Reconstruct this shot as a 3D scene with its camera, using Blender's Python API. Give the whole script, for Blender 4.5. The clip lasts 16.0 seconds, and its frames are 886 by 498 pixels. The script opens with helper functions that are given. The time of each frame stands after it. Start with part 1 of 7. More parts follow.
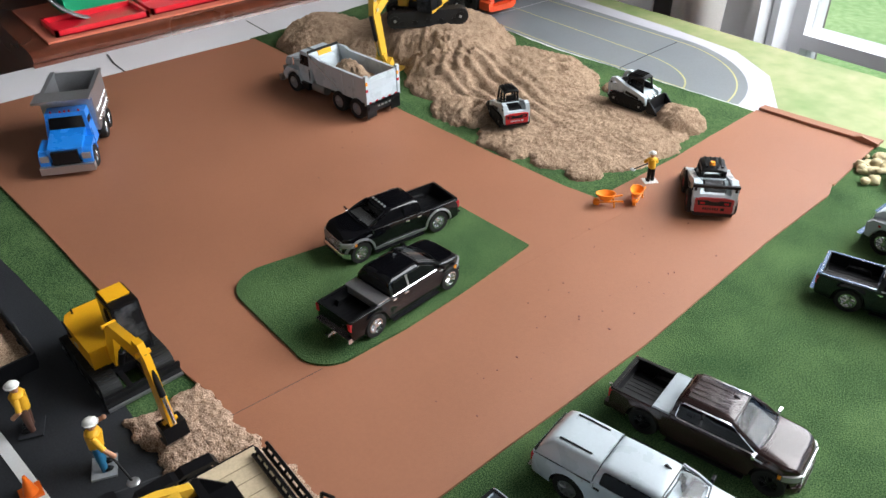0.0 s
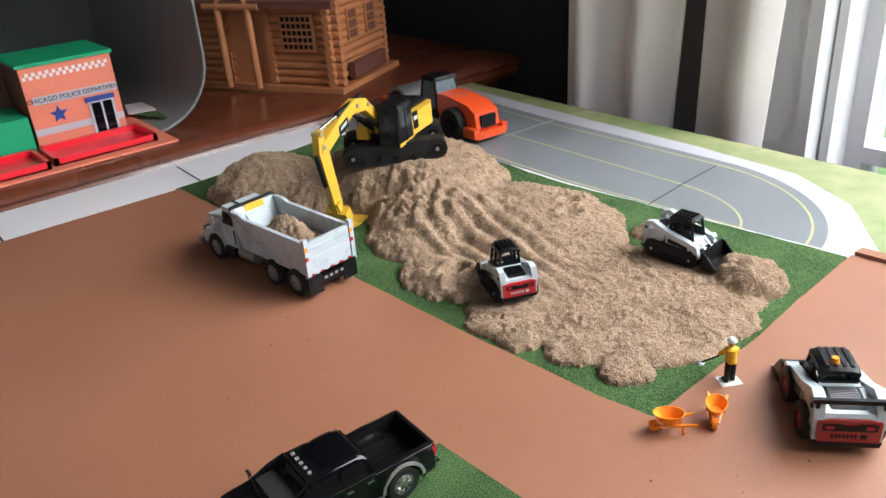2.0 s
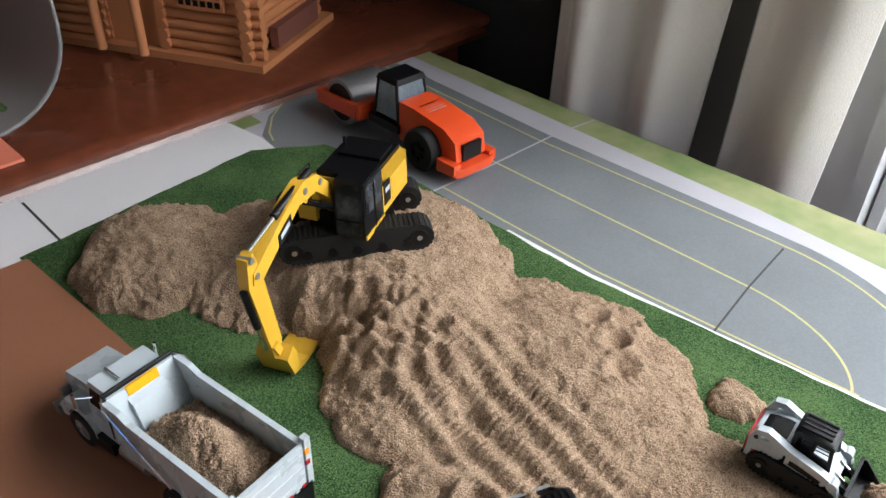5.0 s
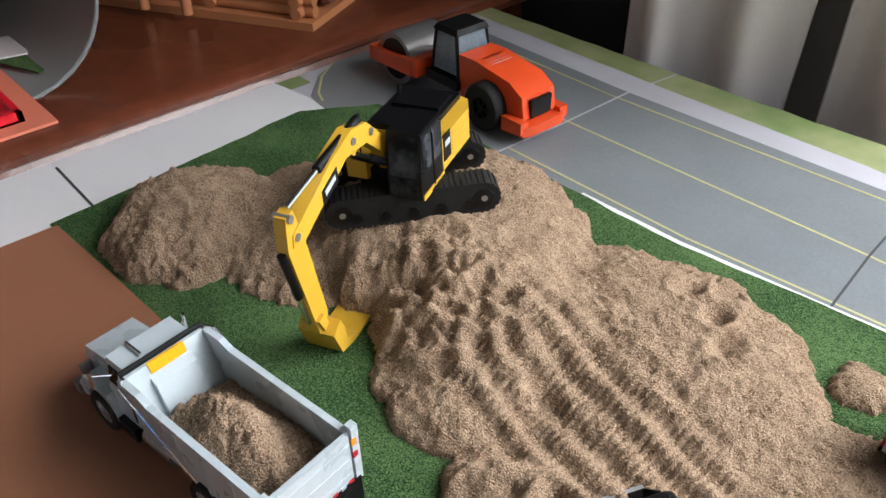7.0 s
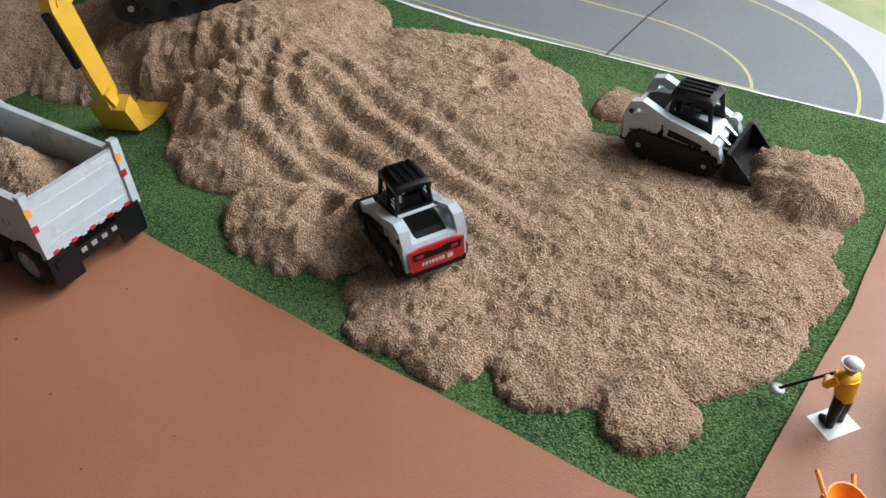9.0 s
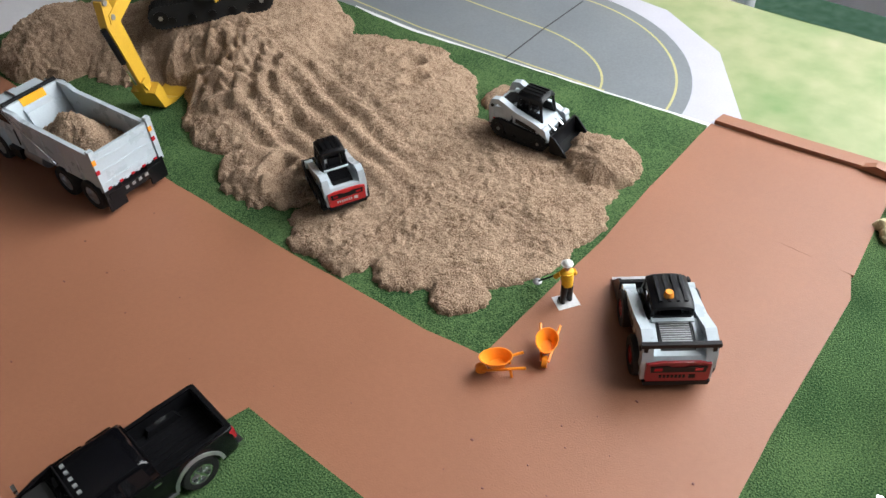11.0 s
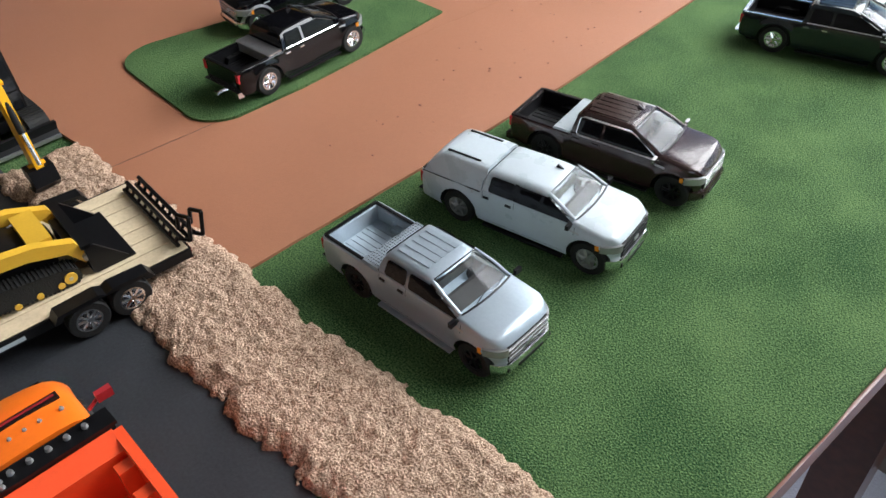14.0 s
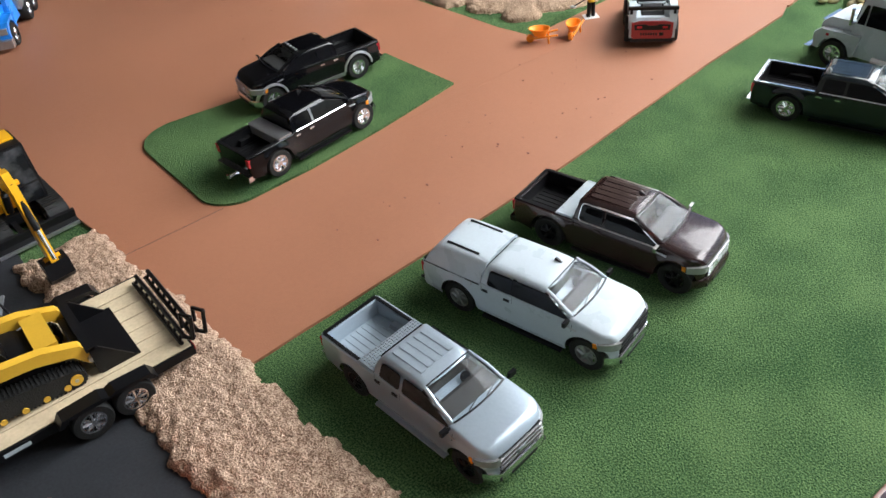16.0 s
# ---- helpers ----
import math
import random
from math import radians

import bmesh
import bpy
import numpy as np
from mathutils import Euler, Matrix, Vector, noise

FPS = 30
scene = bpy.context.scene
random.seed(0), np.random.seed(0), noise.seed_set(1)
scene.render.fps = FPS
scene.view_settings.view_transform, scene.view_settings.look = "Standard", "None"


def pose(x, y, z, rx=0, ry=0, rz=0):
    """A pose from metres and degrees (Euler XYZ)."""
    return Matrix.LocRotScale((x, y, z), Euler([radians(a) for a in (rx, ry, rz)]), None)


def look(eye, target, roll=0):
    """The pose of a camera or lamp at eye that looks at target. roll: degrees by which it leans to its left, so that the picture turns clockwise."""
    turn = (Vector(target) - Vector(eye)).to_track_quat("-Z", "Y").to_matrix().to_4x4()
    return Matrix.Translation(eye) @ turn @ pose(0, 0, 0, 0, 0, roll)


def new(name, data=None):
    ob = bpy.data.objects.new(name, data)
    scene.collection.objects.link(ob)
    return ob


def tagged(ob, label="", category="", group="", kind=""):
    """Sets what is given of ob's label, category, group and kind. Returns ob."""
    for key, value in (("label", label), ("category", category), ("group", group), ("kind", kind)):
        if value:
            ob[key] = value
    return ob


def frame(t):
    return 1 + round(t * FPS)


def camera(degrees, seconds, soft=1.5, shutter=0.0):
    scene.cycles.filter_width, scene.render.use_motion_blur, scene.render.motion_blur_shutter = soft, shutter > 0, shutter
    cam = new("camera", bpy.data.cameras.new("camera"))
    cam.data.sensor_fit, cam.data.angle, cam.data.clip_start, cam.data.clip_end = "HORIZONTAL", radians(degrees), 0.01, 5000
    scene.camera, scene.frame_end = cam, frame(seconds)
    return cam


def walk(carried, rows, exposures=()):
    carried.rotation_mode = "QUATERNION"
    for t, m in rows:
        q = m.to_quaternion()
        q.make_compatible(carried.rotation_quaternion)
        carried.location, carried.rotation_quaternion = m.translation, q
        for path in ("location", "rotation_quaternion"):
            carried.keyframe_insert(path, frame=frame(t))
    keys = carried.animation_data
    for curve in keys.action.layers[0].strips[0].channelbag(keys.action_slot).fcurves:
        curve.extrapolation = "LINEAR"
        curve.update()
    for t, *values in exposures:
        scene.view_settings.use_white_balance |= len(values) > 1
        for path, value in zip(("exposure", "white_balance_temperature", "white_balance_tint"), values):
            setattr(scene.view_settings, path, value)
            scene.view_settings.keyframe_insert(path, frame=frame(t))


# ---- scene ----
cam = camera(58.8, 16.0)
PATH = [
    (0, (0.012, 0.069, 0.277), (-1.288, 1.077, -0.861), -1.3),
    (0.5, (0.021, 0.07, 0.284), (-1.315, 1.086, -0.804), -1.0),
    (1, (0.013, 0.071, 0.286), (-1.354, 1.094, -0.756), -1.6),
    (1.5, (-0.037, 0.121, 0.276), (-1.441, 1.194, -0.66), -3.7),
    (2, (-0.122, 0.196, 0.222), (-1.539, 1.302, -0.655), -4.2),
    (2.5, (-0.106, 0.128, 0.231), (-1.445, 1.286, -0.7), -3.8),
    (3, (-0.067, 0.082, 0.257), (-1.279, 1.363, -0.687), -2.4),
    (3.5, (-0.058, 0.153, 0.242), (-1.235, 1.458, -0.713), -1.6),
    (4, (-0.158, 0.268, 0.243), (-1.326, 1.512, -0.8), -0.9),
    (4.5, (-0.293, 0.303, 0.265), (-1.41, 1.514, -0.868), 1.9),
    (6.8, (-0.35, 0.327, 0.225), (-1.532, 1.4, -0.98), -1.7),
    (7, (-0.349, 0.331, 0.224), (-1.553, 1.385, -0.976), -1.6),
    (7.5, (-0.333, 0.326, 0.213), (-1.563, 1.342, -0.993), -2.6),
    (8, (-0.3, 0.313, 0.186), (-1.477, 1.348, -1.056), -3.0),
    (8.5, (-0.277, 0.321, 0.163), (-1.369, 1.402, -1.116), -3.3),
    (9, (-0.265, 0.323, 0.169), (-1.299, 1.446, -1.123), -3.9),
    (9.2, (-0.251, 0.331, 0.169), (-1.282, 1.471, -1.111), -4.3),
    (11.3, (-0.141, 0.25, 0.253), (-1.193, 1.268, -1.11), -4.1),
    (11.5, (-0.137, 0.221, 0.233), (-1.176, 1.267, -1.117), -3.3),
    (12, (-0.096, 0.155, 0.23), (-1.173, 1.174, -1.113), -3.9),
    (12.5, (-0.052, 0.117, 0.22), (-1.059, 1.159, -1.159), -0.3),
    (13, (0.001, 0.098, 0.206), (-1.042, 1.118, -1.162), -0.2),
    (13.5, (0.035, 0.089, 0.193), (-1.077, 1.07, -1.149), -1.6),
    (14, (0.059, 0.08, 0.199), (-1.109, 1.023, -1.123), -3.1),
    (14.5, (0.064, 0.07, 0.207), (-1.149, 0.984, -1.094), -4.6),
    (15, (0.064, 0.084, 0.216), (-1.17, 0.994, -1.068), -6.6),
    (15.5, (0.06, 0.103, 0.218), (-1.182, 1.014, -1.058), -7.2),
    (16, (0.058, 0.104, 0.218), (-1.209, 0.993, -1.048), -6.4),
]
walk(cam, [(t, look(eye, target, roll)) for t, eye, target, roll in PATH],
     exposures=[(0, 0.56), (2, 0.62), (3.5, 0.42), (4, 0.18), (4.5, 0.42), (7, 0.54), (8, 0.34), (9, 0.18), (11.5, 0.34), (12.5, 0.66), (13.5, 0.74), (14.5, 0.74), (16, 0.74)])

# ---------------------------------------------------------------- light
scene.view_settings.exposure = 0.85
world = bpy.data.worlds.new("World")
scene.world = world
world.use_nodes = True
wn = world.node_tree.nodes
sky = wn.new("ShaderNodeTexSky")
sky.sky_type, sky.sun_disc = "NISHITA", False
sky.sun_elevation, sky.sun_rotation = radians(48), radians(200)
wn["Background"].inputs["Strength"].default_value = 0.15
world.node_tree.links.new(sky.outputs[0], wn["Background"].inputs["Color"])


def area(name, m, sx, sy, power, colour):
    d = bpy.data.lights.new(name, "AREA")
    d.shape, d.size, d.size_y, d.energy, d.color = "RECTANGLE", sx, sy, power, colour
    ob = new(name, d)
    ob.matrix_world = m
    return ob


sun = new("sun", bpy.data.lights.new("sun", "SUN"))
sun.data.energy, sun.data.angle, sun.data.color = 4.0, radians(0.5), (1.0, 0.95, 0.88)
sun.matrix_world = look((1.0, -3, 4), (0, 0, 0))
# sky light in the window's opening, and in the one on the other side of the room
area("window_daylight", look((0.03, 0.95, 0.58), (-0.42, 0.33, 0.10)), 0.9, 0.6, 12.4, (0.95, 0.98, 1.0))
area("far_window_daylight", look((1.55, -0.85, 0.75), (-0.2, 0.3, 0.0)), 1.2, 1.0, 2.2, (1.0, 0.95, 0.90))

# ---------------------------------------------------------------- materials
MM = 0.001


def mat(name, col, rough=0.5, metal=0.0, var=0.06, scale=60.0, fine=900.0, bump=0.0, bscale=None, coat=0.0, spec=0.5, col2=None, blotch=0.5, tight=0.2):
    """A surface with colour variation at two scales, uneven gloss and fine relief; scales are per metre."""
    m = bpy.data.materials.new(name)
    m.use_nodes = True
    nt = m.node_tree
    nodes, link = nt.nodes, nt.links.new
    b = nodes["Principled BSDF"]
    tc = nodes.new("ShaderNodeTexCoord")
    big, small = nodes.new("ShaderNodeTexNoise"), nodes.new("ShaderNodeTexNoise")
    big.inputs["Scale"].default_value, small.inputs["Scale"].default_value = scale, fine
    big.inputs["Detail"].default_value, small.inputs["Detail"].default_value = 4, 3
    for n in (big, small):
        link(tc.outputs["Object"], n.inputs["Vector"])
    mix = nodes.new("ShaderNodeMix")
    mix.data_type = "FLOAT"
    mix.inputs[0].default_value = blotch
    link(small.outputs["Fac"], mix.inputs[2])
    link(big.outputs["Fac"], mix.inputs[3])
    ramp = nodes.new("ShaderNodeValToRGB")
    c = Vector(col)
    if col2 is None:
        lo, hi = c * (1 - var * 2), c * (1 + var * 2)
    else:
        lo, hi = c, Vector(col2)
    ramp.color_ramp.elements[0].position, ramp.color_ramp.elements[1].position = 0.5 - tight, 0.5 + tight
    ramp.color_ramp.elements[0].color = (*lo, 1)
    ramp.color_ramp.elements[1].color = (*[min(v, 1) for v in hi], 1)
    link(mix.outputs[0], ramp.inputs[0])
    link(ramp.outputs[0], b.inputs["Base Color"])
    rr = nodes.new("ShaderNodeMapRange")
    rr.inputs["To Min"].default_value, rr.inputs["To Max"].default_value = max(rough - min(0.08, rough * 0.15), 0.02), min(rough + min(0.08, rough * 0.15), 1)
    link(big.outputs["Fac"], rr.inputs["Value"])
    link(rr.outputs[0], b.inputs["Roughness"])
    b.inputs["Metallic"].default_value = metal
    b.inputs["Coat Weight"].default_value = coat
    b.inputs["Coat Roughness"].default_value = 0.06
    b.inputs["Specular IOR Level"].default_value = spec
    if bump:
        bn = nodes.new("ShaderNodeBump")
        bn.inputs["Strength"].default_value, bn.inputs["Distance"].default_value = 1.0, bump
        src = small
        if bscale:
            src = nodes.new("ShaderNodeTexNoise")
            src.inputs["Scale"].default_value, src.inputs["Detail"].default_value = bscale, 4
            link(tc.outputs["Object"], src.inputs["Vector"])
        link(src.outputs["Fac"], bn.inputs["Height"])
        link(bn.outputs[0], b.inputs["Normal"])
    return m


M = {}
M["grass"] = mat("green_turf_sheet", (0.018, 0.058, 0.019), 0.95, scale=26, fine=1500, bump=0.0013, bscale=1650, col2=(0.116, 0.196, 0.074), spec=0.12, blotch=0.27, tight=0.095)
M["dirt"] = mat("brown_foam_sheet", (0.288, 0.121, 0.066), 0.52, var=0.055, scale=9, fine=500, bump=0.00012, bscale=1500, spec=0.5, blotch=0.75)
M["foam_black"] = mat("black_foam_sheet", (0.022, 0.024, 0.028), 0.62, scale=25, fine=900, bump=0.0001, bscale=1500, var=0.18, spec=0.35)
M["sand"] = mat("damp_brown_sand", (0.215, 0.130, 0.082), 0.95, scale=90, fine=1500, bump=0.0020, bscale=1500, col2=(0.56, 0.40, 0.275), spec=0.15, blotch=0.25, tight=0.12)
M["sand2"] = mat("coarse_tan_sand", (0.235, 0.140, 0.092), 0.95, scale=350, fine=1400, bump=0.0019, bscale=1400, col2=(0.64, 0.46, 0.335), spec=0.2, blotch=0.3, tight=0.10)
M["asphalt"] = mat("printed_asphalt", (0.175, 0.19, 0.205), 0.36, var=0.07, scale=22, fine=700, spec=0.4)
M["kerb"] = mat("printed_pale_kerb", (0.46, 0.45, 0.50), 0.45, var=0.04, scale=40)
M["whitepaper"] = mat("white_paper", (0.70, 0.69, 0.71), 0.55, var=0.02, scale=12, bump=0.0005, bscale=40)
M["yline"] = mat("yellow_line_print", (0.50, 0.45, 0.20), 0.5, var=0.05)
M["wline"] = mat("white_line_print", (0.72, 0.72, 0.72), 0.5, var=0.04)
M["seam"] = mat("dark_seam", (0.05, 0.05, 0.055), 0.7)
M["mat_green"] = mat("printed_grass", (0.15, 0.24, 0.075), 0.42, scale=16, fine=60, col2=(0.40, 0.38, 0.21), blotch=0.6)
M["lawn"] = mat("lawn", (0.14, 0.32, 0.09), 0.95, scale=1.2, fine=30, col2=(0.42, 0.58, 0.28), blotch=0.45)
M["glare_pale"] = mat("pale_far_glare", (0.72, 0.71, 0.68), 0.9, scale=1, fine=20, var=0.04)
M["wood"] = mat("dark_red_wood", (0.135, 0.036, 0.017), 0.28, scale=6, fine=90, var=0.2, coat=0.4)
# Shade on the west and window walls is mixed into this darker paint.
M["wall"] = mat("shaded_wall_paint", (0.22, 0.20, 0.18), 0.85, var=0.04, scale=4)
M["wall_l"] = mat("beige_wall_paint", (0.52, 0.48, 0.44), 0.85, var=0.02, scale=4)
M["dark_wall_shade"] = mat("black_wall_shade", (0.012, 0.012, 0.012), 0.9)
M["curtain"] = mat("white_curtain", (0.88, 0.83, 0.79), 0.9, var=0.04, scale=10, bump=0.0003, bscale=900)
M["frame"] = mat("white_window_paint", (0.78, 0.78, 0.80), 0.4, var=0.015, scale=9)
M["carpet"] = mat("blue_grey_carpet", (0.42, 0.44, 0.53), 0.95, scale=20, fine=400, var=0.08, bump=0.002, bscale=300)
M["ceiling"] = mat("ceiling_paint", (0.74, 0.73, 0.72), 0.9, var=0.01)
M["black"] = mat("black_paint", (0.003, 0.003, 0.004), 0.1, coat=0.1, var=0.1, spec=0.4)
M["cabglass"] = mat("pale_cab_glass", (0.13, 0.17, 0.20), 0.1, var=0.2, scale=80)
M["blackp"] = mat("black_plastic", (0.005, 0.005, 0.006), 0.36, var=0.12, spec=0.3)
M["rubber"] = mat("tyre_rubber", (0.005, 0.005, 0.005), 0.7, var=0.15, bump=0.0002, bscale=1500)
M["chrome"] = mat("chrome", (0.80, 0.80, 0.82), 0.16, metal=1.0, var=0.03)
M["steel"] = mat("grey_metal", (0.42, 0.42, 0.43), 0.35, metal=0.8, var=0.06)
M["white"] = mat("white_paint", (0.45, 0.505, 0.54), 0.28, coat=0.35, var=0.025, scale=90)
M["silver"] = mat("silver_paint", (0.34, 0.40, 0.45), 0.3, metal=0.4, coat=0.3, var=0.03)
M["brown"] = mat("dark_brown_metallic", (0.028, 0.013, 0.012), 0.2, metal=0.2, coat=0.45, var=0.06)
M["dgreen"] = mat("dark_green_black_paint", (0.004, 0.008, 0.010), 0.14, coat=0.3)
M["glass"] = mat("tinted_toy_glass", (0.005, 0.005, 0.006), 0.06, var=0.1, spec=0.22)
# Dark opaque glass; paler streaks in its colour imitate reflections.
M["wglass"] = mat("windscreen_painted_streaks", (0.010, 0.011, 0.013), 0.06, var=0.3, scale=70, fine=120, spec=0.16, col2=(0.06, 0.064, 0.07), tight=0.08)
M["red"] = mat("red_paint", (0.46, 0.014, 0.018), 0.3, coat=0.3)
M["dred"] = mat("dark_red_paint", (0.30, 0.015, 0.02), 0.3, coat=0.3)
M["redlens"] = mat("red_lamp", (0.42, 0.02, 0.03), 0.25)
M["amber"] = mat("amber_lamp", (0.85, 0.30, 0.03), 0.25)
M["lens"] = mat("headlamp_lens", (0.34, 0.34, 0.34), 0.12, metal=0.4)
M["catyel"] = mat("construction_yellow", (0.62, 0.36, 0.035), 0.33, coat=0.25, var=0.035)
M["yel"] = mat("golden_yellow", (0.78, 0.38, 0.012), 0.3, coat=0.3, var=0.03)
M["orange"] = mat("orange_paint", (0.86, 0.16, 0.012), 0.3, coat=0.35, var=0.03)
M["roll_or"] = mat("roller_orange_red", (0.72, 0.075, 0.018), 0.3, coat=0.35, var=0.03)
M["red_or"] = mat("orange_red_plastic", (0.78, 0.075, 0.02), 0.32, coat=0.3, var=0.03)
M["blue"] = mat("bright_blue_paint", (0.012, 0.20, 0.66), 0.28, coat=0.4, var=0.04)
M["barrow"] = mat("orange_plastic", (0.90, 0.27, 0.015), 0.35, var=0.03)
M["plank"] = mat("pale_plank", (0.56, 0.45, 0.30), 0.7, var=0.08, scale=120, fine=700)
M["logs"] = mat("orange_brown_logs", (0.50, 0.20, 0.085), 0.5, var=0.07, scale=30)
M["shingle"] = mat("brown_shingle", (0.17, 0.06, 0.045), 0.55, var=0.1)
M["salmon"] = mat("salmon_card", (0.72, 0.21, 0.13), 0.5, var=0.03)
M["tgreen"] = mat("green_card", (0.01, 0.36, 0.16), 0.4, var=0.04)
M["tred"] = mat("bright_red_plastic", (0.75, 0.012, 0.03), 0.3, var=0.03, coat=0.3)
M["greysheet"] = mat("grey_plastic_sheet", (0.22, 0.23, 0.23), 0.45, var=0.05, scale=8)
M["stone"] = mat("tan_pebble", (0.50, 0.42, 0.25), 0.75, var=0.12, scale=140, fine=900, bump=0.0004)
M["vest"] = mat("yellow_shirt", (0.80, 0.42, 0.02), 0.6)
M["jean"] = mat("blue_trousers", (0.02, 0.16, 0.30), 0.6)
M["btrou"] = mat("brown_trousers", (0.10, 0.045, 0.03), 0.6)
M["skin"] = mat("figure_flesh_paint", (0.50, 0.25, 0.15), 0.6)
M["hat"] = mat("white_hat", (0.78, 0.77, 0.74), 0.35)
M["clear"] = mat("clear_plastic_base", (0.30, 0.31, 0.32), 0.12, spec=0.8)
M["pbase"] = mat("white_plastic_base", (0.62, 0.62, 0.62), 0.3)
M["poster"] = mat("dark_blue_sign", (0.02, 0.05, 0.25), 0.5)

gl = bpy.data.materials.new("window_glass")
gl.use_nodes = True
gb = gl.node_tree.nodes["Principled BSDF"]
gb.inputs["Transmission Weight"].default_value, gb.inputs["Roughness"].default_value, gb.inputs["IOR"].default_value = 1.0, 0.0, 1.02
M["pane"] = gl
cg = bpy.data.materials.new("clear_toy_windscreen")
cg.use_nodes = True
cgb = cg.node_tree.nodes["Principled BSDF"]
cgb.inputs["Transmission Weight"].default_value, cgb.inputs["Roughness"].default_value, cgb.inputs["IOR"].default_value = 1.0, 0.0, 1.2
cgb.inputs["Base Color"].default_value = (0.86, 0.90, 0.93, 1)
M["clearglass"] = cg
M["dash"] = mat("beige_grey_interior", (0.030, 0.027, 0.025), 0.6, var=0.25, scale=300)


# ---------------------------------------------------------------- shape helpers (millimetres in, metres out)
def part(name, bm, material, parent=None, label="", smooth=False, mats=()):
    me = bpy.data.meshes.new(name)
    bmesh.ops.recalc_face_normals(bm, faces=bm.faces[:])
    bm.to_mesh(me)
    bm.free()
    for k in (material, *mats):
        me.materials.append(M[k] if isinstance(k, str) else k)
    if smooth:
        me.shade_smooth()
        me.set_sharp_from_angle(angle=radians(38))
    ob = new(name, me)
    if parent is not None:
        ob.parent = parent
    if label:
        ob["label"] = label
    return ob


def thing(name, m, label, category, group="", kind=""):
    ob = new(name)
    ob.empty_display_size = 0.01
    ob.matrix_world = m
    return tagged(ob, label, category, group, kind)


def bevel(bm, w, seg=2, ang=30):
    es = [e for e in bm.edges if len(e.link_faces) == 2 and e.calc_face_angle(0) > radians(ang)]
    if es and w:
        bmesh.ops.bevel(bm, geom=es, offset=w * MM, segments=seg, affect="EDGES", profile=0.6, clamp_overlap=True)
    return bm


def add_box(bm, x0, x1, y0, y1, z0, z1, m=None):
    vs = [bm.verts.new(Vector((x, y, z)) * MM) for x in (x0, x1) for y in (y0, y1) for z in (z0, z1)]
    for f in ((0, 1, 3, 2), (4, 6, 7, 5), (0, 4, 5, 1), (2, 3, 7, 6), (0, 2, 6, 4), (1, 5, 7, 3)):
        bm.faces.new([vs[i] for i in f])
    if m is not None:
        bmesh.ops.transform(bm, matrix=m, verts=vs)
    return bm


def box(x0, x1, y0, y1, z0, z1, bev=0.0, seg=2):
    return bevel(add_box(bmesh.new(), x0, x1, y0, y1, z0, z1), bev, seg)


def add_prism(bm, prof, y0, y1, axis="y"):
    """A side profile of (x, z) pushed from y0 to y1."""
    rings = []
    for y in (y0, y1):
        if axis == "y":
            rings.append([bm.verts.new(Vector((x, y, z)) * MM) for x, z in prof])
        elif axis == "x":
            rings.append([bm.verts.new(Vector((y, x, z)) * MM) for x, z in prof])
        else:
            rings.append([bm.verts.new(Vector((x, z, y)) * MM) for x, z in prof])
    n = len(prof)
    bm.faces.new(rings[0])
    bm.faces.new(rings[1][::-1])
    for i in range(n):
        bm.faces.new((rings[0][i], rings[1][i], rings[1][(i + 1) % n], rings[0][(i + 1) % n]))
    return bm


def prism(prof, y0, y1, bev=0.0, axis="y", seg=2):
    return bevel(add_prism(bmesh.new(), prof, y0, y1, axis), bev, seg)


def add_rod(bm, a, b, r, n=10, r2=None):
    a, b = Vector(a), Vector(b)
    d = b - a
    rot = d.to_track_quat("Z", "Y").to_matrix()
    r2 = r if r2 is None else r2
    ra = [bm.verts.new((a + rot @ Vector((r * math.cos(i * 2 * math.pi / n), r * math.sin(i * 2 * math.pi / n), 0))) * MM) for i in range(n)]
    rb = [bm.verts.new((b + rot @ Vector((r2 * math.cos(i * 2 * math.pi / n), r2 * math.sin(i * 2 * math.pi / n), 0))) * MM) for i in range(n)]
    bm.faces.new(ra[::-1])
    bm.faces.new(rb)
    for i in range(n):
        bm.faces.new((ra[i], ra[(i + 1) % n], rb[(i + 1) % n], rb[i]))
    return bm


def rod(a, b, r, n=10, r2=None):
    return add_rod(bmesh.new(), a, b, r, n, r2)


def add_poly(bm, pts):
    bm.faces.new([bm.verts.new(Vector(p) * MM) for p in pts])
    return bm


def slab(pts, thick=0.25):
    """A thin plate from a flat ring of points, given its thickness outward along its normal."""
    bm = bmesh.new()
    vs = [Vector(p) for p in pts]
    nrm = Vector((0, 0, 0))
    for i in range(len(vs)):
        nrm += (vs[i] - vs[0]).cross(vs[(i + 1) % len(vs)] - vs[0])
    nrm.normalize()
    a = [bm.verts.new((v - nrm * thick * 0.6) * MM) for v in vs]
    b = [bm.verts.new((v + nrm * thick) * MM) for v in vs]
    bm.faces.new(a[::-1])
    bm.faces.new(b)
    for i in range(len(vs)):
        j = (i + 1) % len(vs)
        bm.faces.new((a[i], a[j], b[j], b[i]))
    return bm


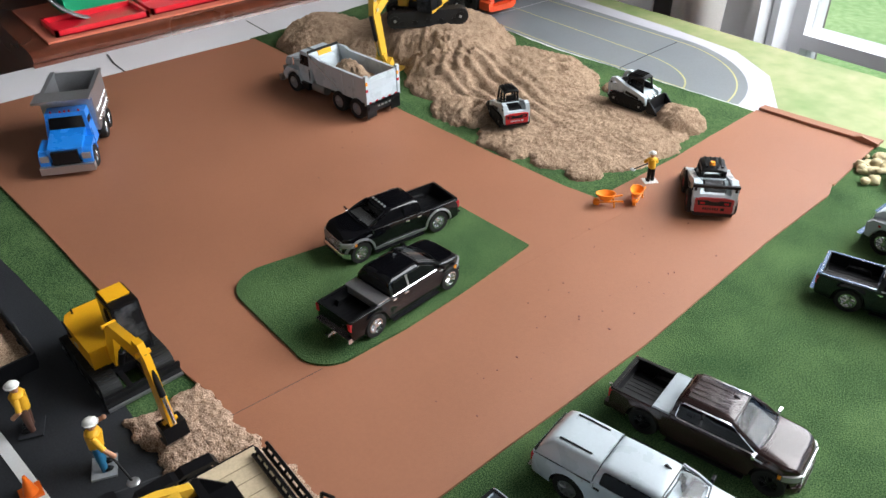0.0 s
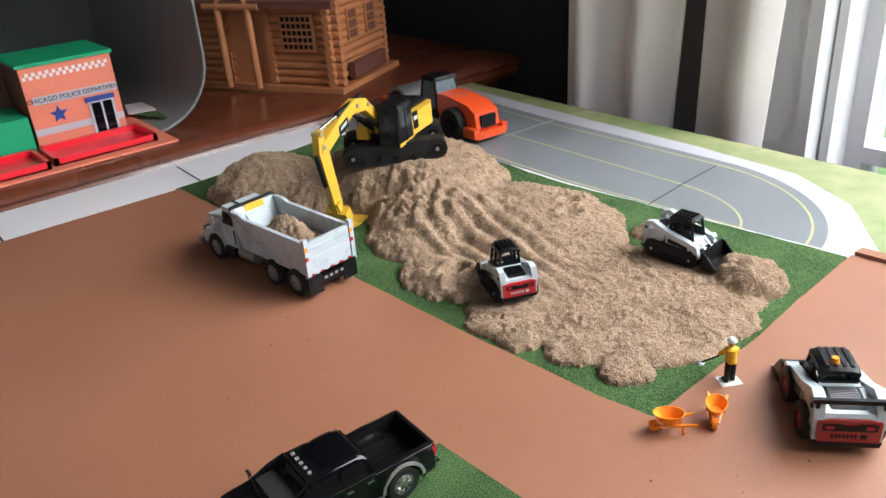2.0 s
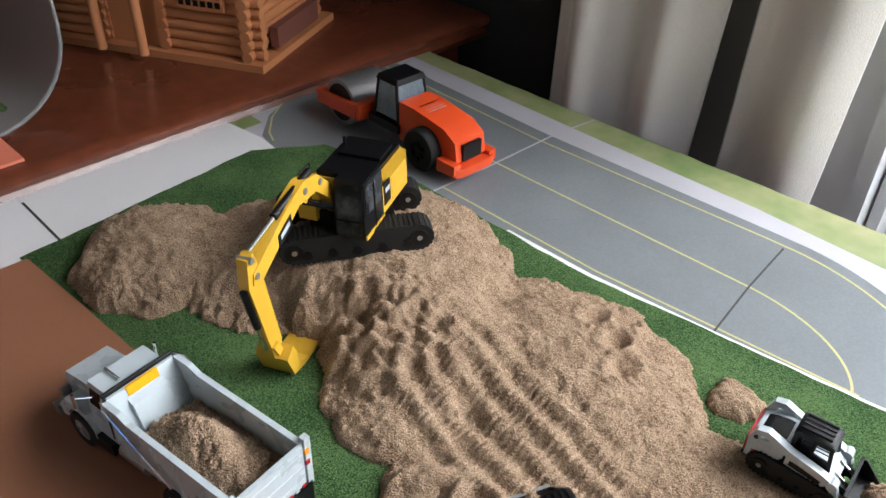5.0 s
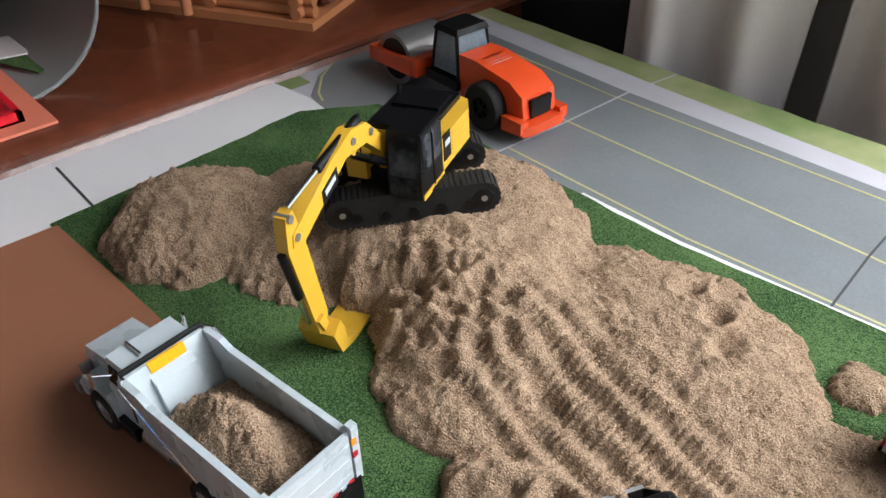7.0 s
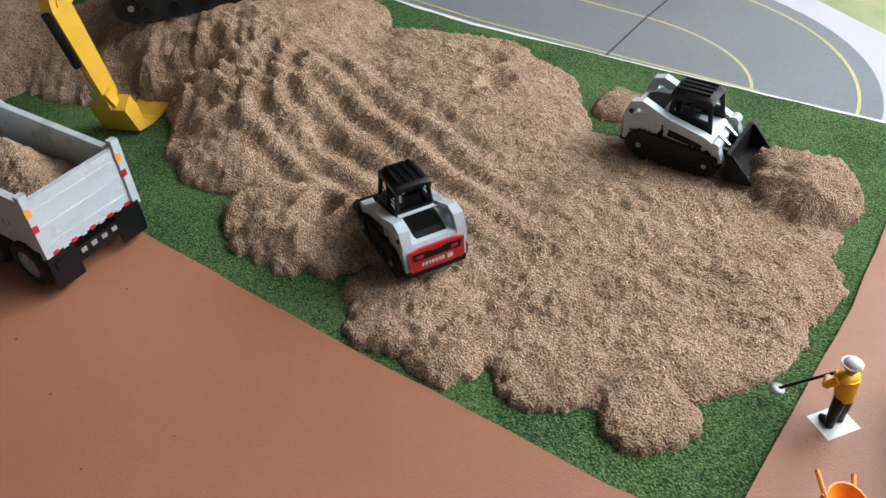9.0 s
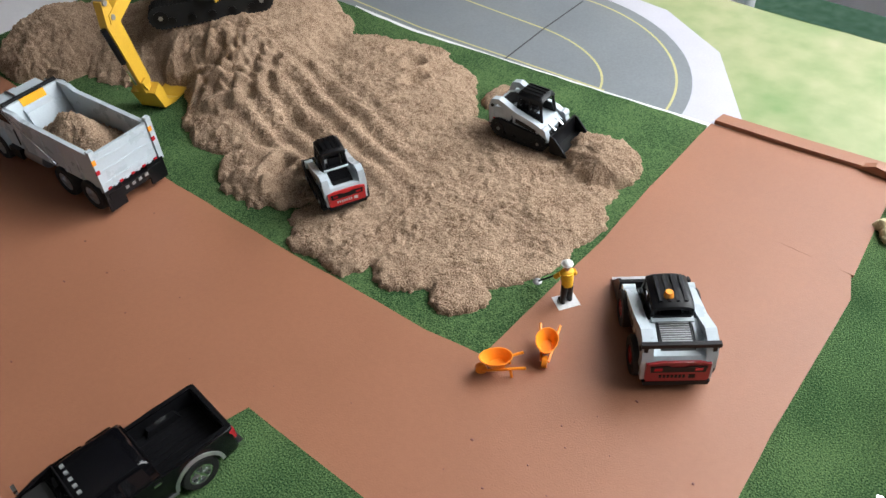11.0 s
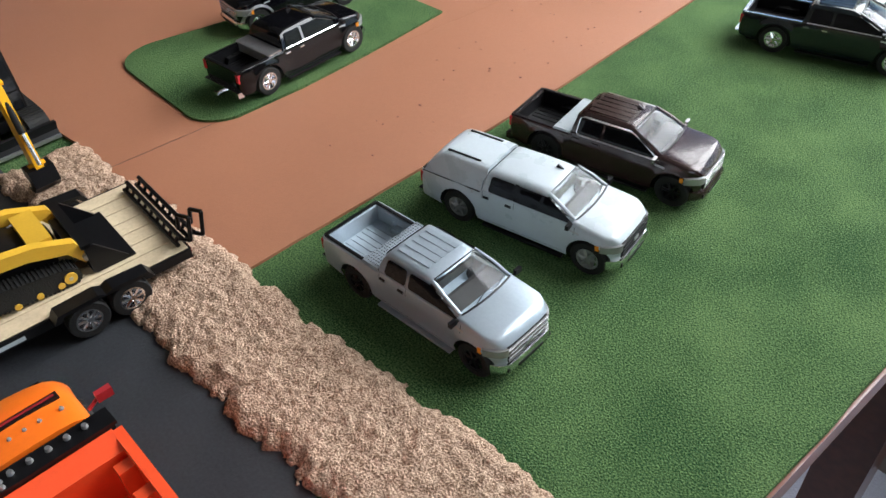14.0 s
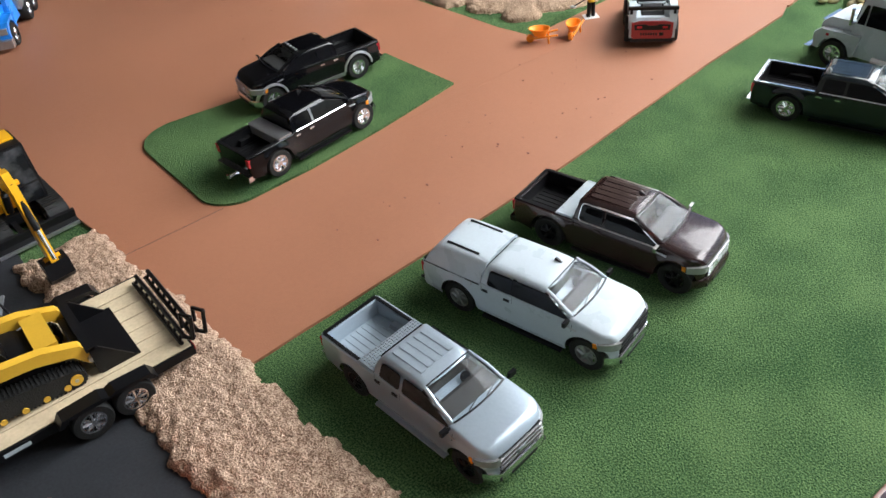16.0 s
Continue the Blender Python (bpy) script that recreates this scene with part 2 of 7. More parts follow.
def frustum(x0, x1, w, z0, X0, X1, W, z1, bev=1.0, seg=3):
    """A greenhouse: a rectangle x0..x1, half width w at z0, to X0..X1, half width W at z1."""
    bm = bmesh.new()
    lo = [bm.verts.new(Vector(p) * MM) for p in ((x0, -w, z0), (x1, -w, z0), (x1, w, z0), (x0, w, z0))]
    hi = [bm.verts.new(Vector(p) * MM) for p in ((X0, -W, z1), (X1, -W, z1), (X1, W, z1), (X0, W, z1))]
    bm.faces.new(lo[::-1])
    bm.faces.new(hi)
    for i in range(4):
        j = (i + 1) % 4
        bm.faces.new((lo[i], lo[j], hi[j], hi[i]))
    return bevel(bm, bev, seg)


def wheel(parent, x, y, z, r, w, side, rimmat="chrome", spokes=6, rim=0.62):
    """A tyre with its rim; side is +1 or -1, the way its outer face looks along y."""
    bm = bmesh.new()
    n = 28
    prof = ((rim, -0.5), (0.93, -0.5), (1.0, -0.36), (1.0, 0.36), (0.93, 0.5), (rim, 0.5))
    rings = [[bm.verts.new(Vector((x + r * k * math.cos(a), y + w * o, z + r * k * math.sin(a))) * MM) for a in [i * 2 * math.pi / n for i in range(n)]] for k, o in prof]
    for j in range(len(prof)):
        A, B = rings[j], rings[(j + 1) % len(prof)]
        for i in range(n):
            bm.faces.new((A[i], A[(i + 1) % n], B[(i + 1) % n], B[i]))
    tyre = part("tyre", bm, "rubber", parent, smooth=True)
    rb = bmesh.new()
    o = side * w
    add_rod(rb, (x, y - 0.2 * o, z), (x, y + 0.18 * o, z), r * rim * 0.97, 20)
    add_rod(rb, (x, y + 0.1 * o, z), (x, y + 0.5 * o, z), r * 0.17, 10, r * 0.12)
    for i in range(spokes):
        a = i * 2 * math.pi / spokes
        c, s = math.cos(a), math.sin(a)
        add_rod(rb, (x + c * r * 0.1, y + 0.40 * o, z + s * r * 0.1), (x + c * r * rim * 0.93, y + 0.34 * o, z + s * r * rim * 0.93), r * 0.085, 5)
    ring = [[rb.verts.new(Vector((x + r * k * math.cos(a), y + q * o, z + r * k * math.sin(a))) * MM) for a in [i * 2 * math.pi / 20 for i in range(20)]] for k, q in ((rim * 0.86, 0.2), (rim * 0.86, 0.46), (rim * 1.02, 0.46), (rim * 1.02, 0.2))]
    for j in range(3):
        for i in range(20):
            rb.faces.new((ring[j][i], ring[j][(i + 1) % 20], ring[j + 1][(i + 1) % 20], ring[j + 1][i]))
    part("rim", rb, rimmat, tyre, smooth=True)
    return tyre


def sheet(name, pts, z0, z1, material, label, category, bev=0.0, kind="structure"):
    """A flat sheet cut to an outline in metres."""
    bm = bmesh.new()
    lo = [bm.verts.new((x, y, z0)) for x, y in pts]
    hi = [bm.verts.new((x, y, z1)) for x, y in pts]
    bm.faces.new(lo[::-1])
    bm.faces.new(hi)
    for i in range(len(pts)):
        j = (i + 1) % len(pts)
        bm.faces.new((lo[i], lo[j], hi[j], hi[i]))
    return tagged(part(name, bm, material), label, category, kind=kind)


def strip(pts, w, z):
    """A flat printed line w metres wide along points in metres."""
    bm = bmesh.new()
    P = [Vector((x, y)) for x, y in pts]
    L, R = [], []
    for i, p in enumerate(P):
        d = (P[min(i + 1, len(P) - 1)] - P[max(i - 1, 0)]).normalized()
        n = Vector((-d.y, d.x)) * w / 2
        L.append(bm.verts.new((p.x + n.x, p.y + n.y, z)))
        R.append(bm.verts.new((p.x - n.x, p.y - n.y, z)))
    for i in range(len(P) - 1):
        bm.faces.new((L[i], R[i], R[i + 1], L[i + 1]))
    return bm


def arc(cx, cy, rx, ry, a0, a1, n=24):
    return [(cx + rx * math.cos(radians(a0 + (a1 - a0) * i / n)), cy + ry * math.sin(radians(a0 + (a1 - a0) * i / n))) for i in range(n + 1)]


def wobble(pts, amp, step=0.006, seed=0.0):
    """Resample an outline and make its edge slightly uneven."""
    out = []
    n = len(pts)
    for i in range(n):
        a, b = Vector((*pts[i], 0)), Vector((*pts[(i + 1) % n], 0))
        k = max(1, int((b - a).length / step))
        for j in range(k):
            p = a.lerp(b, j / k)
            q = noise.noise_vector(Vector((p.x * 55 + seed, p.y * 55, seed))) * amp
            out.append((p.x + q.x, p.y + q.y))
    return out


def sliced(prof, fn, cuts=(-1, -0.985, -0.94, -0.86, -0.7, -0.4, 0, 0.4, 0.7, 0.86, 0.94, 0.985, 1)):
    """A side profile of (x, z) carried across the width in slices, each point placed by fn(s, x, z)."""
    bm = bmesh.new()
    rings = [[bm.verts.new(Vector(fn(s, x, z)) * MM) for x, z in prof] for s in cuts]
    bm.faces.new(rings[0])
    bm.faces.new(rings[-1][::-1])
    n = len(prof)
    for A, B in zip(rings, rings[1:]):
        for i in range(n):
            bm.faces.new((A[i], B[i], B[(i + 1) % n], A[(i + 1) % n]))
    return bm


def bulged(p00, p10, p11, p01, out, nu=8, nv=4):
    """A curved pane between four corners, bowed outward along out."""
    bm = bmesh.new()
    a, b, c, d, o = (Vector(p) for p in (p00, p10, p11, p01, out))
    g = [[bm.verts.new((a.lerp(b, i / nu).lerp(d.lerp(c, i / nu), j / nv) + o * (1 - (2 * i / nu - 1) ** 2)) * MM) for i in range(nu + 1)] for j in range(nv + 1)]
    back = [[bm.verts.new(v.co - o.normalized() * 0.5 * MM) for v in row] for row in g]
    for j in range(nv):
        for i in range(nu):
            bm.faces.new((g[j][i], g[j][i + 1], g[j + 1][i + 1], g[j + 1][i]))
            bm.faces.new((back[j][i], back[j + 1][i], back[j + 1][i + 1], back[j][i + 1]))
    rim = [g[0][i] for i in range(nu + 1)] + [g[j][nu] for j in range(1, nv + 1)] + [g[nv][i] for i in range(nu - 1, -1, -1)] + [g[j][0] for j in range(nv - 1, 0, -1)]
    rimb = [back[0][i] for i in range(nu + 1)] + [back[j][nu] for j in range(1, nv + 1)] + [back[nv][i] for i in range(nu - 1, -1, -1)] + [back[j][0] for j in range(nv - 1, 0, -1)]
    for i in range(len(rim)):
        k = (i + 1) % len(rim)
        bm.faces.new((rim[i], rimb[i], rimb[k], rim[k]))
    return bm


# ---------------------------------------------------------------- the room
def room_box(name, x0, x1, y0, y1, z0, z1, material, label, category):
    return tagged(part(name, box(x0 * 1000, x1 * 1000, y0 * 1000, y1 * 1000, z0 * 1000, z1 * 1000), material), label, category, kind="structure")


WY, WX = 0.88, -0.432  # inner face of the window wall; left edge of the opening
room_box("floor", -2.3, 2.0, -2.0, 1.0, -0.80, -0.74, "carpet", "blue-grey carpeted floor below the table", "floor")
room_box("ceiling", -2.3, 2.0, -2.0, 1.0, 1.66, 1.72, "ceiling", "plain shaded ceiling over the room", "ceiling")
room_box("wall_west", -2.3, -2.2, -2.0, 1.0, -0.74, 1.66, "wall", "brown-grey wall with shade in its colour behind the wooden cabinet", "wall")
room_box("wall_south", -2.2, 1.9, -2.0, -1.9, -0.74, 1.66, "wall_l", "beige painted wall behind the table", "wall")
east = bmesh.new()
for a in ((1900, 2000, -1900, -1400, -740, 1660), (1900, 2000, -300, 880, -740, 1660), (1900, 2000, -1400, -300, -740, 150), (1900, 2000, -1400, -300, 1350, 1660)):
    add_box(east, *a)
tagged(part("wall_east", east, "wall_l"), "beige painted wall with a second window opening", "wall", kind="structure")
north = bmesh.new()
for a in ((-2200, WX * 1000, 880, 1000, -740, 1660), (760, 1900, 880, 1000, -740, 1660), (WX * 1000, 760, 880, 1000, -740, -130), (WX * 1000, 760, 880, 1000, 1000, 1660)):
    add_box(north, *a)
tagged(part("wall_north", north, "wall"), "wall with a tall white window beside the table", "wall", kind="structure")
lawn = bmesh.new()
g = 60.0
lawn.faces.new([lawn.verts.new(v) for v in ((-g * 9, 1.05, -1.0), (g * 9, 1.05, -1.0), (g * 9, 1.05 + 18 * g, -1.0), (-g * 9, 1.05 + 18 * g, -1.0))])
tagged(part("ground", lawn, "lawn"), "bright green sunlit lawn outside the window", "lawn", kind="structure")
# Pale ground sheet added to give the overexposed white beyond the lawn.
drive = bmesh.new()
edge = [(-3 + 0.09 * i, 4.55 + 0.5 * noise.noise(Vector((i * 0.11, 3.1, 0))) + 0.3 * noise.noise(Vector((i * 0.5, 8.2, 0)))) for i in range(81)]
front = [drive.verts.new((x, y, -0.9985)) for x, y in edge]
back = [drive.verts.new((x * 15, 60.0, -0.9985)) for x, y in edge]
for i in range(80):
    drive.faces.new((front[i], front[i + 1], back[i + 1], back[i]))
tagged(part("far_glare", drive, "glare_pale"), "pale sunlit sheet standing in for the overexposed white beyond the lawn", "drive", kind="structure")

window = thing("window_1", pose(0, 0, 0), "white painted window frame with clear panes beside the table", "window", kind="structure")
wf = bmesh.new()
for a in ((-492, -446, 862, 879, -200, 1060), (-446, -434, 850, 879, -200, 1060), (-432, -424, 872, 960, -130, 1000), (-424, -408, 905, 945, -130, 1000)):
    add_box(wf, *a)
part("casing", bevel(wf, 2.5), "frame", window)
wf = bmesh.new()
for a in ((-408, 760, 905, 940, -45, -30), (-408, 760, 905, 940, -130, -105), (-408, 760, 905, 940, 960, 1000)):
    add_box(wf, *a)
part("rail", bevel(wf, 3), "frame", window)
wf = bmesh.new()
for a in ((-232, -212, 905, 940, -105, -46), (-229, -214, 905, 940, -29, 960), (250, 275, 905, 940, -29, 960)):
    add_box(wf, *a)
part("mullion", bevel(wf, 3), "frame", window)
pn = part("pane", box(-408, 760, 920, 923, -105, 960), "pane", window)
pn.visible_shadow = False
part("window_sill", box(-432, 760, 880, 958, -150, -131, 3), "frame", window)


def curtain(name, x0, x1, y, label, folds):
    bm = bmesh.new()
    n, h = 120, 14
    rows = []
    for j in range(h + 1):
        z = -0.55 + (1.2 + 0.55) * j / h
        lean = 0.024 * (z / 0.3)
        row = []
        for i in range(n + 1):
            u = i / n
            x = x0 + (x1 - x0) * u + lean * (0.25 + 0.75 * u) * 0.6
            yy = y + 0.014 * math.sin(u * folds * 2 * math.pi + 0.6) + 0.005 * math.sin(u * folds * 5 + 1 + z * 2)
            row.append(bm.verts.new((x, yy, z)))
        rows.append(row)
    for j in range(h):
        for i in range(n):
            bm.faces.new((rows[j][i], rows[j][i + 1], rows[j + 1][i + 1], rows[j + 1][i]))
    ob = part(name, bm, "curtain", smooth=True)
    ob.modifiers.new("thick", "SOLIDIFY").thickness = 0.003
    return tagged(ob, label, "curtain")


curtain("curtain", -0.700, -0.560, 0.825, "long cream cloth curtain hanging beside the window", 2.2)
curtain("curtain", -0.540, -0.462, 0.83, "narrow cream curtain fold hanging beside the window frame", 0.9)
# Black sheet added where the wall beside the curtains is only in shade.
room_box("wall_shade_sheet", -2.2, -0.66, 0.86, 0.879, -0.74, 1.66, "dark_wall_shade", "black sheet standing in for shade on the wall beside the curtains", "wall")

# ---------------------------------------------------------------- table and sheets on it
table = thing("table", pose(0, 0, 0), "large pale table under the toy layout", "table")
part("tabletop", box(-784, 24, -260, 776, -14, -3.2, 2), "wood", table)
for x in (-720, -40):
    for y in (-200, 700):
        part("leg", box(x - 25, x + 25, y - 25, y + 25, -740, -32, 3), "wood", table)

sheet("printed_mat", wobble([(-0.796, 0.55), (-0.796, 0.775), (-0.60, 0.773), (-0.30, 0.776), (0.02, 0.79), (0.02, 0.60), (-0.30, 0.55)], 0.0012), -0.003, -0.0016, "mat_green", "printed play mat with grass edge beside the road", "play mat")
sheet("kerb_print", [(-0.795, 0.50), (-0.795, 0.756), (-0.60, 0.748), (-0.47, 0.745), (-0.385, 0.738), (-0.33, 0.708), (-0.285, 0.650), (-0.290, 0.56)], -0.0016, -0.0012, "kerb", "pale lilac printed kerb around the grey road", "kerb")
road_pts = [(-0.794, 0.625), (-0.794, 0.736), (-0.62, 0.727), (-0.45, 0.727)] + arc(-0.437, 0.616, 0.126, 0.111, 86, 0, 20) + [(-0.36, 0.60), (-0.70, 0.60)]
road = sheet("road", road_pts, -0.0012, -0.0009, "asphalt", "grey printed road with yellow lines and a rounded end", "road")
part("yellow_line", strip([(-0.794, 0.724), (-0.62, 0.7155), (-0.45, 0.718)] + arc(-0.437, 0.616, 0.117, 0.102, 86, 8, 20), 0.0014, -0.00075), "yline", road)
part("yellow_line", strip([(-0.70, 0.666), (-0.62, 0.669), (-0.44, 0.667)] + arc(-0.437, 0.616, 0.076, 0.051, 86, 8, 16), 0.0014, -0.00075), "yline", road)
part("yellow_line", strip([(-0.62, 0.6205), (-0.50, 0.6185), (-0.43, 0.6235), (-0.36, 0.628)], 0.0013, -0.00075), "yline", road)
part("seam", strip([(-0.622, 0.60), (-0.618, 0.66), (-0.616, 0.73), (-0.61, 0.772)], 0.0016, -0.0007), "kerb", road)
part("seam", strip([(-0.429, 0.618), (-0.434, 0.666), (-0.437, 0.715)], 0.0012, -0.0007), "seam", road)
part("white_line", strip([(-0.56, 0.612), (-0.50, 0.612), (-0.43, 0.618), (-0.36, 0.625), (-0.293, 0.633)], 0.0045, -0.0006), "wline", road)
part("white_line", strip([(-0.293, 0.633), (-0.288, 0.58)], 0.0050, -0.00055), "wline", road)
cornerroad = sheet("road", [(-0.795, 0.632), (-0.780, 0.600), (-0.757, 0.578), (-0.73, 0.572), (-0.69, 0.59), (-0.69, 0.64), (-0.795, 0.64)], -0.0012, -0.00085, "asphalt", "grey printed road bend beside the wooden cabinet", "road")
part("yellow_line", strip([(-0.792, 0.622), (-0.776, 0.600), (-0.757, 0.584), (-0.745, 0.579)], 0.0014, -0.0007), "yline", cornerroad)
part("yellow_line", strip([(-0.79, 0.668), (-0.765, 0.650), (-0.755, 0.652)], 0.0014, -0.0007), "yline", road)
part("printed_bush", strip([(-0.784, 0.558), (-0.784, 0.590)], 0.020, -0.00105), "mat_green", cornerroad)

paper = sheet("paper_strip", [(-0.796, 0.06), (-0.796, 0.57), (-0.755, 0.575), (-0.70, 0.57), (-0.70, 0.06)], -0.003, -0.0003, "whitepaper", "white paper strip along the wooden cabinet edge", "paper")
part("seam", strip([(-0.782, 0.422), (-0.72, 0.421)], 0.0016, -0.0001), "seam", paper)
part("seam", strip([(-0.782, 0.271), (-0.755, 0.2675), (-0.718, 0.268)], 0.0020, -0.0001), "seam", paper)

# green turf sheets
sheet("turf_sheet", wobble([(-0.726, 0.398), (-0.730, 0.44), (-0.742, 0.56), (-0.715, 0.60), (-0.64, 0.612), (-0.50, 0.610), (-0.428, 0.618), (-0.296, 0.631), (-0.286, 0.56), (-0.28, 0.40)], 0.0016, seed=3), -0.0005, 0.0004, "grass", "green flocked turf sheet under the sand pile", "turf")
sheet("turf_sheet", wobble([(-0.16, 0.02), (0.0235, 0.02), (0.0225, 0.662), (-0.10, 0.657), (-0.202, 0.647), (-0.21, 0.40), (-0.18, 0.15)], 0.0008, seed=5), -0.0030, 0.0000, "grass", "large green flocked turf sheet under the pickups", "turf")
sheet("turf_sheet", wobble([(-0.70, 0.075), (-0.70, 0.16), (-0.26, 0.17), (-0.24, 0.09)], 0.0006, seed=8), -0.003, -0.0002, "grass", "narrow green turf strip beside the black foam", "turf")

# brown foam sheets
sheet("dirt_sheet", wobble([(-0.7215, 0.05), (-0.7215, 0.16), (-0.7225, 0.30), (-0.7215, 0.4005), (-0.67, 0.4035), (-0.480, 0.4135), (-0.391, 0.4190), (-0.310, 0.4255), (-0.2835, 0.4305), (-0.2590, 0.4305), (-0.2592, 0.149), (-0.274, 0.149), (-0.298, 0.145), (-0.342, 0.139), (-0.42, 0.133), (-0.507, 0.127), (-0.60, 0.118), (-0.70, 0.105)], 0.0005, 0.012, seed=1), -0.0005, 0.0014, "dirt", "large reddish brown foam sheet as bare ground", "foam sheet")
dirt_road = sheet("dirt_sheet", wobble([(-0.2602, 0.140), (-0.2602, 0.430), (-0.2835, 0.4308), (-0.286, 0.52), (-0.2905, 0.5668), (-0.192, 0.5668), (-0.186, 0.553), (-0.1805, 0.47), (-0.1665, 0.336), (-0.1605, 0.212), (-0.1575, 0.155), (-0.158, 0.140)], 0.0005, 0.012, seed=2), -0.0005, 0.00132, "dirt", "reddish brown foam sheet as a dirt road", "foam sheet")
part("seam", strip([(-0.2588, 0.146), (-0.2586, 0.170), (-0.2588, 0.200)], 0.00035, 0.00148), "seam", dirt_road)
sheet("dirt_sheet", wobble([(-0.2905, 0.5669), (-0.2945, 0.633), (-0.25, 0.638), (-0.2015, 0.6455), (-0.1905, 0.5670)], 0.0004, 0.012, seed=4), -0.0005, 0.00125, "dirt", "end piece of reddish brown foam road", "foam sheet")
flap = sheet("foam_flap", [(-0.2930, 0.6335), (-0.2925, 0.6415), (-0.247, 0.6465), (-0.200, 0.6525), (-0.2005, 0.6440), (-0.25, 0.6375)], 0.0012, 0.0036, "dirt", "curled brown foam flap at the road's end", "foam sheet")
part("curl", prism([(-0.222e3, 1.5), (-0.199e3, 1.5), (-0.199e3, 4.2), (-0.212e3, 6.2)], 641, 645, 0.5), "dirt", flap)
sheet("turf_island", wobble(arc(-0.336, 0.2145, 0.0215, 0.0215, 172, 268, 10) + [(-0.30, 0.1940)] + arc(-0.275, 0.2145, 0.0200, 0.0200, 262, 355, 10) + [(-0.2563, 0.250), (-0.2610, 0.295), (-0.2710, 0.3555), (-0.334, 0.352), (-0.349, 0.28)], 0.0003, 0.01, seed=9), 0.0011, 0.0027, "grass", "green flocked turf island with rounded corners", "turf")

# black foam pavement
foam = sheet("foam_pavement", wobble([(-0.70, -0.24), (0.02, -0.24), (0.02, 0.11), (-0.16, 0.145), (-0.24, 0.145), (-0.286, 0.113), (-0.366, 0.110), (-0.421, 0.104), (-0.469, 0.098), (-0.70, 0.07)], 0.0004, 0.012, seed=6), -0.0005, 0.0010, "foam_black", "black foam sheet as asphalt pavement", "foam sheet")
part("white_line", strip([(-0.36, 0.052), (-0.312, 0.0593), (-0.272, 0.0645), (-0.235, 0.069)], 0.0055, 0.0012), "wline", foam)
part("seam", strip([(-0.262, 0.05), (-0.250, 0.09), (-0.245, 0.115)], 0.0008, 0.0012), "seam", foam)

# ---------------------------------------------------------------- sand
def dome(x, y, cx, cy, rx, ry, h, k=3.0):
    d = math.hypot((x - cx) / rx, (y - cy) / ry)
    return h * max(0.0, 1 - d ** k) ** 0.7 if d < 1 else 0.0


LUMPS = [
    (-0.672, 0.452, 0.046, 0.046, 0.026, 2.2), (-0.625, 0.500, 0.060, 0.060, 0.018, 3), (-0.585, 0.535, 0.080, 0.068, 0.031, 3),
    (-0.520, 0.505, 0.050, 0.048, 0.023, 2.4), (-0.470, 0.540, 0.075, 0.060, 0.017, 2.2), (-0.500, 0.470, 0.036, 0.030, 0.011, 3),
    (-0.447, 0.447, 0.032, 0.022, 0.010, 3), (-0.368, 0.500, 0.078, 0.064, 0.0065, 5), (-0.335, 0.520, 0.046, 0.050, 0.0055, 5),
    (-0.344, 0.442, 0.013, 0.011, 0.0042, 6), (-0.314, 0.450, 0.015, 0.014, 0.0050, 6), (-0.385, 0.440, 0.030, 0.019, 0.0065, 4),
    (-0.319, 0.564, 0.022, 0.021, 0.0165, 2.4), (-0.396, 0.583, 0.014, 0.012, 0.006, 2.5), (-0.430, 0.480, 0.050, 0.035, 0.008, 4),
]


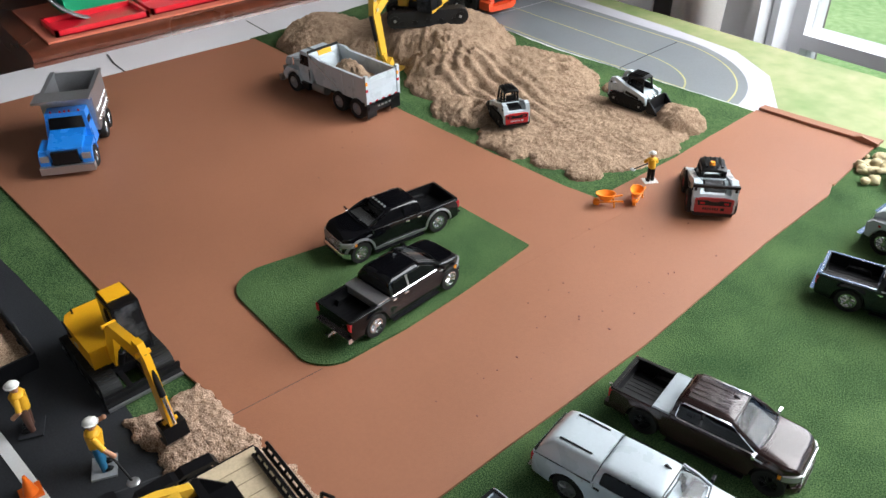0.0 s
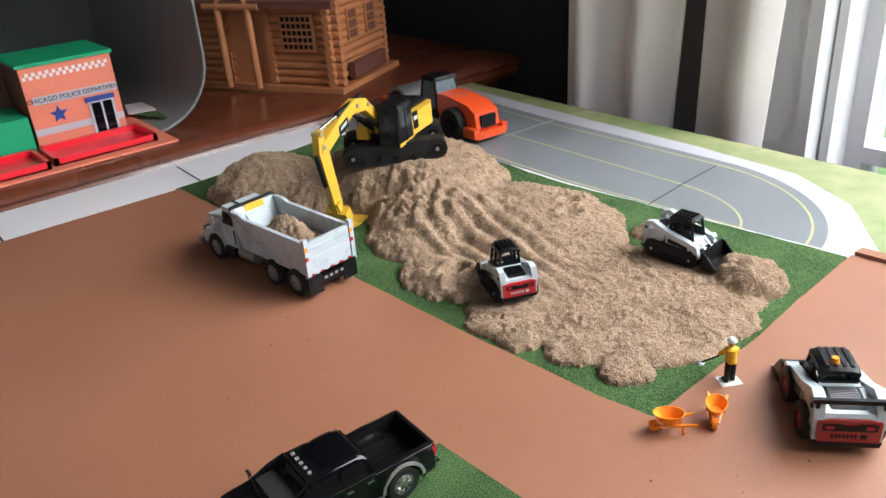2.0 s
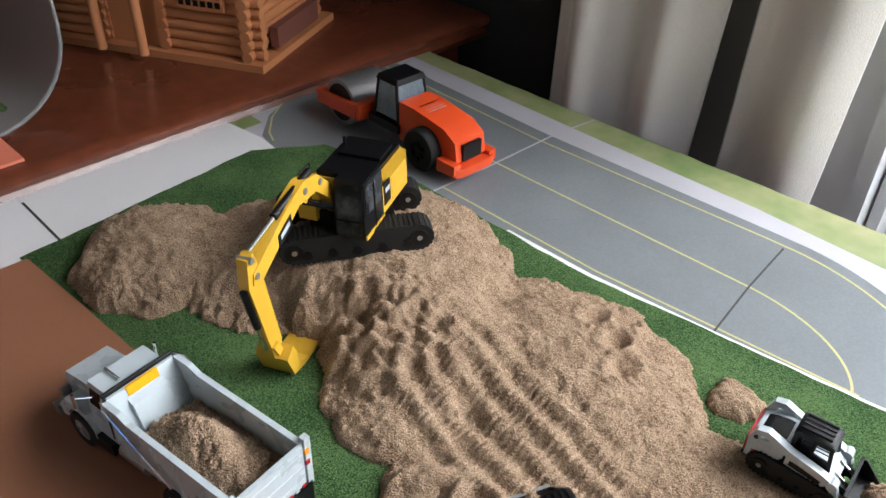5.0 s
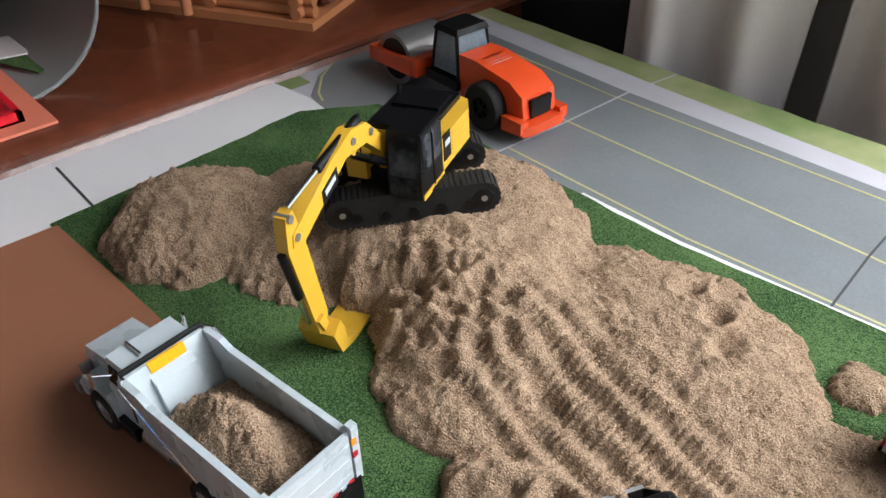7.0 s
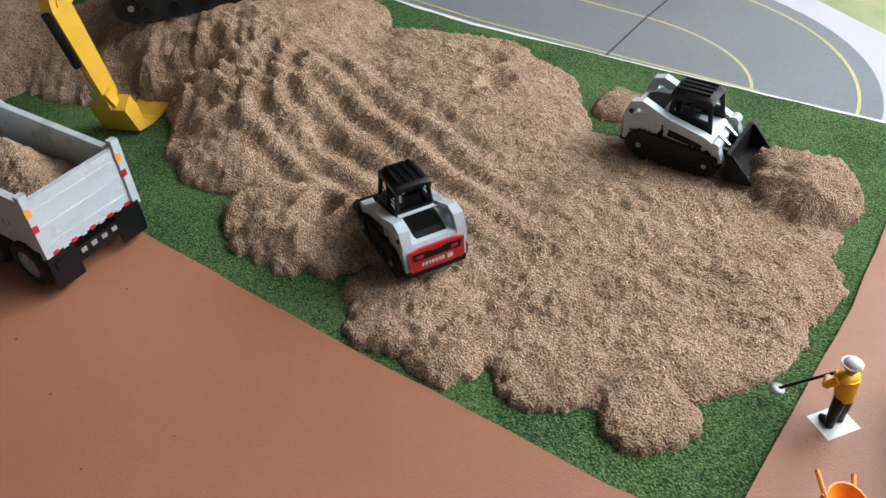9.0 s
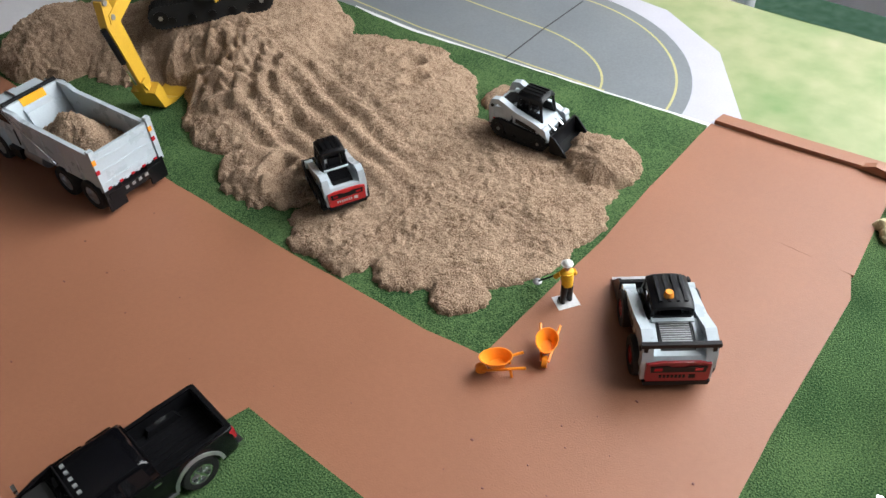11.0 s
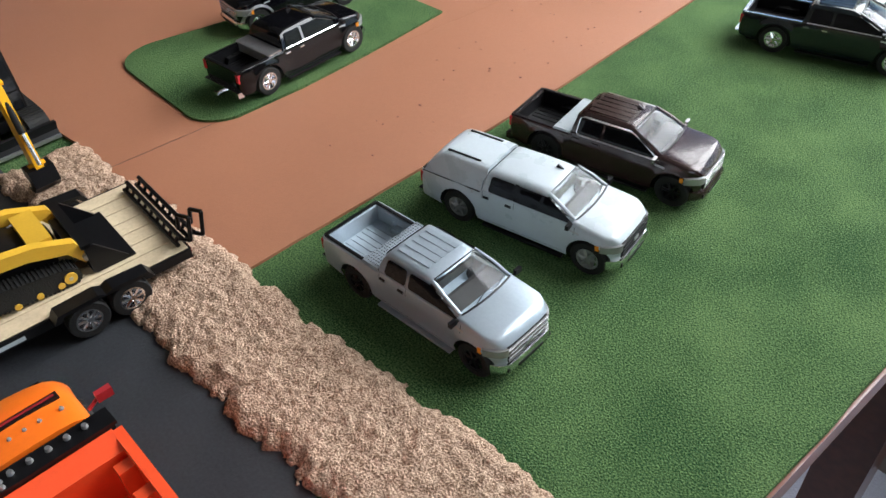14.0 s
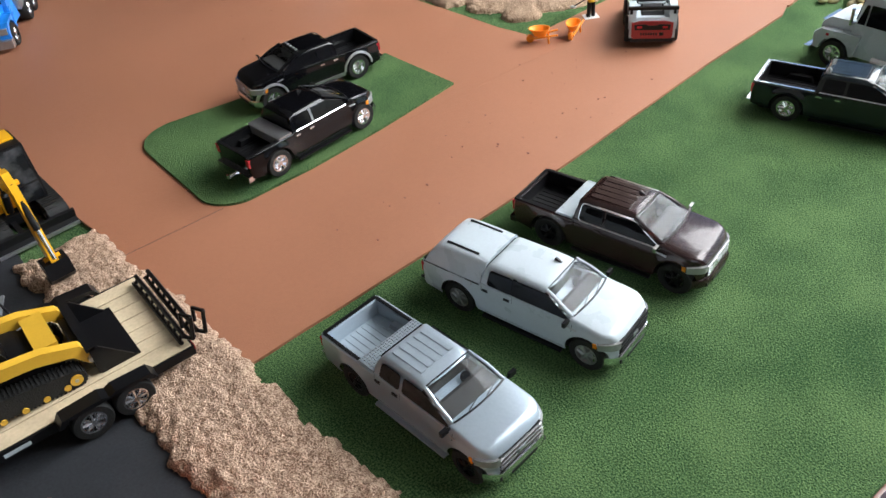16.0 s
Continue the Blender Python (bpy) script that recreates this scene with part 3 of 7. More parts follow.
def sand_height(x, y):
    w = noise.noise_vector(Vector((x * 60, y * 60, 0.3))) * 0.006 + noise.noise_vector(Vector((x * 210, y * 210, 5.0))) * 0.0022 + noise.noise_vector(Vector((x * 480, y * 480, 5.0))) * 0.0014
    a, b = x + w.x, y + w.y
    h = sum(dome(a, b, *l) ** 3 for l in LUMPS) ** (1 / 3)
    if h < 0.0006:
        return -0.0015
    # tread grooves running down the slope
    u = (y - 0.494) + 0.16 * (x + 0.497)
    g = min(1.0, 2 * max(0.0, 1 - abs(x + 0.452) / 0.082)) * min(1.0, 2 * max(0.0, 1 - abs(u) / 0.044))
    h += g * (0.0015 * math.sin((u + 0.0012 * noise.noise(Vector((x * 30, y * 30, 31)))) * 2 * math.pi / 0.0125) + 0.0005 * math.sin(x * 2 * math.pi / 0.0032))
    # finger dents
    for cx, cy in ((-0.452, 0.565), (-0.470, 0.572), (-0.440, 0.552), (-0.458, 0.583), (-0.455, 0.448), (-0.440, 0.452), (-0.462, 0.440), (-0.430, 0.446)):
        d = math.hypot((x - cx) / 0.0045, (y - cy) / 0.0065)
        h -= 0.0052 * math.exp(-d * d) - 0.0016 * math.exp(-(d - 1.7) ** 2 * 3)
    rough = noise.noise(Vector((x * 42, y * 42, 2)))
    ridge = min(1.0, 1.6 * max(0.0, 1 - math.hypot((x + 0.532) / 0.050, (y - 0.488) / 0.040)))
    k = min(1.0, h / 0.006)
    h += k * (0.0016 * rough + 0.0006 * noise.noise(Vector((x * 130, y * 130, 7))) + 0.0006 * noise.noise(Vector((x * 330, y * 330, 1))))
    h += k * ridge * (0.001 + 0.0080 * noise.noise(Vector((x * 120, y * 120, 3))) + 0.0028 * noise.noise(Vector((x * 270, y * 270, 13))))
    h += k * (0.0012 * abs(noise.noise(Vector((x * 480, y * 480, 4)))) + (1 - 0.8 * g) * (0.0015 * abs(noise.noise(Vector((x * 120, y * 120, 24)))) + 0.0016 * abs(noise.noise(Vector((x * 250, y * 250, 14))))) - 0.0022) + 0.0003 * noise.noise(Vector((x * 900, y * 900, 4)))
    return 0.0004 + max(h, 0.0008)


def field(name, x0, x1, y0, y1, step, f, material):
    nx, ny = int((x1 - x0) / step), int((y1 - y0) / step)
    H = [[f(x0 + i * step, y0 + j * step) for i in range(nx + 1)] for j in range(ny + 1)]
    ids, verts, faces = {}, [], []
    for j in range(ny):
        for i in range(nx):
            c = ((i, j), (i + 1, j), (i + 1, j + 1), (i, j + 1))
            if max(H[q][p] for p, q in c) <= 0:
                continue
            face = []
            for p, q in c:
                if (p, q) not in ids:
                    ids[p, q] = len(verts)
                    verts.append((x0 + p * step, y0 + q * step, H[q][p]))
                face.append(ids[p, q])
            faces.append(face)
    me = bpy.data.meshes.new(name)
    me.from_pydata(verts, [], faces)
    me.materials.append(M[material])
    me.shade_smooth()
    return new(name, me)


tagged(field("sand_pile", -0.725, -0.268, 0.396, 0.612, 0.00085, sand_height, "sand"), "heaped damp brown sand with tread marks on turf", "sand", kind="stuff")


def strip_height(x, y):
    w = 0.0050 * noise.noise(Vector((x * 45, y * 45, 11))) + 0.0028 * noise.noise(Vector((x * 160, y * 160, 2))) + 0.0012 * noise.noise(Vector((x * 420, y * 420, 6)))
    lo = 0.1085 + 0.09 * (x + 0.272) if x < -0.22 else 0.1125 + 0.085 * (x + 0.22)
    hi = 0.146 + 0.12 * (x + 0.28) if x < -0.24 else 0.1525 + 0.10 * (x + 0.24)
    d = min(y - lo, hi - y, (x + 0.287) * 0.8) + w
    if d < 0:
        return -0.001
    h = min(1.0, d / 0.006) ** 0.5 * 0.0042
    h += min(1, d / 0.004) * (0.0011 * noise.noise(Vector((x * 110, y * 110, 3))) + 0.0010 * noise.noise(Vector((x * 330, y * 330, 8))) + 0.0006 * noise.noise(Vector((x * 800, y * 800, 5))))
    return 0.0011 + max(h, 0.0005)


tagged(field("sand_strip", -0.294, 0.020, 0.098, 0.186, 0.0008, strip_height, "sand2"), "low strip of loose tan sand between foam and turf", "sand", kind="stuff")


# ---------------------------------------------------------------- pickups
def place(rx, ry, fx, fy, side, z=0.0, track=27.0, rear=-26.0, front=29.5):
    """Pose of a vehicle from the ground points of its rear and front wheels on the near side (+1: its left)."""
    a = math.atan2(fy - ry, fx - rx)
    mx, my = (rx + fx) / 2, (ry + fy) / 2
    off = side * track / 2 * MM
    mid = (rear + front) / 2 * MM
    return pose(mx + math.sin(a) * off - math.cos(a) * mid, my - math.cos(a) * off - math.sin(a) * mid, z, 0, 0, math.degrees(a))


def pickup(name, m, paint, label, F=30.0, rear=-44.0, nose=40.5, cabr=-14.5, rail=18.2, top=27.2, wtx=10.5, wbx=22.5, W=14.4, wheels="chrome", bed_in="blackp", box_mat=None, canopy=False, two_tone=None, roofrib=True, frame_trim=None, pillar=None, grille_mat="blackp", bar_mat="chrome", bumper="chrome", mirror="blackp", handle="chrome", chromerail=False, lights=False, hitch=False, tyre_r=7.2, fin=True, roof=None, board="blackp"):
    t = thing(name, m, label, "toy pickup", "toy pickups")
    R, ar, belt, floor_z, hub = -26.0, tyre_r + 1.3, 18.9, 11.0, tyre_r
    cowl = 20.6

    def back(y):
        return 6.0 * max(0.0, (abs(y) - 9.0) / (W - 9.0)) ** 2

    def half(x):
        d = max(0.0, nose - x)
        k = 9.0 + (W - 9.0) * math.sqrt(min(1.0, d / 6.0))
        e = max(0.0, x - rear)
        return min(k, W - 1.0 + min(1.0, math.sqrt(e / 1.5)))

    def low(x):
        z = 4.9 + max(0.0, (x - nose + 5) * 0.25) + max(0.0, (rear + 6 - x) * 0.35)
        for ax in (R, F):
            if abs(x - ax) < ar:
                z = max(z, hub + math.sqrt(ar * ar - (x - ax) ** 2))
        return z

    def upper(x):
        if x < cabr:
            return rail
        if x < wbx:
            return belt
        u = (x - wbx) / (nose - wbx)
        return cowl - 1.6 * u - 0.7 * u * u - 2.6 * max(0.0, (x - nose + 4) / 4) ** 2

    def side_y(x, z):
        k = 1 - 0.045 * max(0.0, (9 - z) / 5) - 0.055 * max(0.0, (z - 14.6) / 5)
        y = half(x) * k - 0.28 * max(0.0, 1 - abs(z - 10.2) / 2.2)
        for ax in (R, F):
            r = math.hypot(x - ax, z - hub)
            y += 0.65 * math.exp(-(((r - ar) / 1.9) ** 2)) * (z > 6)
        return y

    def section(x, bed):
        zb, zt = low(x), upper(x)
        pts = []
        rc = 0.5 if bed else (1.5 if x > wbx else 0.4)
        for i in range(10):
            z = zb + (zt - rc - zb) * (i / 9) ** 1.25
            pts.append((side_y(x, z), z))
        ys = pts[-1][0]
        for a in (30, 60, 90):
            pts.append((ys - rc * (1 - math.cos(radians(a))), zt - rc + rc * math.sin(radians(a))))
        ye = pts[-1][0]
        if bed:
            pts += [(W - 2.5, zt), (W - 2.6, (zt + floor_z) / 2), (W - 2.7, floor_z), (0.0, floor_z)]
        else:
            pts += [(ye * 0.8, zt + 0.25), (ye * 0.55, zt + 0.5), (ye * 0.25, zt + 0.55), (0.0, zt + 0.55)]
        return pts

    xs = {rear, rear + 0.3, rear + 0.8, rear + 1.6, cabr - 0.01, wbx, wbx + 0.1}
    for ax in (R, F):
        xs |= {ax - ar * math.cos(radians(4 + 172 * i / 14)) for i in range(15)} | {ax - ar - 0.15, ax + ar + 0.15}
    xs |= {nose - d for d in (0.0, 0.15, 0.5, 1.0, 1.8, 2.8, 4.0, 5.2)} | {cabr + 0.01 + 6 * i for i in range(5)}
    xs = sorted(x for x in xs if rear <= x <= nose)
    bm = bmesh.new()
    rings = []
    for x in xs:
        h = section(x, x < cabr)
        ring = [(y, z) for y, z in h] + [(-y, z) for y, z in h[-2::-1]]
        rings.append([bm.verts.new(Vector((x, y, z)) * MM) for y, z in ring])
    for A, B in zip(rings, rings[1:]):
        for i in range(len(A) - 1):
            bm.faces.new((A[i], A[i + 1], B[i + 1], B[i]))
    bm.faces.new(rings[0])
    bm.faces.new(rings[-1][::-1])
    part("body", bm, paint, t, smooth=True)
    part("chassis", box(rear + 4, nose - 4, -W + 3.6, W - 3.6, 3.4, 10.6, 0.4), "blackp", t)

    def ribbon(pts, w, s, out=0.05):
        bm = bmesh.new()
        L = []
        for i, (x, z) in enumerate(pts):
            a, b = pts[max(i - 1, 0)], pts[min(i + 1, len(pts) - 1)]
            d = Vector((b[0] - a[0], b[1] - a[1])).normalized()
            for q in (1, -1):
                X, Z = x - d.y * w / 2 * q, z + d.x * w / 2 * q
                y = side_y(X, Z) if Z < belt else glass_y(Z)
                for o in (out, -0.4):
                    L.append(bm.verts.new(Vector((X, s * (y + o), Z)) * MM))
        for i in range(len(pts) - 1):
            a, b = L[4 * i:4 * i + 4], L[4 * i + 4:4 * i + 8]
            for p, q in ((0, 2), (2, 3), (3, 1), (1, 0)):
                bm.faces.new((a[p], a[q], b[q], b[p]))
        return bm

    # cab with a hollow front, glazed
    w0, w1 = W - 1.0, 10.6

    def glass_y(z):
        u = (z - belt) / (top - belt)
        return w0 + (w1 - w0) * u + 0.9 * u * (1 - u)

    def green(s, x, z):
        u = max(0.0, min(1.0, (z - belt) / (top - belt)))
        a = abs(s)
        z2 = z - (0.35 * a * a + 1.3 * max(0.0, (a - 0.78) / 0.22) ** 2.5) * max(0.0, min(1.0, (u - 0.55) / 0.4))
        x2 = x - 1.5 * a ** 3 * (x > wtx - 3)
        return x2, s * glass_y(belt + u * (top - belt)), z2

    cp = [(cabr, belt - 0.5), (wbx + 1.8, belt - 0.5), (wbx + 1.8, cowl + 0.35), (wbx - 2.0, cowl - 0.3), (wtx + 1.0, belt + 0.3), (wtx - 3.0, belt + 0.3), (wtx - 3.4, top - 1.9), (wtx + 0.4, top - 1.0), (wtx - 1.2, top - 0.4), (wtx - 4, top + 0.05), (0, top + 0.15), (cabr + 5, top), (cabr + 2.4, top - 0.35), (cabr + 1.3, top - 1.5), (cabr + 0.5, belt + 3)]
    part("cab", sliced(cp, green), roof or paint, t, smooth=True)
    part("seat", box(wtx - 4.5, wtx - 0.5, -w1 + 1.5, w1 - 1.5, belt, top - 3.4, 0.6), "dash", t)
    part("dashboard", prism([(wtx + 3.5, belt), (wbx - 0.6, belt), (wbx - 0.6, cowl + 0.1), (wtx + 5, cowl + 0.4), (wtx + 3.5, cowl - 0.2)], -w0 + 2.2, w0 - 2.2, 0.3), "dash", t)
    lining = bmesh.new()
    add_box(lining, wtx - 3.3, wtx - 2.9, -w1 + 0.9, w1 - 0.9, belt + 0.2, top - 1.9)
    add_box(lining, wtx - 3.2, wbx - 2.2, -w0 + 1.6, w0 - 1.6, belt + 0.25, belt + 0.5)
    part("cab_lining", lining, "dash", t)
    sw = rod((wtx + 2.6, 4.6, cowl - 0.2), (wtx + 3.0, 4.6, cowl + 0.1), 2.0, 14)
    part("steering_wheel", sw, "blackp", t)
    k0, k1 = (wbx + 0.3, w0 - 1.5, cowl - 0.1), (wtx - 0.8, w1 - 0.5, top - 0.85)
    for s in (-1, 1):
        pl = bmesh.new()
        mid = ((k0[0] + k1[0]) / 2 + 0.3, s * (k0[1] + k1[1] + 0.8) / 2, (k0[2] + k1[2]) / 2 + 0.25)
        add_rod(pl, (k0[0], s * k0[1], k0[2]), mid, 0.8, 8, 0.75)
        add_rod(pl, mid, (k1[0], s * k1[1], k1[2]), 0.75, 8, 0.8)
        part("front_pillar", pl, paint, t, smooth=True)
    fp = lambda c, s: (c[0] + 0.35, s * (c[1] - 0.2), c[2] + 0.35)
    ws = part("windscreen", bulged(fp(k0, -1), fp(k0, 1), fp(k1, 1), fp(k1, -1), (1.35, 0, 0.55), 10, 5), "clearglass", t, smooth=True)
    ws.visible_shadow = False
    seal = bmesh.new()
    for a, b in ((fp(k0, -1), fp(k1, -1)), (fp(k0, 1), fp(k1, 1)), (fp(k1, -1), fp(k1, 1))):
        add_rod(seal, a, b, 0.32, 5)
    for i in range(8):
        q = [tuple(Vector(fp(k0, -1)).lerp(Vector(fp(k0, 1)), j / 8) + Vector((1.35, 0, 0.55)) * (1 - (2 * j / 8 - 1) ** 2)) for j in (i, i + 1)]
        add_rod(seal, q[0], q[1], 0.36, 5)
    part("window_seal", seal, "blackp", t, smooth=True)
    for y in (-5.5, 3.0):
        part("wiper", rod((wbx + 1.3, y, cowl + 0.55), (wbx - 0.2, y + 6.5, cowl + 1.7), 0.2, 5), "blackp", t)
    zt, zb = top - 1.75, belt + 0.35
    slope = (k0[0] - k1[0]) / (k0[2] - k1[2])
    fx = lambda z: k0[0] + slope * (z - k0[2]) - 1.5
    door = -1.2

    def rounded(q, r=1.0):
        out = []
        n = len(q)
        for i in range(n):
            p0, p, p1 = Vector(q[i - 1]), Vector(q[i]), Vector(q[(i + 1) % n])
            a, b = p + (p0 - p).normalized() * r, p + (p1 - p).normalized() * r
            out += [tuple(a), tuple(a.lerp(b, 0.5).lerp(p, 0.45)), tuple(b)]
        return out

    for s in (-1, 1):
        panes = [rounded([(cabr + 2.8, zb), (door - 0.7, zb), (door - 0.7, zt), (cabr + 3.6, zt)]), rounded([(door + 0.7, zb), (fx(zb) - 0.6, zb), (fx(zt), zt), (door + 0.7, zt)], 0.8)]
        for q in panes:
            pts = [(x, s * (glass_y(z) + 0.06), z) for x, z in q]
            part("side_window", slab(pts if s < 0 else pts[::-1], 0.14), "glass", t)
        if pillar:
            part("door_pillar", ribbon([(door, zb), (door, zt)], 1.6, s, 0.12), pillar, t)
        if frame_trim == "loop":
            q = rounded([(cabr + 2.3, zb - 0.5), (fx(zb) - 0.2, zb - 0.5), (fx(zt) + 0.2, zt + 0.4), (cabr + 3.2, zt + 0.4)], 1.3)
            part("window_trim", ribbon(q + [q[0]], 0.38, s, 0.22), "chrome", t, smooth=True)
        elif frame_trim == "sill":
            part("window_trim", ribbon([(cabr + 2.2, zb - 0.4), (fx(zb), zb - 0.4)], 0.34, s, 0.2), "chrome", t, smooth=True)
        for x in (door - 2.2, door - 13.0 if cabr < -17 else cabr + 2.4):
            part("door_handle", ribbon([(x - 1.3, belt - 2.2), (x + 1.3, belt - 2.2)], 0.75, s, 0.5), handle, t, smooth=True)
        for x in (door, cabr + 0.6, fx(zb) - 0.2):
            z1 = max(low(x), 5.6) + 0.3
            part("door_gap", ribbon([(x, z1), (x, belt - 3), (x, belt - 0.2)], 0.16, s, 0.03), "blackp", t)
        part("sill_gap", ribbon([(cabr + 0.6, 5.9), (F - ar - 1.0, 5.9)], 0.14, s, 0.03), "blackp", t)
        mir = bmesh.new()
        add_box(mir, fx(zb) - 2.2, fx(zb) - 0.9, s * (W + 1.6) - 1.5, s * (W + 1.6) + 1.5, belt + 0.3, belt + 2.3)
        bevel(mir, 0.5, 3)
        add_rod(mir, (fx(zb) - 1.6, s * (w0 - 0.4), belt + 0.6), (fx(zb) - 1.6, s * (W + 0.8), belt + 0.9), 0.55, 6)
        part("mirror", mir, mirror, t, smooth=True)
        part("fender_badge", ribbon([(F - 8.2, belt - 2.0), (F - 4.2, belt - 2.2)], 0.7, s, 0.1), "steel", t)
        # lamps follow the corners
        hb = bmesh.new()
        g = []
        for i in range(9):
            y = 8.4 + (side_y(nose - 5.6, 15) - 8.4) * i / 8
            x = nose - back(y * W / side_y(nose - 5.6, 15)) if i < 8 else nose - 6.4
            g.append([hb.verts.new(Vector((x + o * 0.5, s * (y + o * 0.4), z)) * MM) for o, z in ((1, 12.6), (1, 15.9 - 0.06 * i), (-1, 15.9), (-1, 12.6))])
        for A, B in zip(g, g[1:]):
            for i in range(4):
                hb.faces.new((A[i], A[(i + 1) % 4], B[(i + 1) % 4], B[i]))
        part("headlight", hb, "lens", t, smooth=True)
        part("indicator", ribbon([(nose - 7.8, 14.2), (nose - 6.4, 14.2)], 2.2, s, 0.35), "amber", t)
        part("taillight", box(rear - 0.3, rear + 1.8, s * (W - 1.5) - 1.0, s * (W - 1.5) + 1.25, 12.6, 17.0, 0.4), "redlens", t, smooth=True)
        part("running_board", box(R + ar + 3, F - ar - 1.5, s * (W - 0.1) - 1.0, s * (W - 0.1) + 0.9, 3.4, 4.2, 0.3), board, t, smooth=True)
        part("bed_rail", box(rear + 1.0, cabr - 0.3, s * (W - 2.0) - 0.75, s * (W - 2.0) + 0.55, rail - 0.05, rail + 0.35, 0.15), "chrome" if chromerail else "blackp", t)
        part("wheel_well", prism([(R - 7, floor_z), (R - 5.5, floor_z + 3), (R + 5.5, floor_z + 3), (R + 7, floor_z)], s * (W - 5.5), s * (W - 2.4), 0.4), bed_in, t)
        if two_tone:
            part("lower_trim", ribbon([(R + ar + 0.6, 6.2), (F - ar - 0.6, 6.2)], 2.4, s, 0.2), two_tone, t, smooth=True)
            for cx in (R, F):
                arch = [(cx - (ar + 0.7) * math.cos(a), hub + (ar + 0.7) * math.sin(a)) for a in [radians(2 + 176 * i / 18) for i in range(19)]]
                part("arch_trim", ribbon(arch, 1.3, s, 0.3), two_tone, t, smooth=True)
    # bed lining and gate
    part("tailgate", box(rear - 0.1, rear + 1.9, -W + 2.2, W - 2.2, 8.4, rail, 0.5), paint, t, smooth=True)
    part("gate_rail", box(rear + 0.1, rear + 1.7, -W + 1.8, W - 1.8, rail - 0.05, rail + 0.35, 0.15), "chrome" if chromerail else "blackp", t)
    lin = bmesh.new()
    add_box(lin, rear + 1.8, cabr - 0.15, -W + 2.75, W - 2.75, floor_z + 0.05, floor_z + 0.25)
    add_box(lin, cabr - 0.5, cabr - 0.12, -W + 2.8, W - 2.8, floor_z, rail - 0.3)
    add_box(lin, rear + 1.85, rear + 2.2, -W + 2.8, W - 2.8, floor_z, rail - 0.3)
    for s in (-1, 1):
        add_box(lin, rear + 1.9, cabr - 0.2, s * (W - 2.95), s * (W - 2.72), floor_z, rail - 0.3)
    part("bed_liner", lin, bed_in, t)
    for i in range(7):
        y = -8 + 8 / 3 * i
        part("bed_rib", box(rear + 3.0, cabr - 1.2, y - 0.55, y + 0.55, floor_z + 0.2, floor_z + 0.5, 0.12), bed_in, t)
    rw = [(cabr + 0.42 - 0.04 + 0.9 * (u - 0.2), s * (glass_y(belt + (top - belt) * u) - 1.9), belt + (top - belt) * u) for u, s in ((0.25, 1), (0.25, -1), (0.78, -1), (0.78, 1))]
    part("rear_window", slab(rw, 0.2), "glass", t)
    if roofrib:
        for y in (-6.4, -3.2, 0, 3.2, 6.4):
            part("roof_rib", box(cabr + 4.5, wtx - 5.0, y - 0.9, y + 0.9, top - 0.35, top + 0.24, 0.26, 3), roof or paint, t, smooth=True)

    def bowed(s, x, z):
        y = s * (W - 0.3)
        return x - back(y), y, z

    def front(s, x, z):
        y = s * 9.6
        return x - back(y), y, z

    g = part("grille", sliced([(nose - 2, 9.6), (nose + 0.5, 9.6), (nose + 0.75, 12.6), (nose + 0.45, 16.0), (nose - 2, 16.4)], front), grille_mat, t, smooth=True)
    for z in (10.9, 12.8, 14.7):
        part("grille_bar", sliced([(nose, z - 0.42), (nose + 0.85, z - 0.42), (nose + 1.1, z), (nose + 0.85, z + 0.42), (nose, z + 0.42)], front), bar_mat, g, smooth=True)
    part("grille_emblem", box(nose + 0.9, nose + 1.3, -1.5, 1.5, 12.2, 13.4, 0.3), "steel", g, smooth=True)
    part("front_bumper", sliced([(nose - 2.5, 5.0), (nose + 0.7, 4.9), (nose + 1.5, 5.7), (nose + 1.8, 7.6), (nose + 1.2, 9.0), (nose - 2.5, 9.3)], bowed), bumper, t, smooth=True)
    part("bumper_gap", box(nose + 1.3, nose + 1.9, -6, 6, 6.1, 7.5, 0.2), "blackp", t)
    for s in (-1, 1):
        part("fog_lamp", box(nose + 0.2, nose + 1.4, s * 9.6 - 1.1, s * 9.6 + 1.1, 6.3, 7.9, 0.3), "blackp", t)
    part("rear_bumper", box(rear - 2.0, rear + 1.0, -13.6, 13.6, 5.4, 8.2, 0.7, 3), "chrome" if bumper == "chrome" else bumper, t, smooth=True)
    for cx in (R, F):
        for s in (-1, 1):
            wheel(t, cx, s * 12.1, tyre_r, tyre_r, 5.0, s, wheels, 6, 0.62)
    if box_mat:
        part("toolbox", prism([(cabr - 8.6, rail - 4.0), (cabr - 0.6, rail - 4.0), (cabr - 0.6, rail + 1.1), (cabr - 7.8, rail + 1.1), (cabr - 8.6, rail + 0.5)], -W + 1.2, W - 1.2, 0.35), "silver" if box_mat == "tread" else box_mat, t, smooth=True)
        if box_mat == "tread":
            lid = bmesh.new()
            for i in range(20):
                for j in range(6):
                    c, f = (0.42, 0.12) if (i + j) % 2 else (0.12, 0.42)
                    x, y = cabr - 7.3 + 1.2 * j, -12.2 + 1.28 * i
                    add_box(lid, x - c, x + c, y - f, y + f, rail + 1.05, rail + 1.3)
            part("tread_plate", lid, "chrome", t)
    if canopy:
        def shell(s, x, z):
            u = max(0.0, (z - rail) / (top + 0.2 - rail))
            a = abs(s)
            z2 = z - (0.35 * a * a + 1.3 * max(0.0, (a - 0.78) / 0.22) ** 2.5) * max(0.0, min(1.0, (u - 0.5) / 0.4))
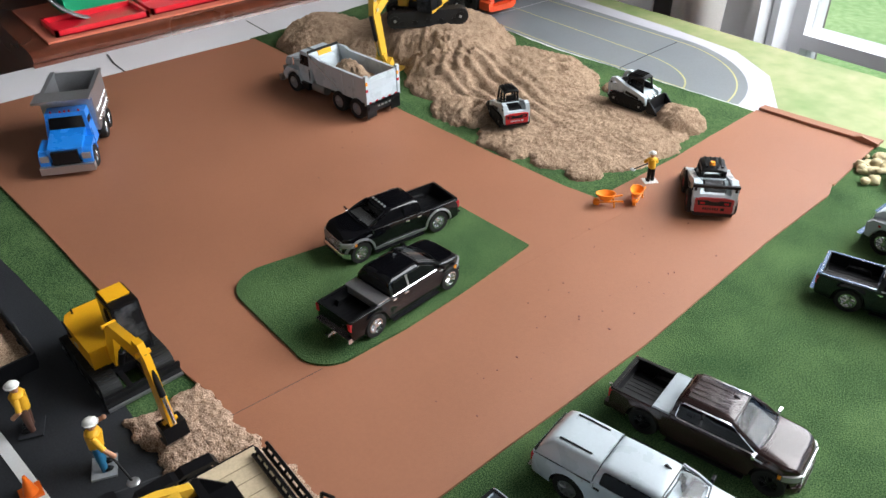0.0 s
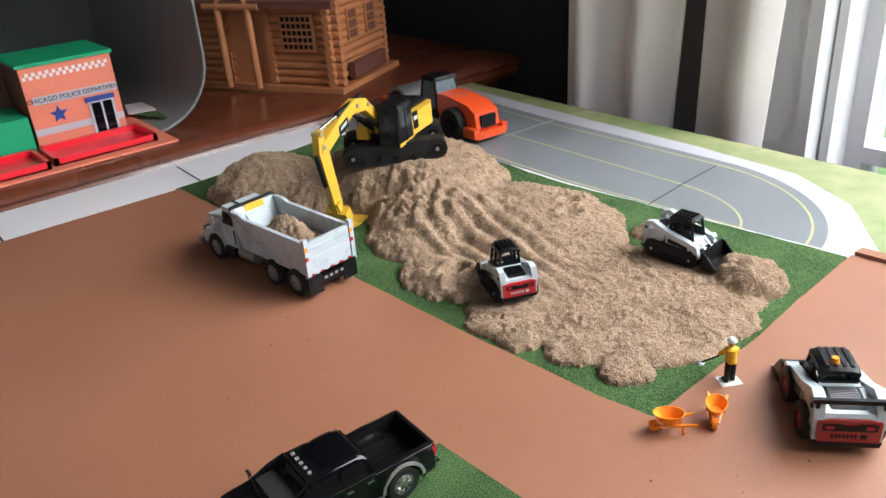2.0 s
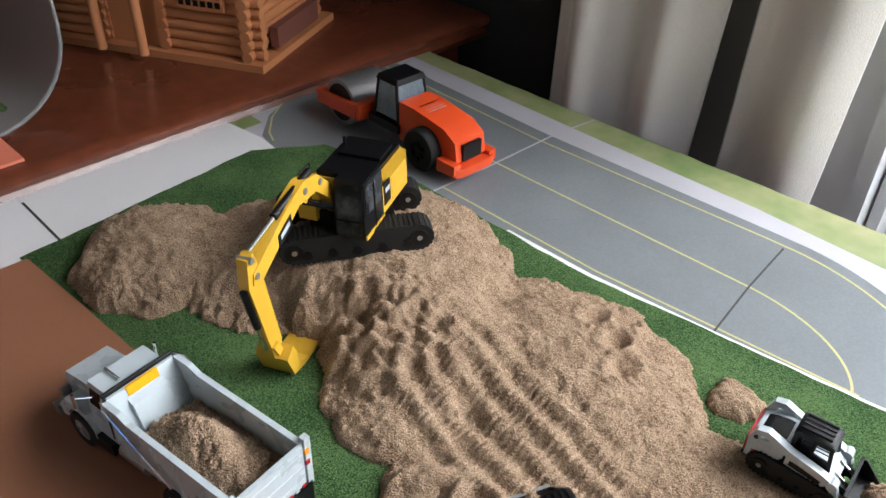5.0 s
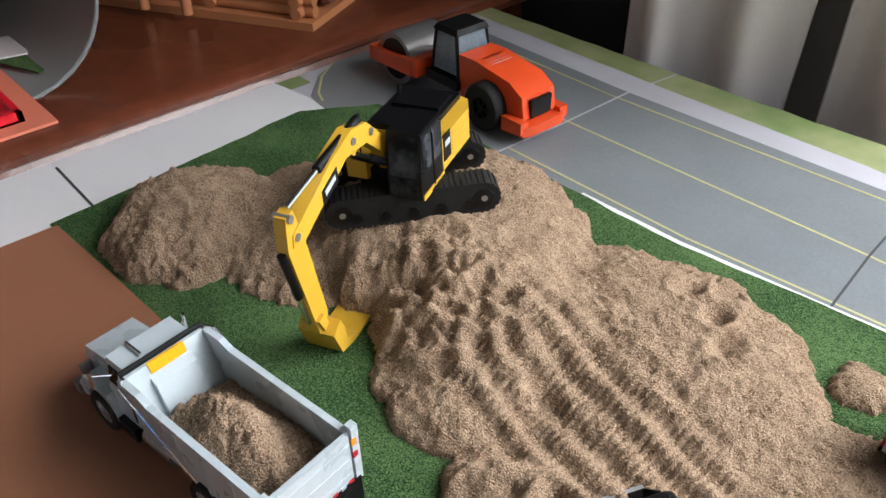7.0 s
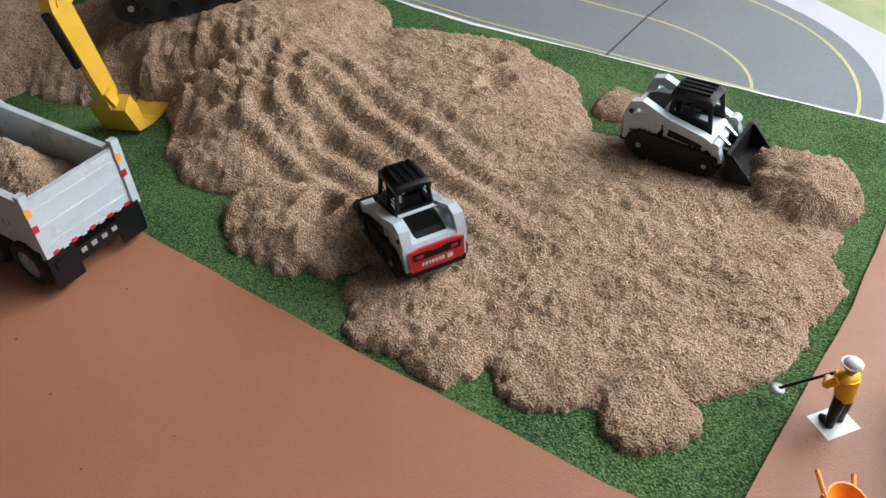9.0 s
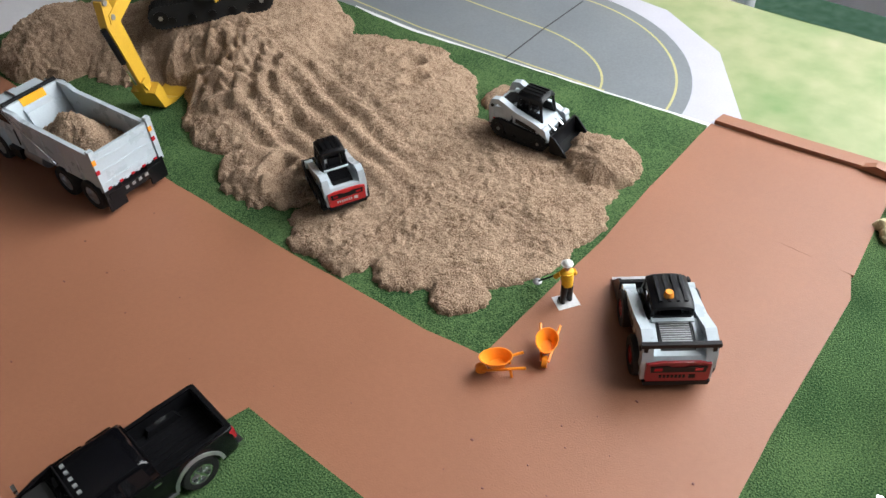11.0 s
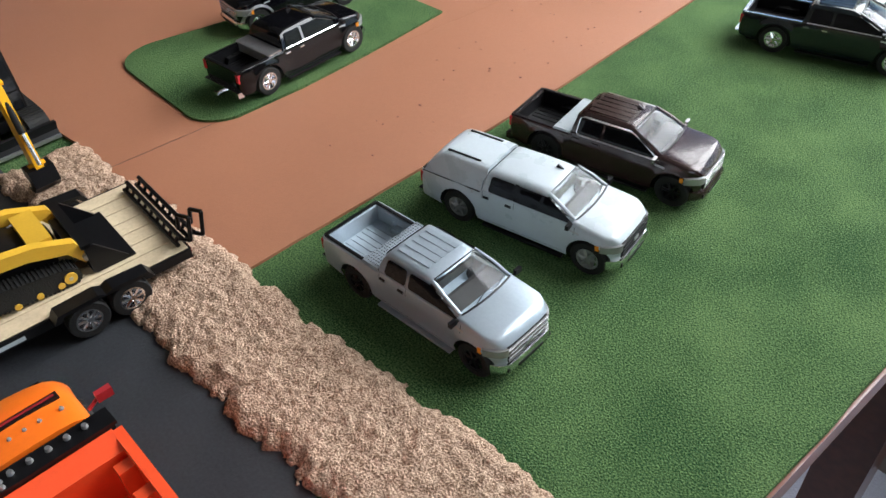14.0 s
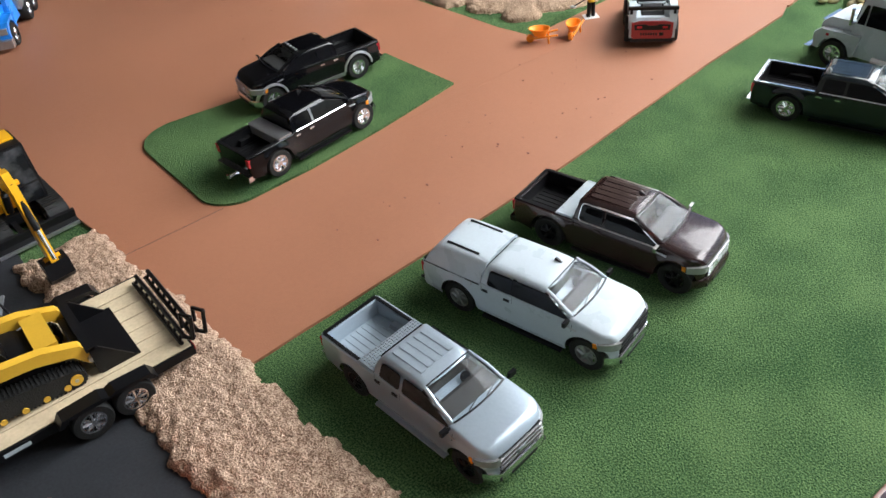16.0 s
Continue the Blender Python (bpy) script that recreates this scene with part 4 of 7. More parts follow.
            return x + 0.8 * a ** 4 * (x < rear + 9), s * (W - 1.0 + (w1 + 0.2 - W + 1.0) * u + 1.0 * u * (1 - u)), z2

        part("bed_canopy", sliced([(rear + 0.6, rail - 0.1), (cabr - 0.35, rail - 0.1), (cabr - 0.1, rail + 4), (cabr + 0.9, top - 1.2), (cabr + 0.9, top + 0.1), (cabr - 4, top + 0.3), (rear + 12, top + 0.3), (rear + 7.6, top - 0.2), (rear + 5.4, top - 1.6), (rear + 2.4, rail + 3.6)], shell), paint, t, smooth=True)
        for s in (-1, 1):
            part("roof_slot", box(rear + 9.5, cabr - 4.0, s * 7.8 - 0.4, s * 7.8 + 0.4, top - 0.3, top + 0.42, 0.1), "blackp", t)
            part("canopy_seam", ribbon([(rear + 1.0, rail - 0.2), (cabr - 0.6, rail - 0.2)], 0.3, s, 0.12), "blackp", t)
            part("canopy_latch", ribbon([(cabr - 4.4, rail - 0.9), (cabr - 3.6, rail - 0.9)], 1.4, s, 0.2), "steel", t)
    if fin:
        part("antenna_fin", prism([(wtx - 6.5, top), (wtx - 3.2, top), (wtx - 5.8, top + 1.5)], 4.2, 4.9), "blackp", t)
    if lights:
        for y in (-6.6, -3.3, 0, 3.3, 6.6):
            part("roof_light", box(wtx - 3.6, wtx - 2.2, y - 0.6, y + 0.6, top - 0.1, top + 0.6, 0.2), "lens", t)
    if hitch:
        hb = rod((rear - 1.5, 0, 5.4), (rear - 5.5, 0, 4.6), 0.9, 8)
        add_rod(hb, (rear - 5.5, 0, 4.4), (rear - 5.5, 0, 6.6), 0.8, 8)
        part("tow_hitch", hb, "chrome", t)
    return t


IZ = 0.0027
pickup("toy_pickup", place(-0.261, 0.235, -0.268, 0.2895, -1, IZ), "black", "glossy black toy crew cab pickup with tow hitch on turf island", box_mat="steel", roofrib=False, hitch=True, frame_trim="sill", pillar="steel", bar_mat="steel", rear=-42.5)
pickup("toy_pickup", place(-0.319, 0.3225, -0.322, 0.266, 1, IZ), "black", "glossy black toy pickup with silver lower trim on turf island", two_tone="steel", roofrib=False, lights=True, grille_mat="chrome", mirror="chrome", fin=False, rear=-42.0)
pickup("toy_pickup", pose(-0.1077, 0.3113, 0, 0, 0, 13.3), "brown", "dark brown metallic toy pickup with white bed toolbox on turf", wheels="blackp", box_mat="white", frame_trim="loop", bumper="brown", handle="brown", F=31.0, nose=41.5, cabr=-14.8, rail=17.6, top=27.5, wtx=11.6, wbx=23.2, mirror="chrome", hitch=True)
pickup("toy_pickup", pose(-0.1034, 0.2578, 0, 0, 0, 13.3), "white", "white toy pickup with white bed canopy on turf", wheels="steel", canopy=True, roofrib=False, pillar="glass", handle="blackp", bar_mat="blackp", F=30.4, nose=41.0, cabr=-15.6, wtx=12.4, wbx=23.0)
pickup("toy_pickup", pose(-0.0939, 0.2003, 0, 0, 0, 6.0), "silver", "silver toy pickup with tread plate toolbox on turf", wheels="blackp", box_mat="tread", bed_in="silver", handle="blackp", F=28.8, nose=39.0, wtx=8.8, wbx=21.4, top=26.6, fin=False, board="silver", tyre_r=6.8)
pickup("toy_pickup", place(-0.117, 0.4455, -0.0630, 0.4625, -1), "dgreen", "dark green-black toy pickup with chrome bed rails on turf", chromerail=True, frame_trim="sill", fin=False)

# ---------------------------------------------------------------- machines
def belt_profile(x0, x1, r0, r1, zc0, zc1, n=8):
    """The outline of a track round two wheels, in x and z."""
    pts = [(x1 + r1 * math.sin(a), zc1 + r1 * math.cos(a)) for a in [math.pi * i / n for i in range(n + 1)]]
    pts += [(x0 - r0 * math.sin(a), zc0 - r0 * math.cos(a)) for a in [math.pi * i / n for i in range(n + 1)]]
    return pts


def track(parent, x0, x1, r, y0, y1, colour="rubber", pad=2.2, r0=None, zc0=None, rollers=0, rollcol="blackp"):
    r0, zc0 = r0 or r, zc0 or r
    out = belt_profile(x0, x1, r0, r, zc0, r)
    t = part("track", prism(out, y0, y1, 0.4), colour, parent, smooth=True)
    # grouser pads round the belt
    bm = bmesh.new()
    ring = out + [out[0]]
    for a, b in zip(ring, ring[1:]):
        A, B = Vector((a[0], 0, a[1])), Vector((b[0], 0, b[1]))
        L = (B - A).length
        k = max(1, int(L / pad))
        for i in range(k):
            p = A.lerp(B, (i + 0.5) / k)
            d = (B - A).normalized()
            m = Matrix.Translation(p * MM) @ Matrix(((d.x, 0, -d.z), (0, 1, 0), (d.z, 0, d.x))).to_4x4()
            add_box(bm, -pad * 0.28, pad * 0.28, y0 - 0.15, y1 + 0.15, -0.45, 0.45, m)
    g = part("grouser", bm, colour, t)
    g["kind"] = "stuff"
    for i in range(rollers):
        x = x0 + (x1 - x0) * (i + 0.5) / rollers
        for y, s in ((y0, -1), (y1, 1)):
            part("roller", rod((x, y - s * 0.2, r * 0.62), (x, y + s * 0.5, r * 0.62), r * 0.34, 12), rollcol, t)
    for x, rr, zc in ((x0, r0, zc0), (x1, r, r)):
        for y, s in ((y0, -1), (y1, 1)):
            part("idler", rod((x, y - s * 0.2, zc), (x, y + s * 0.6, zc), rr * 0.62, 16), rollcol, t)
            part("hub", rod((x, y, zc), (x, y + s * 0.9, zc), rr * 0.2, 8), "steel", t)
    return t


def ram(parent, a, b, r, name="hydraulic_ram"):
    a, b = Vector(a), Vector(b)
    mid = a.lerp(b, 0.6)
    t = part(name, rod(a, mid, r, 10), "blackp", parent, smooth=True)
    part("piston", rod(mid, b, r * 0.55, 8), "chrome", t, smooth=True)
    return t


def band(path, w):
    """The outline of a bar of width w along a path of (x, z)."""
    P = [Vector(p) for p in path]
    L, R = [], []
    for i, p in enumerate(P):
        d = (P[min(i + 1, len(P) - 1)] - P[max(i - 1, 0)]).normalized()
        n = Vector((-d.y, d.x)) * w / 2
        L.append(tuple(p + n))
        R.append(tuple(p - n))
    return L + R[::-1]


def skid(m, label, tracked, red, colour="white", k=1.0, beacon=False, cabcol="blackp", lifted=0.0, tall=22.6):
    """A compact loader, front along x."""
    t = thing("toy_loader", m @ Matrix.Scale(k, 4), label, "toy loader", "toy loaders")
    zt = 20.6 if beacon else tall
    part("body", prism([(-16.2, 4.0), (13, 4.0), (13.4, 9.0), (10, 11.6), (-5, 12.2), (-15.8, 12.2), (-16.8, 10)], -6.2, 6.2, 0.8), colour, t, smooth=True)
    # rear frame round the engine hatch
    for s in (-1, 1):
        y0, y1 = sorted((s * 5.2, s * 10.0))
        part("shoulder", prism([(-17.6, 4.8), (-9.5, 4.8), (-5.0, 11.0), (-4.6, 15.6), (-8.0, 16.2), (-15.4, 14.4), (-17.4, 12.8)], y0, y1, 1.1, seg=3), colour, t, smooth=True)
        part("side_badge", box(-15.5, -11, s * 10.0 - 0.14, s * 10.0 + 0.14, 8.0, 8.8), red, t)
        part("side_badge", box(-15.5, -11, s * 10.0 - 0.14, s * 10.0 + 0.14, 6.6, 7.4), "blackp", t)
    part("hatch_bar", prism([(-6.2, 14.6), (-4.4, 14.6), (-4.4, 16.6), (-6.2, 16.4)], -6.0, 6.0, 0.5), colour, t, smooth=True)
    part("rear_cap", prism([(-17.8, 12.4), (-14.6, 12.4), (-14.6, 14.6), (-17.0, 14.2)], -9.4, 9.4, 0.8, seg=3), colour, t, smooth=True)
    hatch = part("engine_hatch", prism([(-15.6, 12.0), (-5.8, 12.0), (-5.8, 16.1), (-12.6, 15.5), (-15.6, 14.4)], -4.9, 4.9, 0.4), "blackp", t, smooth=True)
    for i in range(9):
        x = -13.0 + i * 0.78
        z = 15.5 + (x + 12.6) * 0.088
        part("vent_slat", box(x, x + 0.34, -4.2, 4.2, z - 0.2, z + 0.3), "steel" if beacon else "blackp", hatch)
    panel = part("rear_panel", prism([(-8.4, 4.6), (8.4, 4.6), (9.0, 6.0), (9.0, 12.2), (5.5, 12.9), (-5.5, 12.9), (-9.0, 12.2), (-9.0, 6.0)], -18.4, -16.6, 0.35, "x"), red, t, smooth=True)
    part("rear_grille", prism([(-7.6, 9.0), (7.6, 9.0), (7.9, 11.4), (3.0, 11.6), (1.6, 11.0), (-1.6, 11.0), (-3.0, 11.6), (-7.9, 11.4)], -18.7, -18.2, 0.15, "x"), "blackp", panel)
    for s in (-1, 1):
        part("tail_lamp", box(-18.85, -18.5, s * 5.6 - 1.1, s * 5.6 + 1.1, 9.8, 10.8, 0.15), "redlens", panel)
    part("emblem", box(-18.65, -18.2, -5.0, -3.2, 6.3, 7.7, 0.12), "white" if not beacon else "blackp", panel)
    for i in range(7):
        part("emblem_bar", box(-18.65, -18.2, -2.2 + i * 1.1, -1.5 + i * 1.1, 6.5, 7.6, 0.1), "white" if not beacon else "blackp", panel)
    part("rear_bumper", prism([(-9.0, 3.2), (9.0, 3.2), (9.6, 4.8), (-9.6, 4.8)], -18.6, -15.5, 0.4, "x"), "blackp", t)
    for s in (-1, 1):
        y0, y1 = sorted((s * 7.2, s * 10.4))
        path = [(-16.0, 9.0), (-16.2, 14.0), (-14.6, 17.8), (-12.2, 18.4), (-3.5, 14.6), (8.5, 11.6), (12.6, 9.8), (14.4, 5.0)]
        part("lift_arm", prism(band(path, 2.9), y0, y1, 0.7, seg=3), colour, t, smooth=True)
        part("arm_plate", prism([(-4, 9.4), (9.5, 7.4), (12, 10.6), (8, 12.4), (-4, 14.4)], min(s * 8.0, s * 10.1), max(s * 8.0, s * 10.1), 0.6), colour, t, smooth=True)
        part("arm_stripe", prism([(-2.6, 9.9), (8.6, 8.2), (9.0, 10.2), (-2.4, 12.2)], s * 10.15 - 0.14, s * 10.15 + 0.14), "blackp", t)
        part("arm_knuckle", rod((12.6, s * 7.0, 10.2), (12.6, s * 10.9, 10.2), 1.9, 14), colour, t, smooth=True)
        for x, z in ((-15.2, 15.6), (13.8, 6.2)):
            part("pivot_pin", rod((x, s * 10.2, z), (x, s * 10.9, z), 0.8, 10), "blackp", t)
        ram(t, (-9, s * 6.7, 8), (11, s * 6.7, 11), 0.7, "lift_ram")
        if tracked:
            track(t, -11.0, 11.0, 3.8, min(s * 5.6, s * 11.4), max(s * 5.6, s * 11.4), "rubber", 1.6, 4.6, 4.8, rollers=4)
        else:
            for x in (-9.5, 9.0):
                wheel(t, x, s * 9.0, 6.0, 6.0, 5.4, s, red, 5, 0.5)
    # cab cage, narrower towards its roof
    cz = 11.8
    for s in (-1, 1):
        for xb, xt in ((-4.4, -3.4), (2.4, 2.6), (9.4, 7.8)):
            part("cab_post", rod((xb, s * 6.0, cz), (xt, s * 5.0, zt - 0.3), 0.75, 8), cabcol, t, smooth=True)
        part("cab_side", prism([(-4.8, cz), (9.6, cz), (9.0, 15.6), (3, 16.4), (-4.4, 16.6)], s * 5.85 - 0.4, s * 5.85 + 0.4, 0.2), cabcol, t)
        for z in (18.0, 19.6):
            part("side_mesh", rod((-4.0, s * 5.5, z), (8.6, s * 5.5, z), 0.22, 5), cabcol, t)

    def arched(s, x, z):
        a = abs(s)
        return x, s * (5.9 if z > zt else 5.6), z - 1.1 * a ** 4

    part("roof", sliced([(-4.8, zt - 0.9), (8.6, zt - 1.3), (9.2, zt - 0.2), (7.6, zt + 0.9), (-3.0, zt + 1.2), (-4.8, zt + 0.2)], arched), cabcol, t, smooth=True)
    for y in (-3.6, -1.2, 1.2, 3.6):
        part("roof_rib", box(-3.4, 7.0, y - 0.45, y + 0.45, zt + 0.5, zt + 1.45, 0.25), cabcol, t)
    part("rear_frame", box(-4.9, -3.9, -5.4, 5.4, 16.0, 17.2, 0.3), cabcol, t)
    part("seat", box(-2.4, 3.0, -3.2, 3.2, 11.5, 14.4, 0.8), "blackp", t)
    part("seat_back", box(-3.4, -1.8, -3.0, 3.0, 13.0, zt - 4, 0.7), "blackp", t)
    if beacon:
        part("beacon", rod((-1.2, 1.0, zt + 1.2), (-1.2, 1.0, zt + 2.9), 1.5, 12, 1.1), "amber", t, smooth=True)
        for s in (-1, 1):
            part("guard_post", box(-17, -15.4, s * 9.4 - 0.6, s * 9.4 + 0.6, 13, 18.4, 0.2), "blackp", t)
        part("guard_bar", box(-17.2, -15.8, -10.9, 10.9, 17.6, 19.0, 0.3), "blackp", t)
    # bucket
    z = lifted
    for s in (-1, 1):
        part("bucket_link", prism([(12, 5 + z), (18, 3.2 + z), (18, 6.4 + z), (13, 8 + z)], s * 4.6 - 1, s * 4.6 + 1, 0.3), "blackp", t)
        part("tilt_ram", rod((11.5, s * 3.2, 11.0), (17.2, s * 3.2, 6.4 + z), 0.6, 8), "chrome", t, smooth=True)
        part("bucket_side", prism([(17.6, 1 + z), (26.5, 0.6 + z), (19, 9.0 + z), (17.6, 9 + z)], s * 10.6 - 0.4, s * 10.6 + 0.4), "blackp", t)
    bk = bmesh.new()
    add_prism(bk, [(16.8, 1 + z), (17.8, 0.2 + z), (27, 0.2 + z), (27, 0.8 + z), (18.4, 1.2 + z), (18.0, 9.4 + z), (16.8, 9.4 + z)], -11, 11)
    part("bucket", bevel(bk, 0.2, 1), "blackp", t)
    part("bucket_edge", box(26.2, 27.6, -11, 11, 0.1 + z, 0.9 + z, 0.15), "steel", t)
    return t


def heading_pose(x, y, z, deg, back=0.0, tilt=0.0, roll=0.0):
    """A pose whose local point (back, 0) in millimetres lies at x, y."""
    a = radians(deg)
    return pose(x - math.cos(a) * back * MM, y - math.sin(a) * back * MM, z, roll, tilt, deg)


skid(heading_pose(-0.3875, 0.4535, 0.0065, 157, -19), "white toy track loader with red rear panel on sand", True, "red", k=1.02, tall=25.0)
skid(place(-0.3755, 0.547, -0.3445, 0.5500, -1, 0.0062, 24, -14, 14), "white toy track loader with sand in its black bucket", True, "red", lifted=0.5, k=1.1)
skid(heading_pose(-0.217, 0.4645, 0.0012, 132, -24), "white toy wheel loader with red rear panel and amber beacon", False, "dred", beacon=True, k=1.32)


def excavator(m, label, yel, L, gauge, tw, tr, deck, house, cab, boom, stick, bucket, bw, yaw, blade=False, k=1.0, bwid=10.0, cabglass="glass"):
    """A tracked digger: its tracks along x, its house turned by yaw."""
    t = thing("toy_excavator", m, label, "toy excavator", "toy excavators")
    for s in (-1, 1):
        track(t, -L / 2 + tr, L / 2 - tr, tr, min(s * (gauge - tw) / 2, s * (gauge + tw) / 2), max(s * (gauge - tw) / 2, s * (gauge + tw) / 2), "rubber", 2.4 if not blade else 2.0, rollers=5)
    part("undercarriage", box(-L * 0.28, L * 0.28, -gauge / 2 + tw / 2, gauge / 2 - tw / 2, tr * 0.6, tr * 1.6, 1.0), "blackp", t)
    part("slew_ring", rod((0, 0, tr * 1.5), (0, 0, deck), gauge * 0.28, 24), "blackp", t)
    if blade:
        part("blade", prism([(L / 2 + 1, 0.5), (L / 2 + 4, 0.2), (L / 2 + 5.4, 0.6), (L / 2 + 3.4, 4), (L / 2 + 5.2, 9.2), (L / 2 + 3.6, 9.6), (L / 2 + 1.6, 4)], -gauge / 2 - tw / 2 - 1, gauge / 2 + tw / 2 + 1, 0.3), "blackp", t)
        part("blade_edge", box(L / 2 + 4.4, L / 2 + 6.0, -gauge / 2 - tw / 2 - 1, gauge / 2 + tw / 2 + 1, 0.2, 1.8, 0.2), "steel", t)
        for s in (-1, 1):
            part("blade_arm", prism([(L * 0.2, 4), (L / 2 + 3, 2), (L / 2 + 3, 5), (L * 0.2, 7)], s * 5 - 1.3, s * 5 + 1.3, 0.3), "blackp", t)
    h = part("house", *house_mesh(house, yel), t)
    h.rotation_euler = (0, 0, radians(yaw))
    x0, x1, y0, y1, z0, z1 = house
    H = h

    def sub(name, bm, mt, smooth=False, label=""):
        return part(name, bm, mt, H, label, smooth)

    a0, a1, b0, b1, c0, c1 = cab
    cf = 2.5 if not blade else 4.0
    sub("cab", prism([(a0, c0), (a1, c0), (a1, c0 + (c1 - c0) * 0.35), (a1 - cf, c1), (a0, c1)], b0, b1, 0.9), "blackp", True)
    sub("cab_roof", box(a0 - 0.3, a1 - cf + 0.3, b0 + 0.6, b1 - 0.6, c1 - 0.2, c1 + 0.7, 0.4), "blackp", True)
    if blade:
        sub("roof_panel", box(a0 + 0.5, a1 - cf - 6, b0 + 1.2, b1 - 1.2, c1 + 0.5, c1 + 1.6, 0.4), yel, True)
    for y, s in ((b0, -1), (b1, 1)):
        zb, zt = c0 + (c1 - c0) * 0.42, c1 - 1.6
        xm = a0 + (a1 - a0) * 0.48
        for q in (((a0 + 1.2, zb), (xm - 0.5, zb), (xm - 0.5, zt), (a0 + 1.2, zt)), ((xm + 0.5, zb), (a1 - 1.6, zb), (a1 - cf - 0.6, zt), (xm + 0.5, zt))):
            pts = [(x, y + s * 0.12, z) for x, z in q]
            sub("cab_window", slab(pts if s < 0 else pts[::-1], 0.12), "wglass")
        sub("grab_rail", rod((xm, y + s * 0.7, c0 + 2), (xm, y + s * 0.7, c1 - 3), 0.3, 6), "blackp")
    zb = c0 + (c1 - c0) * 0.36
    sub("front_window", slab([(a1 + 0.12, b0 + 1.2, zb), (a1 + 0.12, b1 - 1.2, zb), (a1 - cf * 0.9 + 0.1, b1 - 1.2, c1 - 1.0), (a1 - cf * 0.9 + 0.1, b0 + 1.2, c1 - 1.0)], 0.12), "wglass")
    sub("front_panel", slab([(a1 + 0.12, b0 + 1.2, c0 + 1), (a1 + 0.12, b1 - 1.2, c0 + 1), (a1 + 0.12, b1 - 1.2, zb - 1), (a1 + 0.12, b0 + 1.2, zb - 1)], 0.12), "wglass")
    if not blade:
        sub("engine_deck", box(x0 + 3, a0 - 1, y0 + 2, y1 - 7, z1 - 0.2, z1 + 2.6, 0.8), "blackp", True)
        sub("engine_hood", box(x0 + 8, x0 + 24, y0 + 6, y1 - 9, z1 + 2.4, z1 + 4.4, 0.8), "blackp", True)
        sub("exhaust", rod((x0 + 14, y0 + 5, z1 + 2), (x0 + 14, y0 + 5, z1 + 8), 1.0, 10), "blackp")
        for i in range(6):
            z = z0 + 3 + i * (z1 - z0 - 5) / 5
            sub("panel_louvre", box(x0 + 13, a0 - 11, y1 - 0.25, y1 + 0.3, z - 0.5, z + 0.5, 0.15), yel)
        sub("logo_panel", box(a0 - 9, a0 - 1.5, y1 - 0.1, y1 + 0.4, z0 + 4, z1 + 1), "blackp")
        sub("logo_mark", box(a0 - 8, a0 - 2.6, y1 + 0.3, y1 + 0.55, z1 - 5.0, z1 - 2.2, 0.1), "white")
        sub("side_deck", box(x1 - 1, x1 + 17, y0 + 0.2, y0 + 10, z0 + 1, z1 - 5, 1.0), yel, True)
        sub("cab_sill", box(a0, a1 - 1, b1 - 1.2, b1 + 0.5, c0 - 0.4, c0 + 1.8, 0.4), yel, True)
        sub("slew_frame", box(x1 - 1, x1 + 14, -9, 3, z0 - 1, z0 + 5, 0.8), "blackp", True)
        rl = bmesh.new()
        for a, b in (((x1 + 15, y0 + 1, z1 - 6), (x1 + 15, y0 + 1, z1 + 9)), ((x1 + 3, y0 + 1, z1 - 6), (x1 + 3, y0 + 1, z1 + 9)), ((x1 + 3, y0 + 1, z1 + 9), (x1 + 15, y0 + 1, z1 + 9)), ((x1 + 15, y0 + 7, z1 - 6), (x1 + 15, y0 + 7, z1 + 9)), ((x1 + 15, y0 + 1, z1 + 9), (x1 + 15, y0 + 7, z1 + 9))):
            add_rod(rl, a, b, 0.35, 6)
        sub("hand_rail", rl, "blackp")
    else:
        rl = bmesh.new()
        for a, b in (((x0 + 7, y0 - 0.2, z1 - 1), (x0 + 9, y0 - 0.8, z1 + 2)), ((x0 + 9, y0 - 0.8, z1 + 2), (x0 + 14, y0 - 0.8, z1 - 2)), ((x0 + 14, y0 - 0.8, z1 - 2), (x0 + 15, y0 - 0.4, z1 - 6))):
            add_rod(rl, a, b, 0.55, 6)
        sub("hand_rail", rl, "blackp")
        sub("exhaust", rod((x0 + 4, y0 + 6, z1), (x0 + 4, y0 + 6, z1 + 4), 0.5, 8), "blackp")
        sub("logo_mark", box(x0 + 17, x0 + 21, y0 - 0.2, y0 + 0.1, z0 + 3, z0 + 5.5), "white")

    # boom, stick and bucket in the plane of the house
    def limb(pts, wid):
        return prism(pts, bw - wid / 2, bw + wid / 2, 0.5)

    b = sub("boom", limb(boom, bwid * 0.55), yel, True)
    s_ = sub("stick", limb(stick, bwid * 0.45), yel, True)
    bk = bmesh.new()
    add_prism(bk, bucket, bw - bwid * 0.75, bw + bwid * 0.75)
    bkt = sub("bucket", bevel(bk, 0.3, 1), yel if not blade else "blackp")
    return t, H, sub


def house_mesh(hs, yel):
    x0, x1, y0, y1, z0, z1 = hs
    bm = bmesh.new()
    r = (y1 - y0) * 0.28
    pts = [(x1, y0), (x1, y1), (x0 + r, y1), (x0 + r * 0.3, y1 - r * 0.3), (x0, y1 - r), (x0, y0 + r), (x0 + r * 0.3, y0 + r * 0.3), (x0 + r, y0)]
    add_prism(bm, pts, z0, z1, "z")
    return bevel(bm, 1.3, 3), yel


